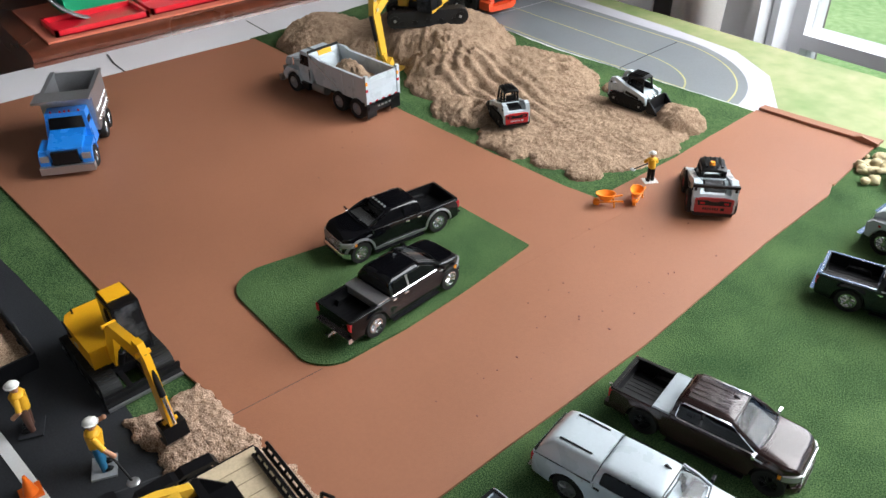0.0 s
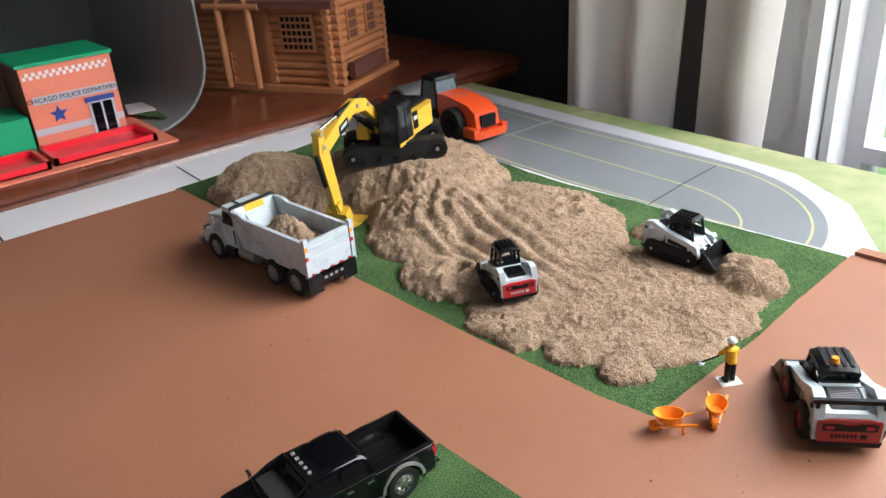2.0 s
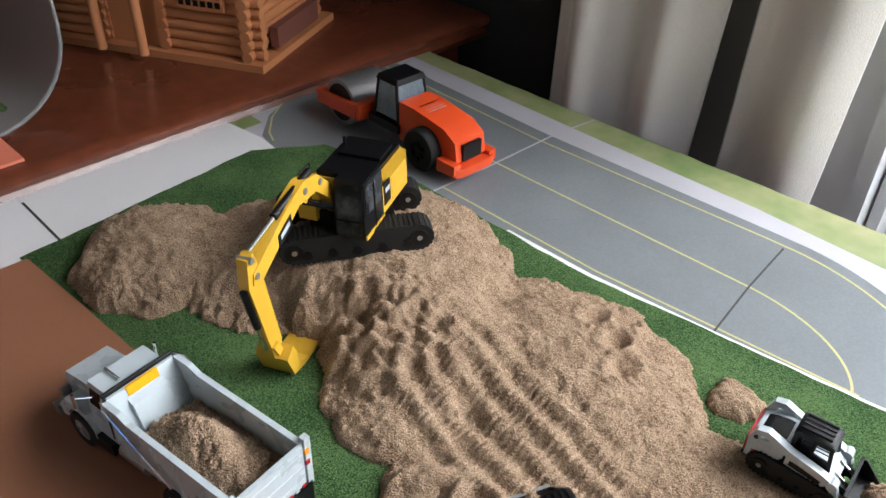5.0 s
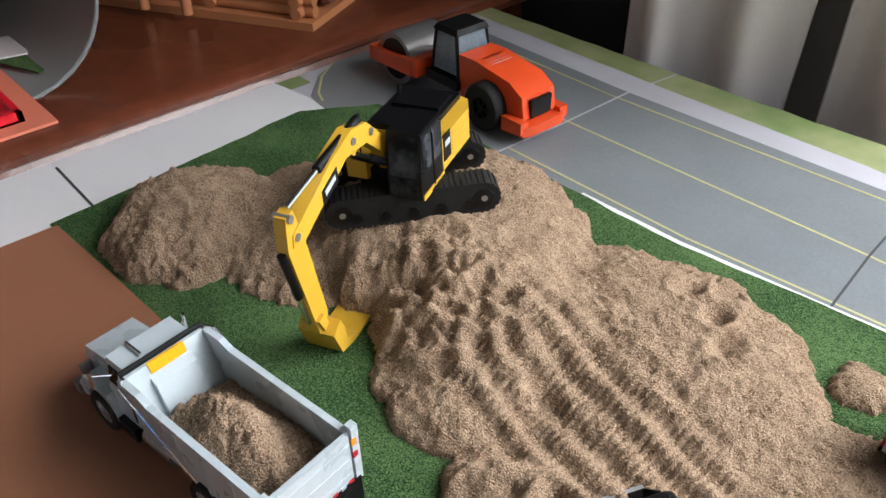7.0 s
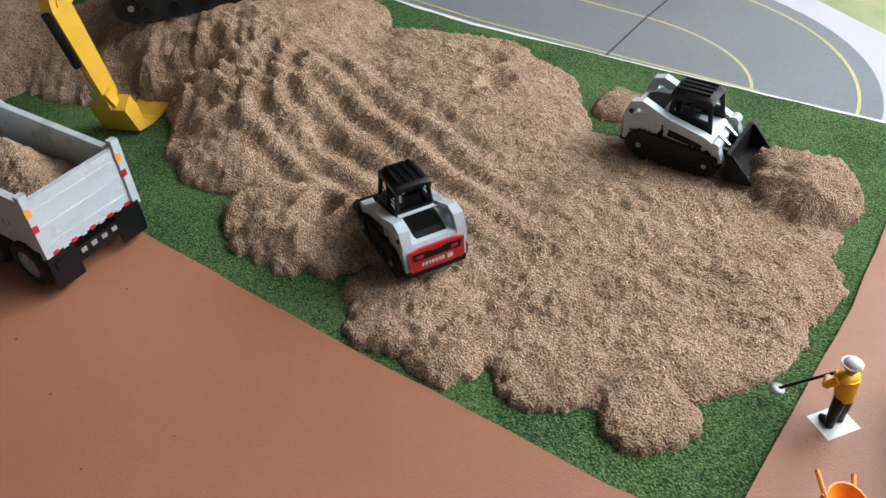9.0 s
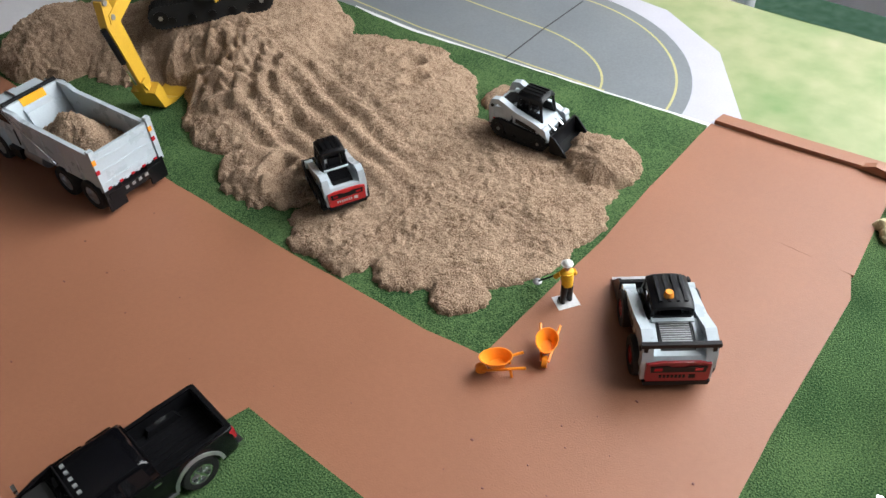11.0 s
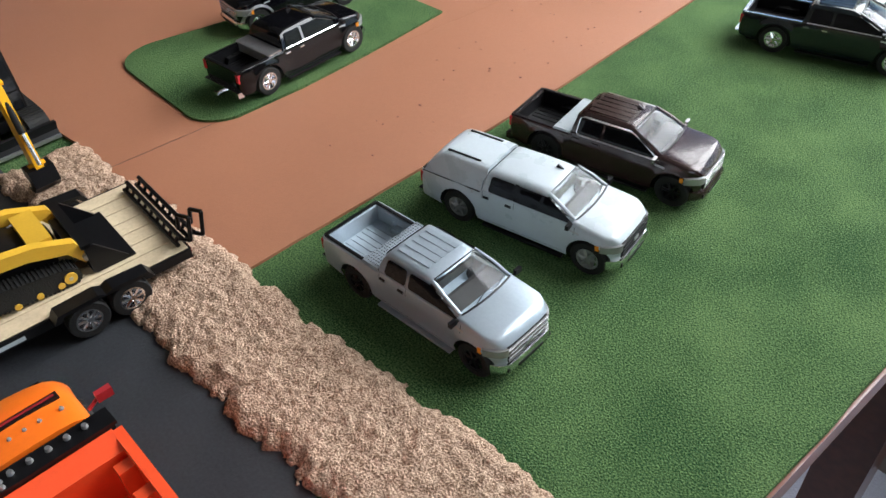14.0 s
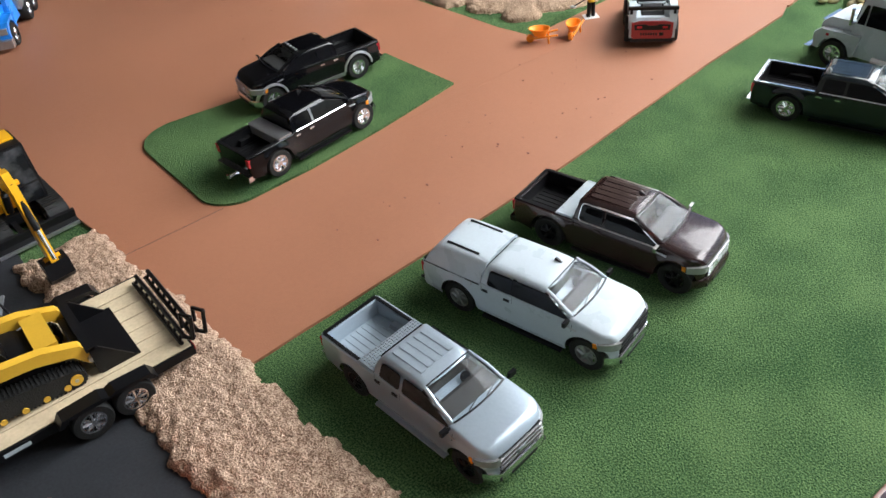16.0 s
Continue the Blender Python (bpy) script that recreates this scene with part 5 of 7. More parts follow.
# large digger on the pile
ex, exH, exsub = excavator(
    pose(-0.589, 0.5215, 0.0285, 0, -2, 56), "yellow toy excavator with black cab on the sand pile", "catyel",
    76, 36, 12, 7.2, 15.0, (-40, 3, -19, 19, 15.5, 31.0), (2.4, 25, 3.5, 19.2, 14.0, 43.5),
    [(6, 17), (12, 15), (22, 33), (34, 44), (50, 46), (86, 31), (92, 33), (91, 38), (60, 51), (44, 55), (32, 52), (16, 36)],
    [(88, 47), (93, 46), (95, 33), (86.5, -13), (80, -14), (79, -6), (84, 30)],
    [(80, -9), (86, -13), (82, -25), (66, -28.5), (56, -27), (56, -25.5), (68, -26), (77, -22), (78, -14)], -2.0, -121, bwid=11.0)
for i in range(5):
    y = -9.2 + 3.6 * i
    exsub("bucket_tooth", box(52.5, 57, y - 0.9, y + 0.9, -27.6, -25.8, 0.3), "catyel")
ram(exH, (34, -2.0, 54), (88, -2.0, 47), 2.0, "stick_ram")
ram(exH, (16, -6.0, 24), (46, -6.0, 46), 1.8, "boom_ram")
ram(exH, (16, 2.0, 24), (46, 2.0, 46), 1.8, "boom_ram")
ram(exH, (96, -2.0, 32), (88.5, -2.0, -6), 1.7, "bucket_ram")
for x, z in ((44, 50), (89, 36), (91, 45), (84, -9), (30, 47), (78, -13)):
    exsub("pivot_pin", rod((x, -5.6, z), (x, 1.6, z), 1.6, 12), "steel")
exsub("boom_panel", slab([(58, 1.15, 40.5), (70, 1.15, 37), (70, 1.15, 43), (58, 1.15, 47)][::-1], 0.15), "blackp")
exsub("logo_mark", slab([(60, 1.35, 42.5), (68, 1.35, 40), (68, 1.35, 42.3), (60, 1.35, 44.8)][::-1], 0.1), "white")
for s in (-1, 1):
    exsub("bucket_link", prism([(84, -4), (88, -5), (84, -14), (80, -15)], -2 + s * 3.4 - 0.7, -2 + s * 3.4 + 0.7, 0.3), "catyel")

# small digger at the sand strip
mn, mnH, mnsub = excavator(
    pose(-0.3325, 0.1220, 0.0012, 0, 0, 4) @ Matrix.Diagonal((1, 1, 0.88, 1)), "yellow toy mini excavator with black blade beside the sand strip", "yel",
    56, 27, 9.5, 6.0, 11.5, (-27, 13, -15, 13, 12.0, 25.0), (-6, 16, 0.5, 14.5, 13.0, 44.5),
    [(12, 15), (18, 13), (22, 22), (30, 42), (62, 50), (66, 53), (64, 58), (54, 57), (28, 50), (21, 44), (14, 26)],
    [(58, 61), (64, 62), (69, 55), (77, 17), (73, 13), (69, 15), (62, 48), (57, 56)],
    [(70, 17), (77, 17), (79, 9), (74, 3), (64, 2), (64, 3), (72, 5.5), (74, 10), (70, 12)], -4.5, 0, blade=True, bwid=7.2)
ram(mnH, (66, -4.5, 57), (79, -4.5, 20), 1.5, "bucket_ram")
ram(mnH, (22, -4.5, 17), (36, -4.5, 42), 1.7, "boom_ram")
for x, z in ((63, 55), (73, 17), (22, 45)):
    mnsub("pivot_pin", rod((x, -8.0, z), (x, -1.0, z), 1.3, 12), "yel")
for i in range(4):
    y = -9.6 + 3.3 * i
    mnsub("bucket_tooth", box(61.5, 65, y - 0.8, y + 0.8, 1.8, 3.2, 0.2), "steel")


# ---------------------------------------------------------------- white tipper truck
def tipper():
    t = thing("toy_dump_truck", place(-0.494, 0.3765, -0.5755, 0.3650, 1, 0.0014, 36, -30, 53), "white toy dump truck with sand load on foam", "toy truck")
    W = 16.9
    part("chassis", box(-42, 66, -8, 8, 7, 12, 0.5), "blackp", t)
    for s in (-1, 1):
        wheel(t, 53, s * 14.5, 8.6, 8.6, 6.5, s, "steel", 8, 0.6)
        for x in (-8, -30):
            wheel(t, x, s * 14.0, 8.6, 8.6, 9.0, s, "steel", 8, 0.6)
        part("mud_flap", box(-42.5, -41.5, s * 13 - 5, s * 13 + 5, 3, 15, 0.2), "blackp", t)
        part("fuel_tank", rod((14, s * 12, 10), (30, s * 12, 10), 4.4, 16), "steel", t, smooth=True)
        part("step", box(33, 43, s * 15 - 2, s * 15 + 2, 6, 12, 0.5), "blackp", t)
    # tub
    out = [(-41, 15.5), (36, 15.5), (45, 36), (43, 36), (34.5, 17), (-39.5, 17), (-39.5, 34), (-41, 34)]
    for s in (-1, 1):
        part("tub_side", prism([(-41, 15.5), (22, 15.5), (30.5, 38.5), (20, 38.5), (15, 36.6), (-41, 35.8)], s * (W - 1.5), s * W, 0.4), "white", t)
        part("tub_rail", prism([(-41, 34.4), (15.5, 35.2), (21, 37.2), (30, 37.2), (30.5, 39.0), (20, 39.0), (15, 37.0), (-41, 36.2)], s * (W - 0.7) - 1.2, s * (W - 0.7) + 1.2, 0.4), "white", t)
        for x in (-26, -12, 2):
            part("side_rib", box(x - 0.8, x + 0.8, s * W - 0.3, s * W + 0.5, 16, 33, 0.2), "white", t)
        part("tub_post", box(-42.2, -39.5, s * W - 2.2, s * W + 0.6, 13.5, 38.4, 0.9, 3), "white", t)
        part("marker_lamp", box(-42.6, -42.0, s * 16.8 - 1, s * 16.8 + 1, 31.0, 33.6, 0.2), "amber", t)
        part("marker_lamp", box(-42.6, -42.0, s * 16.8 - 1, s * 16.8 + 1, 25.4, 27.6, 0.2), "redlens", t)
        arm = rod((27, s * (W + 1.6), 38.5), (-8, s * (W + 1.6), 20), 0.6, 6)
        add_rod(arm, (27, s * (W + 1.6), 38.5), (31, s * (W - 1), 39.6), 0.45, 6)
        part("tarp_arm", arm, "chrome", t)
    part("tub_floor", box(-40, 22, -W + 1.2, W - 1.2, 15.5, 17.0), "white", t)
    part("tub_front", prism([(20.5, 16), (22.5, 16), (31, 39), (29, 39)], -W + 0.5, W - 0.5, 0.3), "white", t)
    part("front_rib", prism([(19.0, 17), (20.7, 17), (28, 35), (24.5, 33)], -8.0, 8.0, 1.6, seg=3), "white", t)
    part("tailgate", box(-42, -40, -W + 1.6, W - 1.6, 15.5, 36.0, 0.6), "white", t)
    for z in (19, 25.5, 32):
        part("gate_crease", box(-42.3, -41.8, -W + 2, W - 2, z - 0.5, z + 0.5, 0.2), "white", t)
    for i in range(9):
        y = -14 + 3.5 * i
        part("reflector", box(-42.45, -41.9, y - 1.0, y + 1.0, 15.2, 16.3), "redlens" if i % 2 == 0 else "white", t)
    part("tail_bar", box(-43, -40, -16, 16, 9.5, 13.0, 0.4), "blackp", t)
    for y in (-6, -2, 2, 6):
        part("tail_lamp", box(-43.4, -42.8, y - 1, y + 1, 10.5, 12, 0.2), "lens", t)
    part("tarp_roller", rod((31, -W + 1, 39.9), (31, W - 1, 39.9), 1.1, 10), "blackp", t)
    part("yellow_plate", prism([(27.6, 35.6), (28.2, 35.6), (29.6, 39.4), (28.6, 39.4)], -7.0, 7.0, 0.2), "yel", t)
    # cab and hood
    part("cab", frustum(31.5, 50, 14.6, 12, 32.5, 45.5, 12.8, 37.5, 2.2), "white", t, smooth=True)
    part("hood", prism([(47, 10), (72, 10), (73, 20), (70, 25.5), (48, 28.5)], -9.8, 9.8, 2.4, seg=3), "white", t, smooth=True)
    for s in (-1, 1):
        fpts = [(43.5, 9)] + [(53 - 9.8 * math.cos(a), 8.6 + 9.8 * math.sin(a)) for a in [radians(10 + 160 * i / 8) for i in range(9)]] + [(66, 9), (68, 14), (62, 20.5), (47, 20.5)]
        part("fender", prism(fpts, min(s * 10, s * 17), max(s * 10, s * 17), 1.0), "white", t, smooth=True)
        part("side_window", slab([(34.5, s * 13.75, 26), (46.3, s * 13.75, 26), (44.6, s * 13.2, 34.4), (35, s * 13.2, 34.4)][:: 1 if s < 0 else -1], 0.25), "glass", t)
        part("headlight", box(69.5, 71.5, s * 12 - 2, s * 12 + 2, 14, 18, 0.5), "lens", t)
        mr = rod((44, s * 13.6, 30), (48, s * 19.0, 31), 0.4, 6)
        add_rod(mr, (48, s * 19.0, 26), (48, s * 19.0, 33), 0.8, 6)
        part("mirror", mr, "chrome", t)
        part("door_trim", box(33.4, 34.0, s * 14.5 - 0.3, s * 14.5 + 0.3, 14, 24), "blackp", t)
    part("windscreen", slab([(47.9, -11.4, 28.5), (47.9, 11.4, 28.5), (46.2, 10.8, 35.6), (46.2, -10.8, 35.6)], 0.3), "glass", t)
    part("grille", box(72, 73.6, -7.5, 7.5, 11, 22, 0.5), "chrome", t)
    part("front_bumper", box(71, 75, -17, 17, 5, 10, 0.8), "steel", t, smooth=True)
    part("air_horn", rod((36, 5, 38.2), (45, 5, 38.2), 0.6, 8), "chrome", t)
    return t


tip = tipper()


def load_height(x, y):
    d = max(abs(x + 10) / 31, abs(y) / 15.4)
    if d > 1:
        return -1
    h = 19.5 + 18.5 * math.exp(-(((x + 3) / 19) ** 2 + ((y - 2) / 12) ** 2)) + 4.5 * math.exp(-(((x + 24) / 14) ** 2 + ((y + 3) / 11) ** 2)) + 3.0 * noise.noise(Vector((x * 0.10, y * 0.10, 1))) + 2.4 * noise.noise(Vector((x * 0.30, y * 0.30, 4))) + 1.3 * noise.noise(Vector((x * 0.9, y * 0.9, 2)))
    return max(h, 17.1)


def load_field(name, x0, x1, y0, y1, step, f):
    nx, ny = int((x1 - x0) / step), int((y1 - y0) / step)
    verts = [((x0 + i * step) * MM, (y0 + j * step) * MM, max(f(x0 + i * step, y0 + j * step), 17.05) * MM) for j in range(ny + 1) for i in range(nx + 1)]
    faces = [(j * (nx + 1) + i, j * (nx + 1) + i + 1, (j + 1) * (nx + 1) + i + 1, (j + 1) * (nx + 1) + i) for j in range(ny) for i in range(nx)]
    me = bpy.data.meshes.new(name)
    me.from_pydata(verts, [], faces)
    me.materials.append(M["sand"])
    me.shade_smooth()
    return new(name, me)


ld = load_field("sand_load", -39.4, 20.4, -15.3, 15.3, 0.6, load_height)
ld.matrix_world = tip.matrix_world.copy()
tagged(ld, "heap of damp brown sand in the truck tub", "sand", kind="stuff")


# ---------------------------------------------------------------- blue tipper, facing the table's open side
def blue_truck():
    t = thing("toy_dump_truck", heading_pose(-0.5480, 0.1640, 0.0014, -26, 50) @ Matrix.Scale(1.08, 4), "bright blue toy dump truck with grey metal tub on foam", "toy truck")
    part("chassis", box(-40, 38, -9, 9, 5, 10, 0.5), "blackp", t)
    part("hood", prism([(14, 9), (41, 9), (43, 13), (41.5, 18.5), (20, 23), (14, 23)], -11.0, 11.0, 1.6), "blue", t, smooth=True)
    for s in (-1, 1):
        fp = [(22, 8)] + [(33 - 8.6 * math.cos(a), 7.6 + 8.6 * math.sin(a)) for a in [radians(5 + 170 * i / 8) for i in range(9)]] + [(43.5, 8), (43.5, 13), (40, 17.5), (24, 18.5)]
        part("fender", prism(fp, min(s * 10, s * 16.8), max(s * 10, s * 16.8), 1.2), "blue", t, smooth=True)
        part("headlight", box(42.4, 44.2, s * 13.2 - 2.7, s * 13.2 + 2.7, 11.2, 15.0, 0.5), "lens", t)
        part("side_window", slab([(7, s * 13.6, 24), (17, s * 13.6, 24), (14, s * 12.6, 31), (7.5, s * 12.6, 31)][:: 1 if s < 0 else -1], 0.25), "glass", t)
        wheel(t, 33, s * 14.6, 7.4, 7.4, 5.5, s, "chrome", 6, 0.6)
        for x in (-12, -28):
            wheel(t, x, s * 14.6, 7.4, 7.4, 7.0, s, "chrome", 6, 0.6)
        part("tub_side", prism([(-44, 14), (2, 12), (4, 39), (-44, 39)], min(s * 15, s * 17), max(s * 15, s * 17), 0.5), "steel", t)
        for i in range(9):
            for j in range(2):
                part("rivet", rod((-40 + i * 4.6, s * 16.8, 18 + 6.5 * j), (-40 + i * 4.6, s * 18.0, 18 + 6.5 * j), 1.5, 8, 0.6), "chrome", t, smooth=True)
    part("cab", frustum(4, 21, 15.2, 9, 5, 15.5, 12.8, 33.0, 1.8), "blue", t, smooth=True)
    part("windscreen", slab([(19.2, -11.6, 22.8), (19.2, 11.6, 22.8), (16.4, 10.8, 30.2), (16.4, -10.8, 30.2)], 0.3), "glass", t)
    part("grille", box(42.0, 44.6, -8.4, 8.4, 8.6, 17.6, 0.6), "blackp", t)
    part("front_bumper", box(41, 46.6, -17.2, 17.2, 3, 8.2, 1.2), "steel", t, smooth=True)
    for y in (-9, -3, 0, 3, 9):
        part("roof_lamp", rod((14.5, y, 33), (14.5, y, 34.2), 0.8, 8, 0.5), "redlens", t)
    part("tub_floor", box(-43, 3, -15.4, 15.4, 12.5, 15.0), "blackp", t)
    part("tub_front", box(1.5, 4, -16, 16, 13, 41, 0.5), "steel", t)
    part("tailgate", box(-45, -43, -16, 16, 13, 39, 0.5), "steel", t)
    part("cab_shield", prism([(2, 39.4), (18, 40.8), (18.4, 42.6), (2, 42.6)], -18.4, 18.4, 0.6), "steel", t)
    for s in (-1, 1):
        part("tub_rail", box(-45, 3, s * 16 - 1.5, s * 16 + 1.5, 38, 40, 0.5), "steel", t)
    return t


bt = blue_truck()
rub = bmesh.new()
rnd = random.Random(4)
for i in range(26):
    bmesh.ops.create_icosphere(rub, subdivisions=1, radius=rnd.uniform(2.2, 4.2) * MM, matrix=Matrix.Translation(Vector((rnd.uniform(-38, -6), rnd.uniform(-11, 11), rnd.uniform(16, 20))) * MM) @ Matrix.Diagonal((1, rnd.uniform(0.6, 1), rnd.uniform(0.5, 0.9), 1)))
rb_ = part("dark_rubble", rub, "blackp")
rb_.matrix_world = bt.matrix_world.copy()
tagged(rb_, "dark glossy rubble load lying in the grey tub", "rubble", kind="stuff")


# ---------------------------------------------------------------- roller
def roller():
    t = thing("toy_roller", pose(-0.680, 0.6455, -0.0007, 0, 0, 178), "orange toy road roller with steel drum on the printed road", "toy roller")
    drum = part("drum", bevel(rod((52, -17, 17), (52, 17, 17), 17, 40), 0.8), "steel", t, smooth=True)
    for s in (-1, 1):
        part("drum_disc", rod((52, s * 16.8, 17), (52, s * 17.6, 17), 13.5, 28), "blackp", drum)
        part("drum_yoke", prism([(30, 13), (70, 12), (73, 15), (72, 21), (50, 22), (30, 24)], s * 20 - 2, s * 20 + 2, 0.8), "roll_or", t, smooth=True)
    part("drum_beam", box(69, 74, -22, 22, 12.5, 21.5, 1.0), "roll_or", t, smooth=True)
    part("drum_link", box(26, 33, -21, 21, 13, 24, 1.0), "roll_or", t)
    part("articulation", box(8, 30, -6, 6, 9, 18, 1), "blackp", t)
    part("platform", box(-8, 22, -16, 16, 14, 20, 1), "blackp", t)
    # cab
    for x, q in ((-6, -3), (19, 15)):
        for s in (-1, 1):
            pb = bmesh.new()
            add_rod(pb, (x, s * 13, 19), (q, s * 11.5, 47), 1.3, 6)
            part("cab_post", pb, "blackp", t)
    part("cab_roof", frustum(-5, 17, 13, 46.5, -3.5, 15, 11.5, 50, 0.8), "blackp", t, smooth=True)
    for s in (-1, 1):
        part("cab_window", slab([(-5, s * 12.9, 22), (18, s * 12.9, 22), (14.5, s * 11.6, 46), (-2.6, s * 11.6, 46)][:: 1 if s < 0 else -1], 0.2), "cabglass", t)
    part("rear_window", slab([(-6.4, 12, 26), (-6.4, -12, 26), (-3.4, -11, 46), (-3.4, 11, 46)], 0.2), "cabglass", t)
    part("windscreen", slab([(19.2, -12, 22), (19.2, 12, 22), (15.6, 11, 46), (15.6, -11, 46)], 0.2), "cabglass", t)
    part("seat", box(0, 9, -5, 5, 20, 30, 1.5), "red", t)
    # engine hood and rear
    part("engine_hood", prism([(-7, 10), (-58, 10), (-62, 14), (-60, 27), (-50, 33), (-22, 37), (-7, 37)], -13.0, 13.0, 3.0), "roll_or", t, smooth=True)
    for i in range(4):
        part("hood_slot", box(-22 - i * 2.6, -20.8 - i * 2.6, -8, 8, 36.0 - 0.3 * i, 37.0 - 0.35 * i), "white", t)
    part("rear_grille", box(-63.2, -60.8, -8, 8, 14, 25, 0.8), "blackp", t)
    part("rear_bumper", prism([(-50, -19), (-66, -17), (-68, -12), (-68, 12), (-66, 17), (-50, 19)], 6, 12, 1.5, "z"), "roll_or", t, smooth=True)
    for s in (-1, 1):
        wheel(t, -34, s * 16.2, 14.5, 14.5, 10, s, "blackp", 6, 0.5)
        part("side_fender", box(-66, -50, s * 16 - 3, s * 16 + 3, 8, 15, 1.5), "roll_or", t, smooth=True)
    return t


roller()


# ---------------------------------------------------------------- trailer with its yellow loader
def trailer():
    t = thing("toy_trailer", pose(-0.1975, 0.146, 0.0012, 0, 0, 90), "black toy flatbed trailer with pale plank deck on foam", "toy trailer")
    for s in (-1, 1):
        part("side_rail", box(-150, 0, s * 27 - 1.3, s * 27 + 1.3, 8.0, 11.6, 0.3), "blackp", t)
        for x in (-26, -41.5):
            wheel(t, x, s * 30.6, 7.4, 7.4, 5.0, s, "chrome", 8, 0.62)
        part("mudguard", prism([(-52, 12), (-50, 15.2), (-36, 15.8), (-33.5, 14.6), (-31, 15.8), (-18, 15.2), (-16, 12), (-18, 12), (-20, 14), (-48, 14), (-50, 12)], s * 30.4 - 3.0, s * 30.4 + 3.0, 0.2), "blackp", t)
        for i in range(4):
            x = -70 - i * 16
            part("reflector", box(x, x + 9, s * 28.3 - 0.15, s * 28.3 + 0.15, 8.8, 10.4), "redlens" if i % 2 else "white", t)
        part("tail_lamp", box(-2, 0.8, s * 22 - 4, s * 22 + 4, 8.2, 10.4, 0.2), "redlens", t)
    for i in range(7):
        y = -23.4 + i * 7.8
        part("plank", box(-148, -0.5, y - 3.7, y + 3.7, 10.6, 11.9, 0.25), "plank", t)
    part("tail_beam", box(-2.2, 0.4, -27, 27, 7.6, 11.4, 0.3), "blackp", t)
    for i in range(5):
        part("cross_beam", box(-20 - i * 28, -17 - i * 28, -26, 26, 7.5, 10.6), "blackp", t)
    for y, tiltz in ((5.5, 0), (-5.0, 1)):
        rb = bmesh.new()
        base = 2 + tiltz * -5
        for dz in (0, 2.6):
            add_rod(rb, (base + dz * 0.7, -25, 13.0 + dz), (base + dz * 0.7, 22, 13.0 + dz), 0.9, 6)
        for i in range(9):
            yy = -23 + 5.4 * i
            add_rod(rb, (base, yy, 13), (base + 1.9, yy, 15.6), 0.7, 6)
        for a, b in (((base + 1, -22, 14), (base + 4, -28, 15)), ((base + 4, -28, 15), (base + 6, -27, 24)), ((base + 6, -27, 24), (base + 4, -21.5, 23)), ((base + 4, -21.5, 23), (base + 3, -21.5, 17))):
            add_rod(rb, a, b, 0.8, 6)
        part("ramp", rb, "blackp", t)
    return t


trailer()


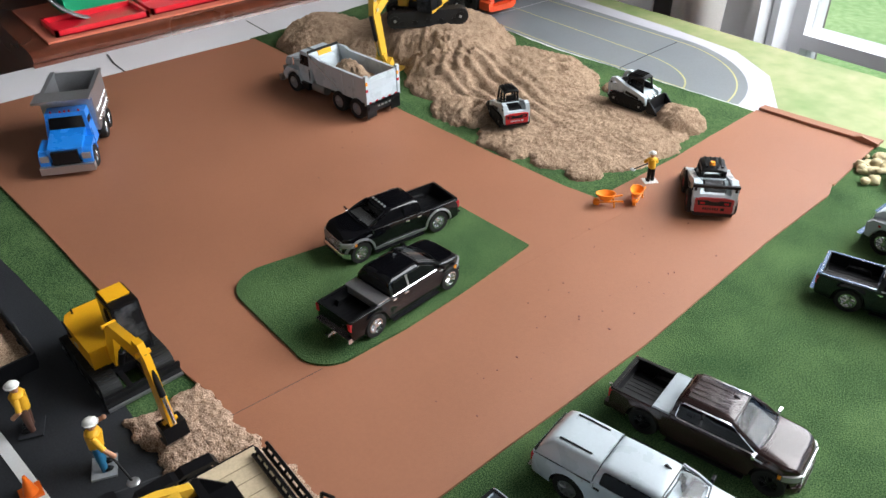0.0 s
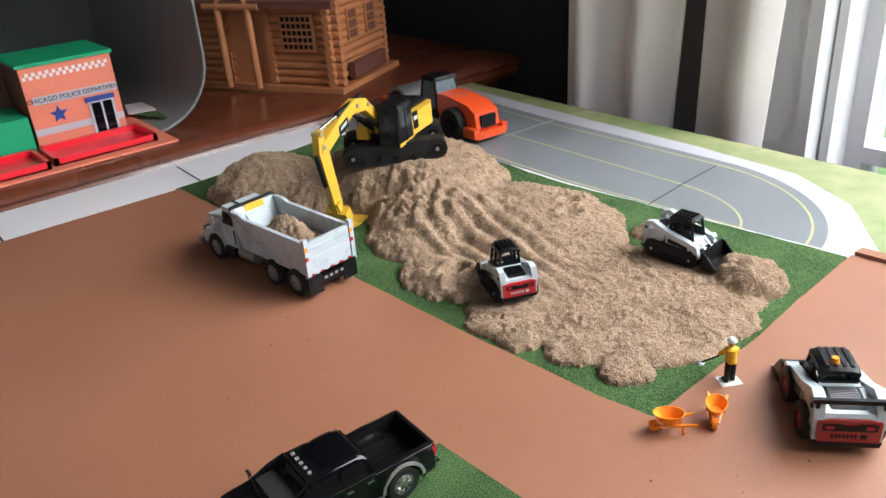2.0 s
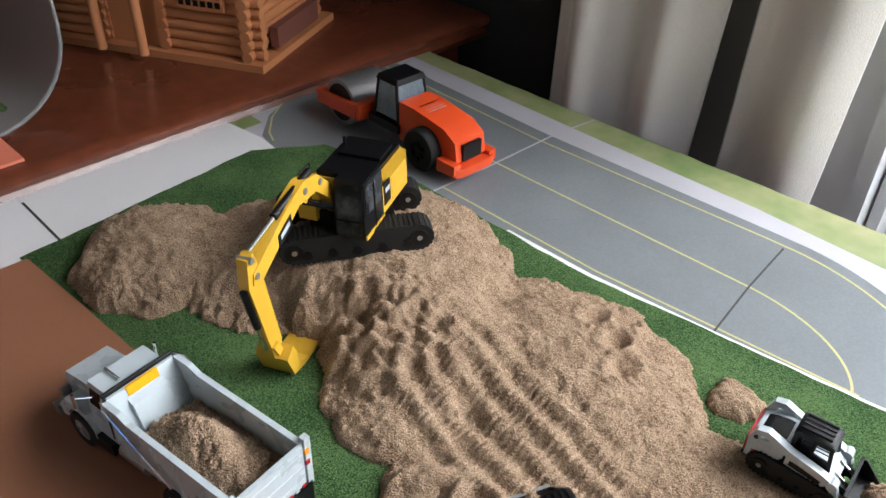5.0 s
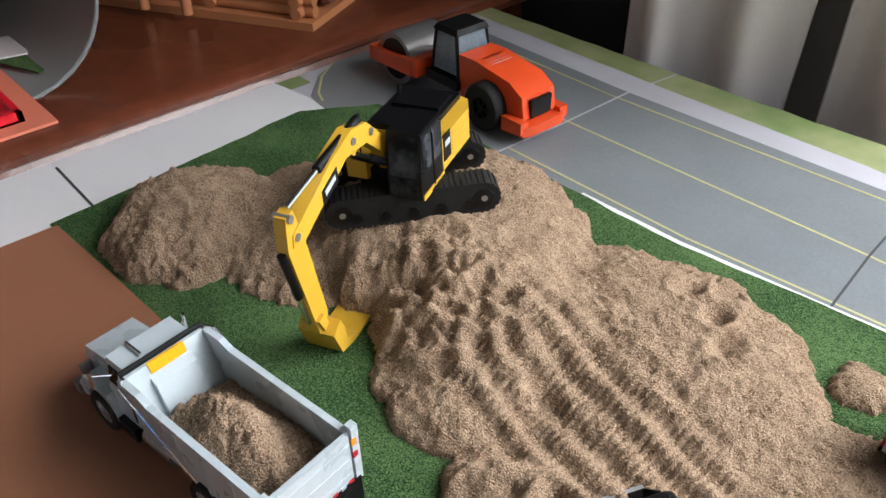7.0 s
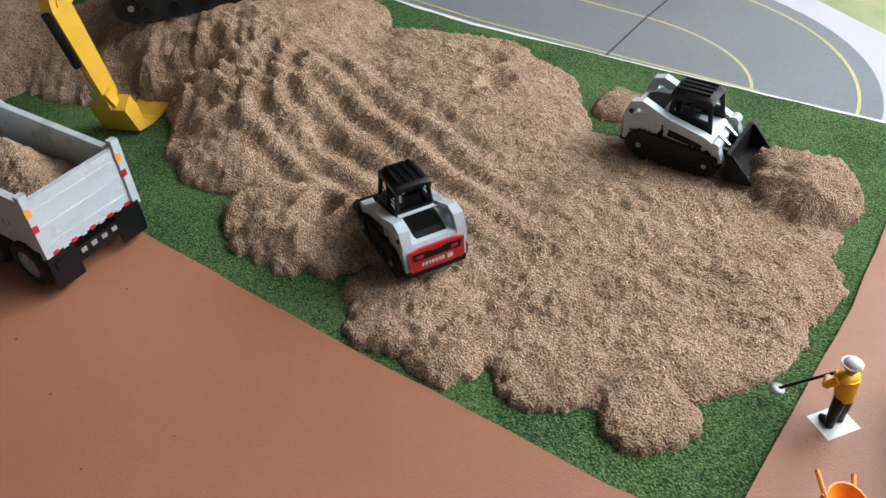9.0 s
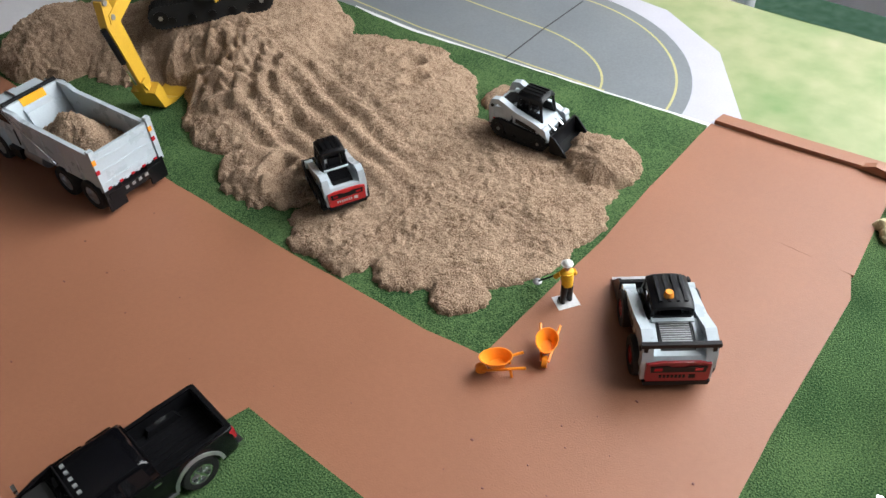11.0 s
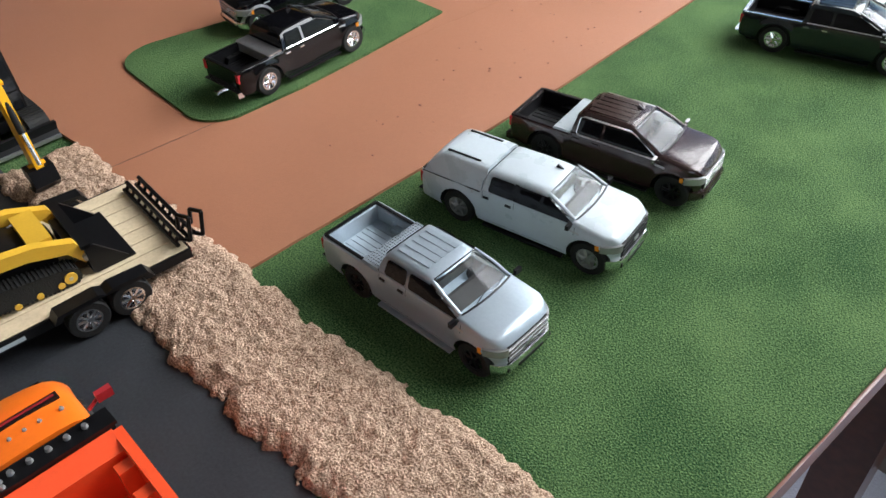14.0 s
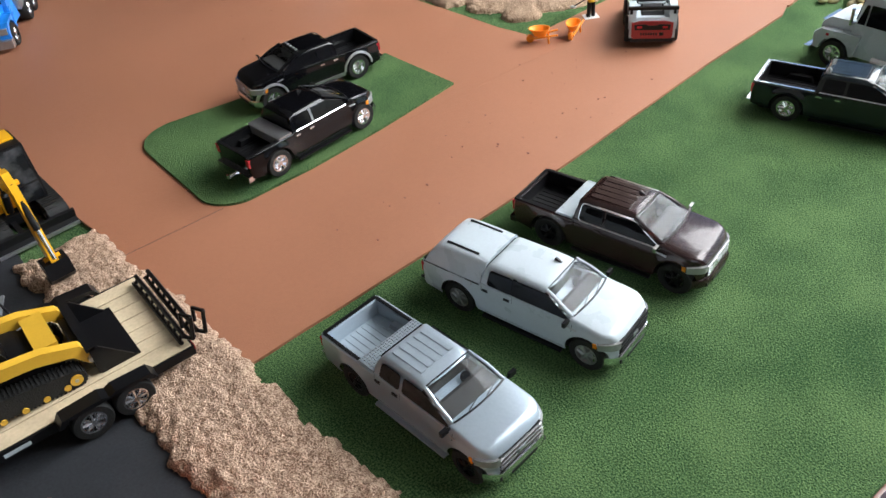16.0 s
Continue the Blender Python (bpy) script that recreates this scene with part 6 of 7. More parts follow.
def yellow_loader():
    t = thing("toy_loader", pose(-0.1965, 0.0885, 0.0131, 0, 0, 90) @ Matrix.Scale(0.86, 4), "yellow toy track loader with black cab on a plank trailer", "toy loader", "toy loaders")
    for s in (-1, 1):
        tr = track(t, -22, 21, 4.2, min(s * 12, s * 19.5), max(s * 12, s * 19.5), "rubber", 1.7, 5.2, 9.5, rollers=5, rollcol="catyel")
        part("track_frame", prism([(-20, 3), (20, 3), (14, 7), (-14, 9)], s * 15.7 - 3.4, s * 15.7 + 4.2 * (s > 0) + 0.3, 0.4), "catyel", t)
        arm = [(-32, 12), (-34, 22), (-30, 27), (-20, 27), (14, 22.5), (28, 17), (33, 8), (29, 6), (24, 13), (10, 17.5), (-14, 20), (-24, 14), (-26, 4), (-33, 4)]
        part("lift_arm", prism(arm, min(s * 12.6, s * 16.9), max(s * 12.6, s * 16.9), 0.9), "catyel", t, smooth=True)
        part("side_plate", prism([(-36, 6), (-24, 3), (-19, 9), (-20, 17), (-30, 20), (-36, 15)], min(s * 16.8, s * 18), max(s * 16.8, s * 18), 0.3), "catyel", t)
        part("logo_panel", prism([(-34, 10), (-23, 8), (-20.5, 12), (-22, 15), (-34, 14)], min(s * 18, s * 18.2), max(s * 18, s * 18.2)), "blackp", t)
        part("logo_mark", box(-31, -25, s * 18.25 - 0.1, s * 18.25 + 0.1, 10.6, 12.8), "white", t)
        for x, z in ((-28, 23), (-9, 21.5), (30, 9), (-28, 7)):
            part("pivot_pin", rod((x, s * 16.8, z), (x, s * 18.6, z), 1.5, 12), "steel", t)
        ram(t, (-14, s * 11, 12), (18, s * 11, 19), 1.2, "lift_ram")
        part("cab_side", prism([(-20, 16), (4, 16), (3, 24), (-4, 40), (-18, 40)], s * 10.2 - 0.6, s * 10.2 + 0.6, 0.3), "blackp", t)
        part("bucket_side", prism([(31, 1), (46, 0.8), (34, 14), (31, 14)], s * 18.4 - 0.5, s * 18.4 + 0.5), "blackp", t)
    part("body", prism([(-36, 6), (20, 6), (22, 14), (8, 19), (-20, 22), (-36, 20)], -11.5, 11.5, 1.0), "blackp", t, smooth=True)
    part("engine_cover", box(-36, -20, -11, 11, 19, 26, 1.2), "blackp", t, smooth=True)
    part("roof", prism([(-20, 39.5), (-3, 39.5), (-2, 41), (-5, 42), (-20, 42)], -11.4, 11.4, 0.6), "blackp", t, smooth=True)
    part("cab_front", slab([(4.2, -10, 17), (4.2, 10, 17), (-3, 10, 39), (-3, -10, 39)], 0.3), "glass", t)
    part("cross_tube", box(13, 22, -12.0, 12.0, 17.0, 21.0, 1.5), "catyel", t, smooth=True)
    part("quick_coupler", box(26, 31, -11, 11, 4, 13, 0.6), "blackp", t)
    part("bucket", prism([(30, 1.2), (31.5, 0.2), (48, 0.2), (48, 1.2), (33, 1.6), (32.4, 14.6), (30, 14.6)], -19, 19, 0.2, seg=1), "blackp", t)
    part("bucket_lip", box(29, 33, -19, 19, 13.6, 15.2, 0.4), "blackp", t)
    return t


yellow_loader()


# ---------------------------------------------------------------- orange truck on the foam
def orange_truck():
    t = thing("toy_dump_truck", pose(-0.0935, 0.0735, 0.0012, 0, 0, 183) @ Matrix.Scale(0.86, 4), "bright orange toy dump truck with dark headboard on foam", "toy truck")
    part("chassis", box(-70, 40, -10, 10, 6, 12), "blackp", t)
    def dome_roof(s, x, z):
        a = abs(s)
        up = max(0.0, min(1.0, (z - 24) / 14))
        return x - 3.5 * a * a * (x > 20), s * (18.5 - 2.0 * up), z - up * (1.2 * a * a + 4.0 * max(0.0, (a - 0.7) / 0.3) ** 2.4)

    part("cab", sliced([(1, 12), (38, 12), (40, 16), (39.6, 27), (37, 35), (31, 40.5), (22, 43.6), (12, 45), (3, 45)], dome_roof), "orange", t, smooth=True)
    part("roof_slot", prism([(15.0, 44.0), (18.4, 43.6), (18.2, 44.6), (15.2, 45.0)], -12.5, 12.5, 0.3), "blackp", t)
    part("slot_bar", box(16.3, 17.1, -11.5, 11.5, 44.5, 45.1, 0.2), "dred", t)
    part("windscreen", slab([(40.0, -12, 22), (40.0, 12, 22), (38.0, 11, 33), (38.0, -11, 33)], 0.3), "glass", t)
    for y in (-11, -4.5, 0, 4.5, 11):
        part("roof_lamp", rod((10, y, 44.6), (10, y, 45.6), 0.8, 8, 0.5), "lens", t)
    part("headboard", prism([(0.5, 14), (2, 14), (0.5, 45.5), (-7, 46), (-7, 44.6), (-1, 44)], -20.5, 20.5, 0.4), "blackp", t)
    for i in range(6):
        part("rivet", rod((-2.5, -13 + 5.4 * i, 45.6), (-2.5, -13 + 5.4 * i, 46.9), 1.1, 10, 0.8), "steel", t, smooth=True)
    for i in range(5):
        part("rivet", rod((-5.6 + 2.4 * (i % 2), 12 + 2.6 * (i // 2), 45.6), (-5.6 + 2.4 * (i % 2), 12 + 2.6 * (i // 2), 46.9), 1.0, 10, 0.7), "steel", t, smooth=True)
    for s in (-1, 1):
        part("tub_side", prism([(-66, 16), (-7, 16), (-7, 43), (-66, 40)], s * 19.6 - 1.6, s * 19.6 + 1.6, 0.6), "red_or", t, smooth=True)
        for x in (-18, -30, -42):
            part("side_brace", box(x - 2, x + 2, s * 16 - 3, s * 16 + 3, 18, 40, 0.6), "red_or", t)
        mr = rod((12, s * 17.5, 36), (13, s * 22, 38), 0.7, 6)
        add_box(mr, 11.6, 13.8, s * 23.5 - 2.6, s * 23.5 + 2.6, 36.5, 40)
        part("mirror", mr, "dred", t)
        wheel(t, 32, s * 16.5, 9.5, 9.5, 7, s, "steel", 8, 0.6)
        for x in (-26, -48):
            wheel(t, x, s * 16.5, 9.5, 9.5, 10, s, "steel", 8, 0.6)
    part("tub_floor", box(-65, -7, -18.5, 18.5, 14, 18, 0.5), "red_or", t)
    part("tub_front", prism([(-7, 16), (-9.5, 16), (-14, 41), (-7, 44)], -18.4, 18.4, 0.6), "red_or", t)
    part("tailgate", box(-67, -65, -19, 19, 14, 40, 0.5), "red_or", t)
    return t


orange_truck()


# ---------------------------------------------------------------- white conventional truck by the stones
def conventional():
    t = thing("toy_truck", place(-0.060, 0.5125, -0.1305, 0.5125, 1, 0.0, 30, -40, 31), "white toy conventional truck with chrome bumper on turf", "toy truck")
    part("chassis", box(-70, 42, -8, 8, 6, 11, 0.5), "blackp", t)
    part("hood", prism([(14, 9), (40, 9), (43, 12), (42, 22), (38, 25.5), (14, 27)], -11, 11, 1.8), "white", t, smooth=True)
    part("cab", frustum(-2, 26, 14.6, 9, -0.5, 21, 13.0, 42, 2.0), "white", t, smooth=True)
    for s in (-1, 1):
        fp = [(20, 9)] + [(31 - 9 * math.cos(a), 7.8 + 9 * math.sin(a)) for a in [radians(5 + 170 * i / 8) for i in range(9)]] + [(43, 9), (43.5, 17), (40, 20), (18, 21)]
        part("fender", prism(fp, min(s * 10, s * 16), max(s * 10, s * 16), 1.2), "white", t, smooth=True)
        part("side_window", slab([(2, s * 14.1, 27), (17.5, s * 14.1, 27), (17.0, s * 13.3, 38), (2, s * 13.3, 38)][:: 1 if s < 0 else -1], 0.25), "glass", t)
        part("vent_pane", slab([(18.4, s * 14.1, 27), (22.6, s * 14.1, 27), (19.6, s * 13.35, 37.6), (18.0, s * 13.35, 37.6)][:: 1 if s < 0 else -1], 0.25), "glass", t)
        wheel(t, 31, s * 13.6, 7.8, 7.8, 5.5, s, "chrome", 8, 0.62)
        for x in (-40, -58):
            wheel(t, x, s * 13.6, 7.8, 7.8, 8.0, s, "chrome", 8, 0.62)
        part("fuel_tank", rod((-6, s * 12.5, 8), (10, s * 12.5, 8), 4.2, 18), "chrome", t, smooth=True)
        part("headlight", box(42, 44, s * 13 - 2, s * 13 + 2, 13, 17, 0.5), "lens", t)
        part("side_marker", box(35, 36.6, s * 16 - 0.3, s * 16 + 0.3, 17, 18.4), "redlens", t)
        mr = rod((22, s * 14.5, 28), (24, s * 18, 28), 0.4, 6)
        add_rod(mr, (24, s * 18, 27), (24, s * 18, 36), 0.9, 6)
        part("mirror", mr, "chrome", t)
    part("windscreen", slab([(24.2, -11.8, 28), (24.2, 11.8, 28), (22.4, 11, 39), (22.4, -11, 39)], 0.3), "wglass", t)
    part("grille", box(42, 44, -8.5, 8.5, 10, 22, 0.6), "chrome", t)
    part("front_bumper", box(44, 47, -17.5, 17.5, 3.5, 9.0, 0.8), "chrome", t, smooth=True)
    for y in (-8, -4, 0, 4, 8):
        part("roof_lamp", rod((17, y, 42), (17, y, 43.2), 0.9, 8, 0.6), "lens", t)
    part("air_horn", rod((6, 6, 43), (16, 6, 43), 0.7, 8, 1.2), "chrome", t)
    part("flatbed", box(-72, -11, -16, 16, 12, 15, 0.6), "blackp", t)
    return t


conventional()


# ---------------------------------------------------------------- stones
stones = thing("stone_pile", pose(-0.158, 0.612, 0.0), "heap of rounded tan pebbles on turf", "stones")
rnd = random.Random(11)
for i in range(120):
    lay = 0 if i < 74 else (1 if i < 108 else 2)
    r = 0.032 * (1 - 0.33 * lay) * math.sqrt(rnd.random())
    a = rnd.uniform(0, 2 * math.pi)
    rad = rnd.uniform(2.4, 4.4)
    bm = bmesh.new()
    bmesh.ops.create_icosphere(bm, subdivisions=2, radius=rad * MM)
    sd = rnd.uniform(0, 50)
    sx, sy, sz = rnd.uniform(0.85, 1.35), rnd.uniform(0.8, 1.1), rnd.uniform(0.6, 0.85)
    for v in bm.verts:
        n = noise.noise(Vector(v.co * 160) + Vector((sd, 0, 0)))
        v.co *= 1 + 0.5 * n
        v.co.x, v.co.y, v.co.z = v.co.x * sx, v.co.y * sy, v.co.z * sz
    st = part("stone", bm, "stone", stones, smooth=True)
    st.location = (r * 1.25 * math.cos(a), r * math.sin(a), (2.4 + 4.2 * lay) * MM)
    st.rotation_euler = (rnd.uniform(-0.3, 0.3), rnd.uniform(-0.3, 0.3), rnd.uniform(0, 6))


# ---------------------------------------------------------------- small figures, barrows, cone
def figure(name, m, label, trousers, base, lean=0.0, arm=((-3, 2, 18), (-6, 4, 14)), arm2=((3, 2, 18), (5, 6, 15)), tool=None, sc=1.0):
    """A moulded worker figure as one mesh."""
    bm = bmesh.new()
    idx = {}

    def paint(k, before):
        for f in list(bm.faces)[before:]:
            f.material_index = k

    def blob(c, r, k, s=(1, 1, 1)):
        n = len(bm.faces)
        bmesh.ops.create_icosphere(bm, subdivisions=2, radius=r * MM, matrix=Matrix.Translation(Vector(c) * MM) @ Matrix.Diagonal((*s, 1)))
        bm.faces.ensure_lookup_table()
        paint(k, n)

    def bar(a, b, r, k, r2=None):
        n = len(bm.faces)
        add_rod(bm, a, b, r, 10, r2)
        bm.faces.ensure_lookup_table()
        paint(k, n)

    n = len(bm.faces)
    add_box(bm, -5.5, 5.5, -4.5, 4.5, 0, 0.9)
    paint(3, n)
    for s in (-1, 1):
        bar((s * 2.0, 0.4 * s, 0.9), (s * 1.5, 0, 6.5), 1.3, 1, 1.5)
        bar((s * 1.5, 0, 6.2), (s * 1.1, 0, 12.6), 1.6, 1, 1.9)
        blob((s * 2.0, 1.2, 1.5), 1.5, 4, (0.9, 1.6, 0.7))
    bar((0, 0, 11.8), (0, lean, 19.0), 2.7, 0, 3.2)
    blob((0, lean, 19.0), 3.2, 0, (1.15, 0.85, 0.6))
    bar((0, lean, 19.5), (0, lean, 21.5), 1.1, 2)
    blob((0, lean + 0.2, 23.0), 2.0, 2, (0.95, 1, 1.15))
    blob((0, lean + 0.2, 24.2), 2.35, 5, (1, 1.1, 0.75))
    bar((0, lean + 0.4, 23.8), (0, lean + 0.4, 24.2), 2.9, 5)
    for s, (el, hd) in ((-1, arm), (1, arm2)):
        bar((s * 3.2, lean, 19.0), el, 1.15, 0)
        bar(el, hd, 0.95, 2)
        blob(hd, 1.05, 2)
    if tool:
        bar(tool[0], tool[1], 0.45, 4)
        blob(tool[1], 2.0, 6, (1.2, 1.2, 0.35))
    ob = part(name, bm, "vest", None, smooth=True, mats=(trousers, "skin", base, "blackp", "hat", "steel"))
    ob.matrix_world = m @ Matrix.Scale(sc, 4)
    return tagged(ob, label, "toy figure", "toy worker figures")


figure("worker_figure", pose(-0.266, 0.092, 0.0012, 0, 0, -20), "toy worker figure with yellow shirt and blue trousers on foam", "jean", "clear", 0.5, ((-7, 0, 17), (-6.5, 4, 19)), ((5, 3, 14), (7, 6, 12)), ((5, 4, 13), (15, 11, 5)), 1.2)
figure("worker_figure", pose(-0.311, 0.0735, 0.0012, 0, 0, 160), "toy worker figure with yellow shirt and brown trousers on foam", "btrou", "foam_black", 0.3, ((-6, 0, 15), (-5, 3, 12)), ((6, 0, 15), (5, 3, 12)), None, 1.18)
figure("worker_figure", pose(-0.2755, 0.4760, 0.0006, 0, 0, 60), "toy worker figure with shovel on a white base", "blackp", "pbase", 1.2, ((-5, 3, 16), (-1, 6, 14)), ((5, 3, 15), (3, 7, 13)), ((3, 7, 13.5), (-9, 14, 4)), 0.9)
figure("worker_figure", pose(-0.104, 0.0455, 0.0012, 0, 0, 30), "toy worker figure with white hat beside the orange truck", "btrou", "foam_black", 0.3, ((-6, 0, 15), (-5, 3, 12)), ((6, 0, 15), (5, 3, 12)), None, 1.05)


def barrow(m, label):
    t = thing("wheelbarrow", m, label, "wheelbarrow", "toy wheelbarrows")
    bm = bmesh.new()
    n = 16
    rings = []
    for k, z, sh in ((0.55, 4.2, 0), (1.0, 9.0, 0), (0.92, 9.0, 0), (0.48, 4.8, 0)):
        rings.append([bm.verts.new(Vector((6.6 * k * math.cos(a) * (1.15 if math.cos(a) > 0 else 0.9), 4.6 * k * math.sin(a), z)) * MM) for a in [i * 2 * math.pi / n for i in range(n)]])
    for A, B in zip(rings, rings[1:]):
        for i in range(n):
            bm.faces.new((A[i], A[(i + 1) % n], B[(i + 1) % n], B[i]))
    bm.faces.new(rings[0][::-1])
    bm.faces.new(rings[3])
    part("tray", bm, "barrow", t, smooth=True)
    part("wheel", bevel(rod((6.5, -1.0, 2.4), (6.5, 1.0, 2.4), 2.4, 16), 0.3), "barrow", t, smooth=True)
    for s in (-1, 1):
        part("handle", rod((6.5, s * 1.4, 2.6), (-10.5, s * 4.0, 5.6), 0.6, 8), "barrow", t)
        part("leg", rod((-4.5, s * 3.2, 5.0), (-5.0, s * 3.4, 0.1), 0.6, 8), "barrow", t)
    return t


barrow(pose(-0.2735, 0.4285, 0.0013, 0, 0, 225), "orange plastic toy wheelbarrow on foam")
barrow(pose(-0.2645, 0.4480, 0.0013, 0, 0, 300), "orange plastic toy wheelbarrow standing beside the loader")
cone = thing("traffic_cone", pose(-0.2725, 0.0625, 0.0013), "orange toy traffic cone on black foam", "cone")
part("cone_body", rod((0, 0, 0.8), (0, 0, 11), 3.2, 18, 0.7), "orange", cone, smooth=True)
part("cone_base", box(-4.5, 4.5, -4.5, 4.5, 0, 0.9, 0.3), "orange", cone)

# black tipper bed with sand at the foam's far side
bb = thing("toy_trailer", pose(-0.372, 0.070, 0.0012, 0, 0, 185), "black toy trailer with sand load on foam", "toy trailer")
part("bed", box(-30, 30, -15, 15, 7, 10, 0.5), "blackp", bb)
for s in (-1, 1):
    part("bed_side", box(-30, 30, s * 15 - 0.7, s * 15 + 0.7, 9, 17, 0.3), "blackp", bb)
    part("end_gate", box(s * 30 - 0.7, s * 30 + 0.7, -15, 15, 9, 17, 0.3), "blackp", bb)
    for x in (-8, 8):
        wheel(bb, x, s * 15.5, 6, 6, 4.5, s, "chrome", 6, 0.6)
sl = load_field("sand_load", -29, 29, -14, 14, 0.8, lambda x, y: 12 + 14 * math.exp(-((x / 18) ** 2 + (y / 10) ** 2)) + 2.0 * noise.noise(Vector((x * 0.2, y * 0.2, 3))) + noise.noise(Vector((x * 0.6, y * 0.6, 3))))
sl.matrix_world = bb.matrix_world @ pose(0, 0, -0.006)
tagged(sl, "heap of tan sand in the black trailer", "sand", kind="stuff")

# ---------------------------------------------------------------- wooden cabinet and what stands on it
cab_ = thing("wooden_cabinet", pose(0, 0, 0), "dark red-brown wooden cabinet with polished top beside the table", "cabinet")
part("cabinet_top", prism([(-1350, -12), (-800, -12), (-792, -8), (-789, -2), (-792, 3), (-787, 6), (-786, 10), (-789, 13), (-800, 14.5), (-1350, 14.5)], 205, 850, 0.6), "wood", cab_, smooth=True)
part("cabinet_body", box(-1330, -815, 225, 840, -740, -12.5, 3), "wood", cab_)
for y in (330, 530, 730):
    d = part("drawer", box(-816, -806, y - 92, y + 92, -230, -40, 3), "wood", cab_)
    part("knob", rod((-806, y, -130), (-790, y, -130), 11, 16), "steel", d)

# grey bin on its side
bin_ = bmesh.new()
ring = []
for cy, cz, a0 in ((0.430, 0.075, -90), (0.430, 0.130, 0), (0.300, 0.130, 90), (0.300, 0.075, 180)):
    for i in range(9):
        a = radians(a0 + 90 * i / 8)
        ring.append((cy + 0.061 * math.cos(a), cz + 0.060 * math.sin(a)))
rows = []
for x, k in ((-0.845, 1.0), (-0.848, 1.0), (-0.96, 0.985), (-1.14, 0.95), (-1.14, 0.05)):
    rows.append([bin_.verts.new((x, 0.365 + (y - 0.365) * k, 0.0152 + (z - 0.015) * (k if k > 0.5 else 0.5))) for y, z in ring])
for A, B in zip(rows, rows[1:]):
    for i in range(len(ring)):
        bin_.faces.new((A[i], A[(i + 1) % len(ring)], B[(i + 1) % len(ring)], B[i]))
grey = part("grey_bin", bin_, "greysheet", smooth=True)
md = grey.modifiers.new("thick", "SOLIDIFY")
md.thickness, md.offset = 0.002, 1
tagged(grey, "grey plastic bin lying on its side on the cabinet", "bin")
for (x, y, w, l, rz, ml, lb) in ((-0.90, 0.455, 55, 30, 20, "grass", "folded green card lying in the grey bin"), (-0.925, 0.448, 40, 26, -15, "whitepaper", "white card scrap lying in the grey bin")):
    pc = part("card_scrap", box(-w / 2, w / 2, -l / 2, l / 2, 0, 1.0), ml)
    pc.matrix_world = pose(x, y, 0.0195 + (0.0015 if ml == "whitepaper" else 0), 0, 0, rz)
    tagged(pc, lb, "card")

# toy station building with open red tray
st_ = thing("toy_building", pose(-0.872, 0.376, 0.0150), "salmon card toy station with green roof and red floor tray", "toy building")
part("card_base", box(-62, 70, -150, 60, 0, 2.0, 1.0), "salmon", st_)
fr = part("front_wall", box(-2, 2, -39, 39, 2, 75, 0.4), "salmon", st_)
part("side_wall", box(-70, -2, 35, 39, 2, 75, 0.4), "salmon", st_)
part("side_wall", box(-70, -2, -39, -35, 2, 75, 0.4), "shingle", st_)
part("roof", box(-72, 4, -41, 41, 75, 78, 0.8), "tgreen", st_)
for j in range(2):
    for i in range(13):
        y = -36 + 5.6 * i + 2.8 * j
        part("check_tile", box(2.0, 2.4, y - 1.4, y + 1.4, 64 + 3 * j, 67 + 3 * j), "whitepaper", fr)
part("sign_band", box(2.0, 2.5, -34, 38, 42, 49, 0.1), "kerb", fr)
part("sill_band", box(2.0, 2.4, -39, 39, 15, 21), "kerb", fr)
dr = part("door", box(2.0, 2.8, 10, 33, 4, 38), "kerb", fr)
part("door_leaf", box(2.8, 3.3, 12.5, 20.5, 5, 34), "glass", dr)
part("door_leaf", box(2.8, 3.3, 22.5, 30.5, 5, 34), "glass", dr)
part("door_sign", box(2.8, 3.4, 8, 34, 35.5, 40), "poster", dr)
star = bmesh.new()
add_prism(star, [((8 if i % 2 == 0 else 3.6) * math.cos(radians(90 + 36 * i)) - 16, (8 if i % 2 == 0 else 3.6) * math.sin(radians(90 + 36 * i)) + 31) for i in range(10)], 2.0, 2.5, "x")
part("star", star, "poster", fr)
tx = bpy.data.curves.new("lettering", "FONT")
tx.body, tx.size, tx.align_x, tx.align_y, tx.extrude = "CHICAGO POLICE DEPARTMENT", 0.0056, "CENTER", "CENTER", 0.00012
tx.materials.append(M["blackp"])
txo = new("lettering", tx)
txo.parent = st_
txo.matrix_basis = pose(0.0027, 0.002, 0.0455, 90, 0, 90)
# red tray parts
for k, (x0, x1, y0, y1) in enumerate(((8, 58, -42, 46), (10, 62, -140, -46))):
    tr_ = part("tray_floor", box(x0, x1, y0, y1, 2, 3.4), "tred", st_)
    for a in ((x0, x1, y0, y0 + 3.5), (x0, x1, y1 - 3.5, y1), (x0, x0 + 4, y0, y1), (x1 - 4, x1, y0, y1)):
        part("tray_rim", box(*a, 2, 8.5, 0.8), "tred", tr_, smooth=True)
wing = part("side_wing", box(-52, 4, -112, -42, 2, 34, 0.6), "tgreen", st_)
part("wing_back", box(-66, -54, -112, -42, 2, 60, 0.6), "shingle", st_)

# log cabin
cabin = thing("log_cabin", pose(-0.815, 0.621, 0.0148, 0, 0, 117), "orange-brown toy log cabin on the wooden cabinet", "toy cabin")
part("cabin_base", box(-2, 128, -2, 205, 0, 6, 1.0), "logs", cabin)
RL = 4.2
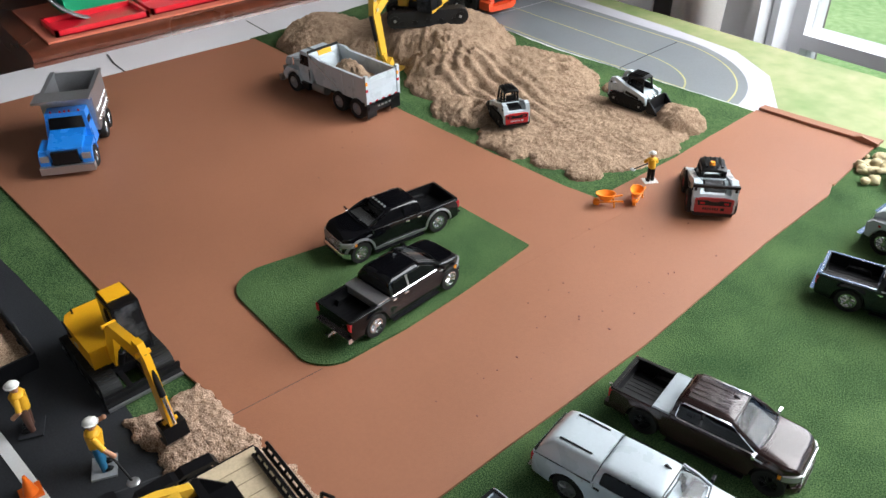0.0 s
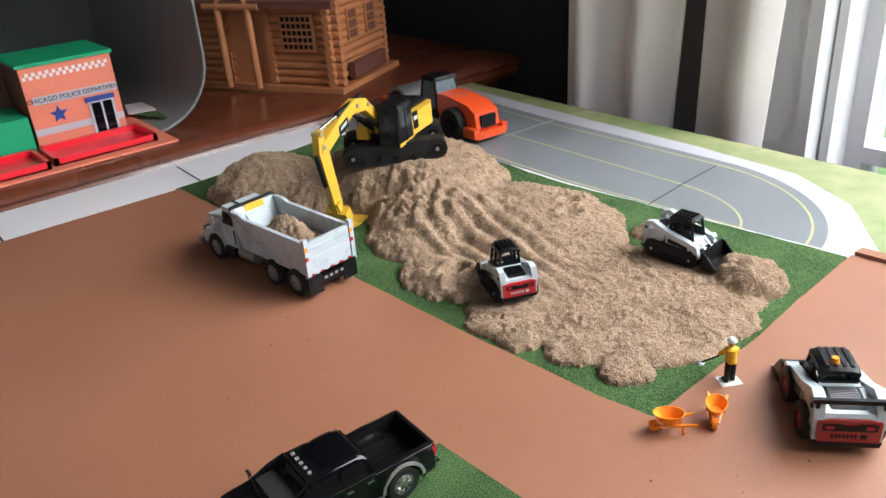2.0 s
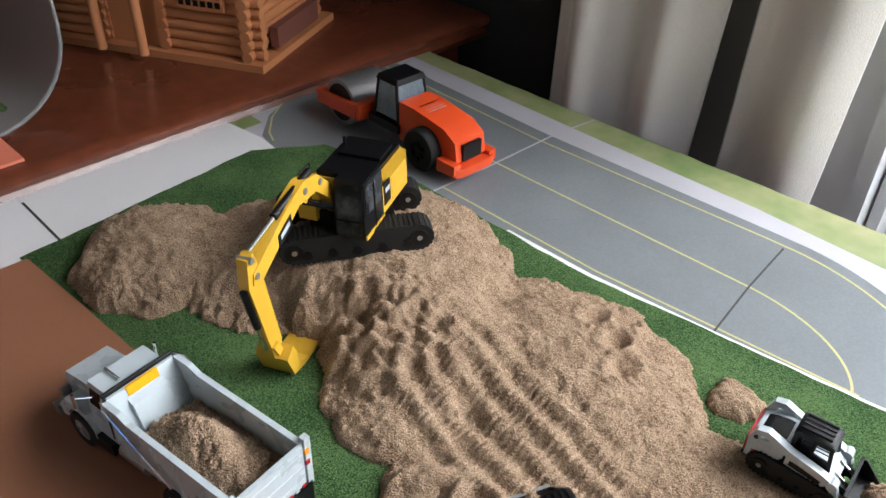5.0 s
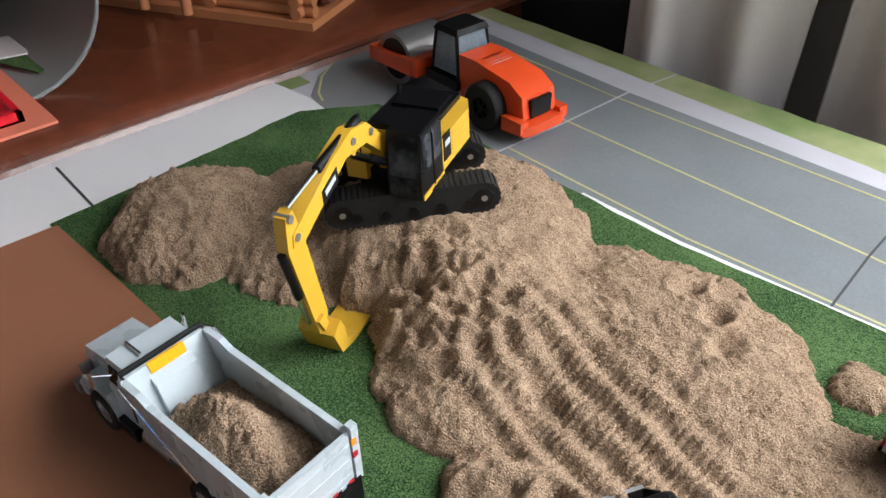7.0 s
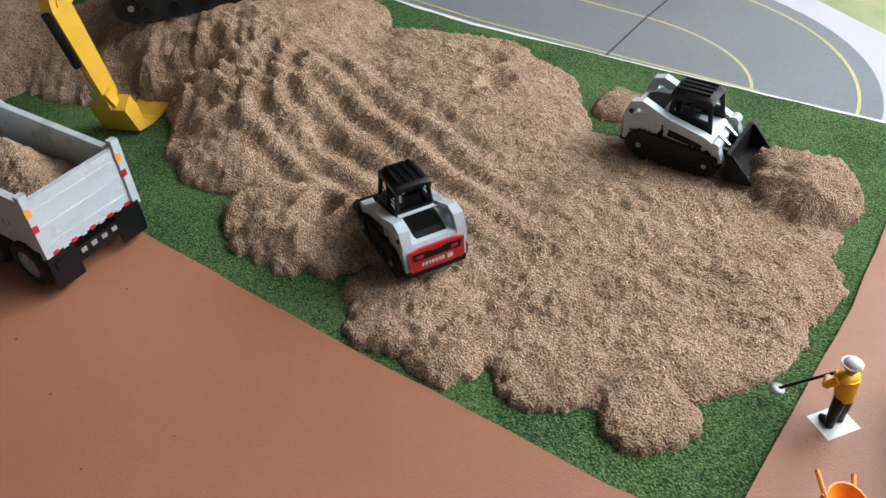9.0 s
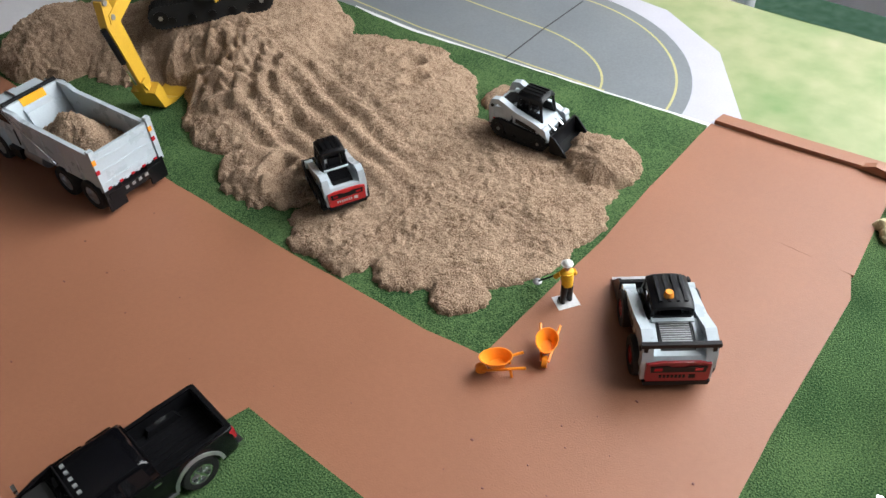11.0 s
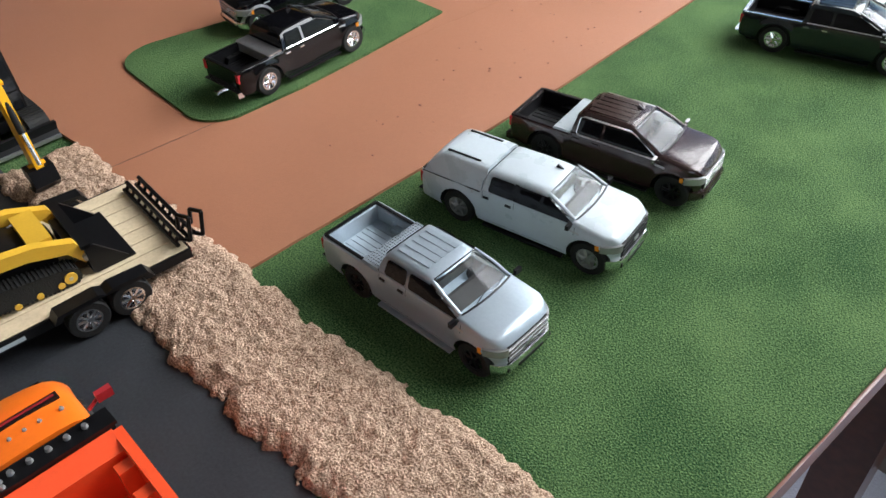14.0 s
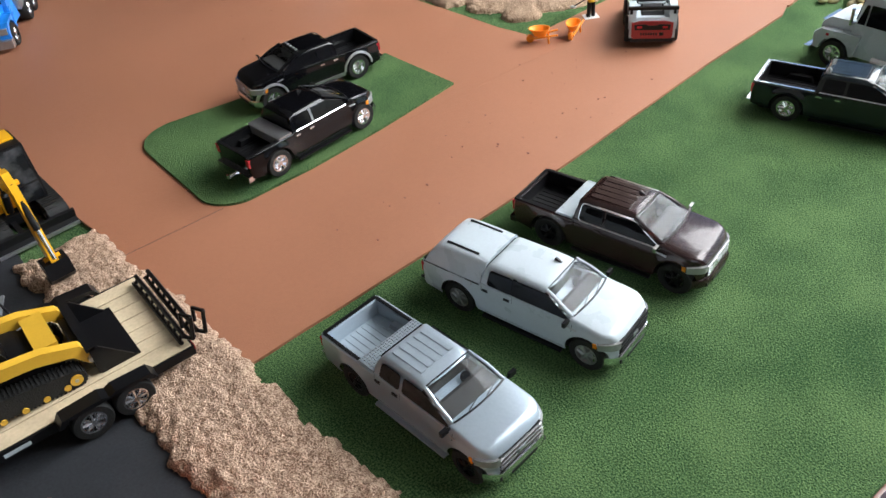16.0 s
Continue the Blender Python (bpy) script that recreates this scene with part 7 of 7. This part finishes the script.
for i in range(11):
    z = 6 + RL + i * RL * 1.92
    # front wall, broken by the door
    for a, b in ((8, 92), (136, 200)) if i < 10 else ((8, 200),):
        part("log", rod((10, a, z), (10, b, z), RL, 10), "logs", cabin, smooth=True)
    if i < 15:
        part("log", rod((8, 12, z + RL), (120, 12, z + RL), RL, 10), "logs", cabin, smooth=True)
    for x, y in ((4, 12), (10, 5), (120, 12)):
        part("log_end", rod((x - 4, y, z), (x + 4, y, z), RL * 1.05, 10) if x != 10 else rod((x, y - 4, z), (x, y + 4, z), RL * 1.05, 10), "logs", cabin, smooth=True)
    for y in (86, 142):
        part("log_end", rod((3, y, z), (13, y, z), RL * 1.1, 10), "logs", cabin, smooth=True)
dd = part("door", box(8, 12, 92, 136, 6, 84, 0.5), "logs", cabin)
win = part("window_grid", box(2, 6, 28, 68, 42, 80, 0.5), "logs", cabin)
for i in range(6):
    for j in range(5):
        part("window_hole", box(1.4, 2.2, 30.5 + 6.2 * i, 34.5 + 6.2 * i, 45 + 7 * j, 49.5 + 7 * j), "blackp", win)
for x in (45, 85):
    e = part("end_window", box(x - 10, x + 10, 5.5, 9, 48, 80, 0.5), "logs", cabin)
    for i in range(2):
        for j in range(3):
            part("window_hole", box(x - 8 + 8.5 * i, x - 1 + 8.5 * i, 5.0, 5.6, 50 + 10 * j, 58 + 10 * j), "shingle", e)
part("flower_box", box(28, 100, -1, 6, 10, 26, 1), "shingle", cabin)
part("back_wall", box(116, 122, 8, 200, 6, 95), "logs", cabin)
part("far_wall", box(8, 122, 194, 200, 6, 95), "logs", cabin)
rf = part("roof", prism([(-14, 88), (64, 138), (142, 88), (142, 93), (64, 144), (-14, 93)], -6, 210, 0.6), "shingle", cabin)
for i in range(12):
    u = i / 12
    part("shingle_row", prism([(-14 + 78 * u, 93.5 + 50.5 * u), (-14 + 78 * (u + 0.085), 93.6 + 50.5 * (u + 0.085)), (-14 + 78 * u, 95.2 + 50.5 * u)], -6, 210), "shingle", rf)
for y in (95, 133):
    part("porch_post", rod((-12, y, 6), (-12, y, 92), 4, 10), "logs", cabin, smooth=True)
part("porch_beam", rod((-12, 80, 90), (-12, 150, 90), 4, 10), "logs", cabin, smooth=True)
part("gable_brace", rod((-12, 95, 92), (-12, 114, 120), 3, 8), "logs", cabin)
part("gable_brace", rod((-12, 133, 92), (-12, 114, 120), 3, 8), "logs", cabin)

# small crumbs of foam and sand on the brown sheet
rnd = random.Random(21)
crumbs = bmesh.new()
for i in range(70):
    if i < 34:
        x, y = rnd.gauss(-0.205, 0.022), rnd.gauss(0.315, 0.05)
    elif i < 52:
        x, y = rnd.gauss(-0.40, 0.06), rnd.gauss(0.36, 0.03)
    else:
        x, y = rnd.gauss(-0.225, 0.02), rnd.gauss(0.42, 0.02)
    if not (-0.70 < x < -0.172 and 0.17 < y < 0.40 + (0.15 if x > -0.25 else 0)) or (-0.365 < x < -0.255 and 0.19 < y < 0.365):
        continue
    r = rnd.uniform(0.22, 0.6)
    bmesh.ops.create_icosphere(crumbs, subdivisions=1, radius=r * MM, matrix=Matrix.Translation((x, y, 0.0016)) @ Matrix.Diagonal((rnd.uniform(0.7, 1.8), 1, 0.6, 1)))
cr = part("crumbs", crumbs, "shingle")
tagged(cr, "small dark crumbs scattered on the brown foam", "crumbs", kind="stuff")

# Invented bench, added to lift the dark floor beside the table to blue-grey.
bench = thing("bench", pose(0.33, 0.25, -0.74), "added blue-grey cushioned bench filling the dark area beside the table", "bench")
part("cushion", box(-270, 270, -420, 420, 520, 600, 18, 4), "carpet", bench, smooth=True)
for x in (-230, 230):
    for y in (-380, 380):
        part("leg", box(x - 20, x + 20, y - 20, y + 20, 0, 519, 3), "wood", bench)
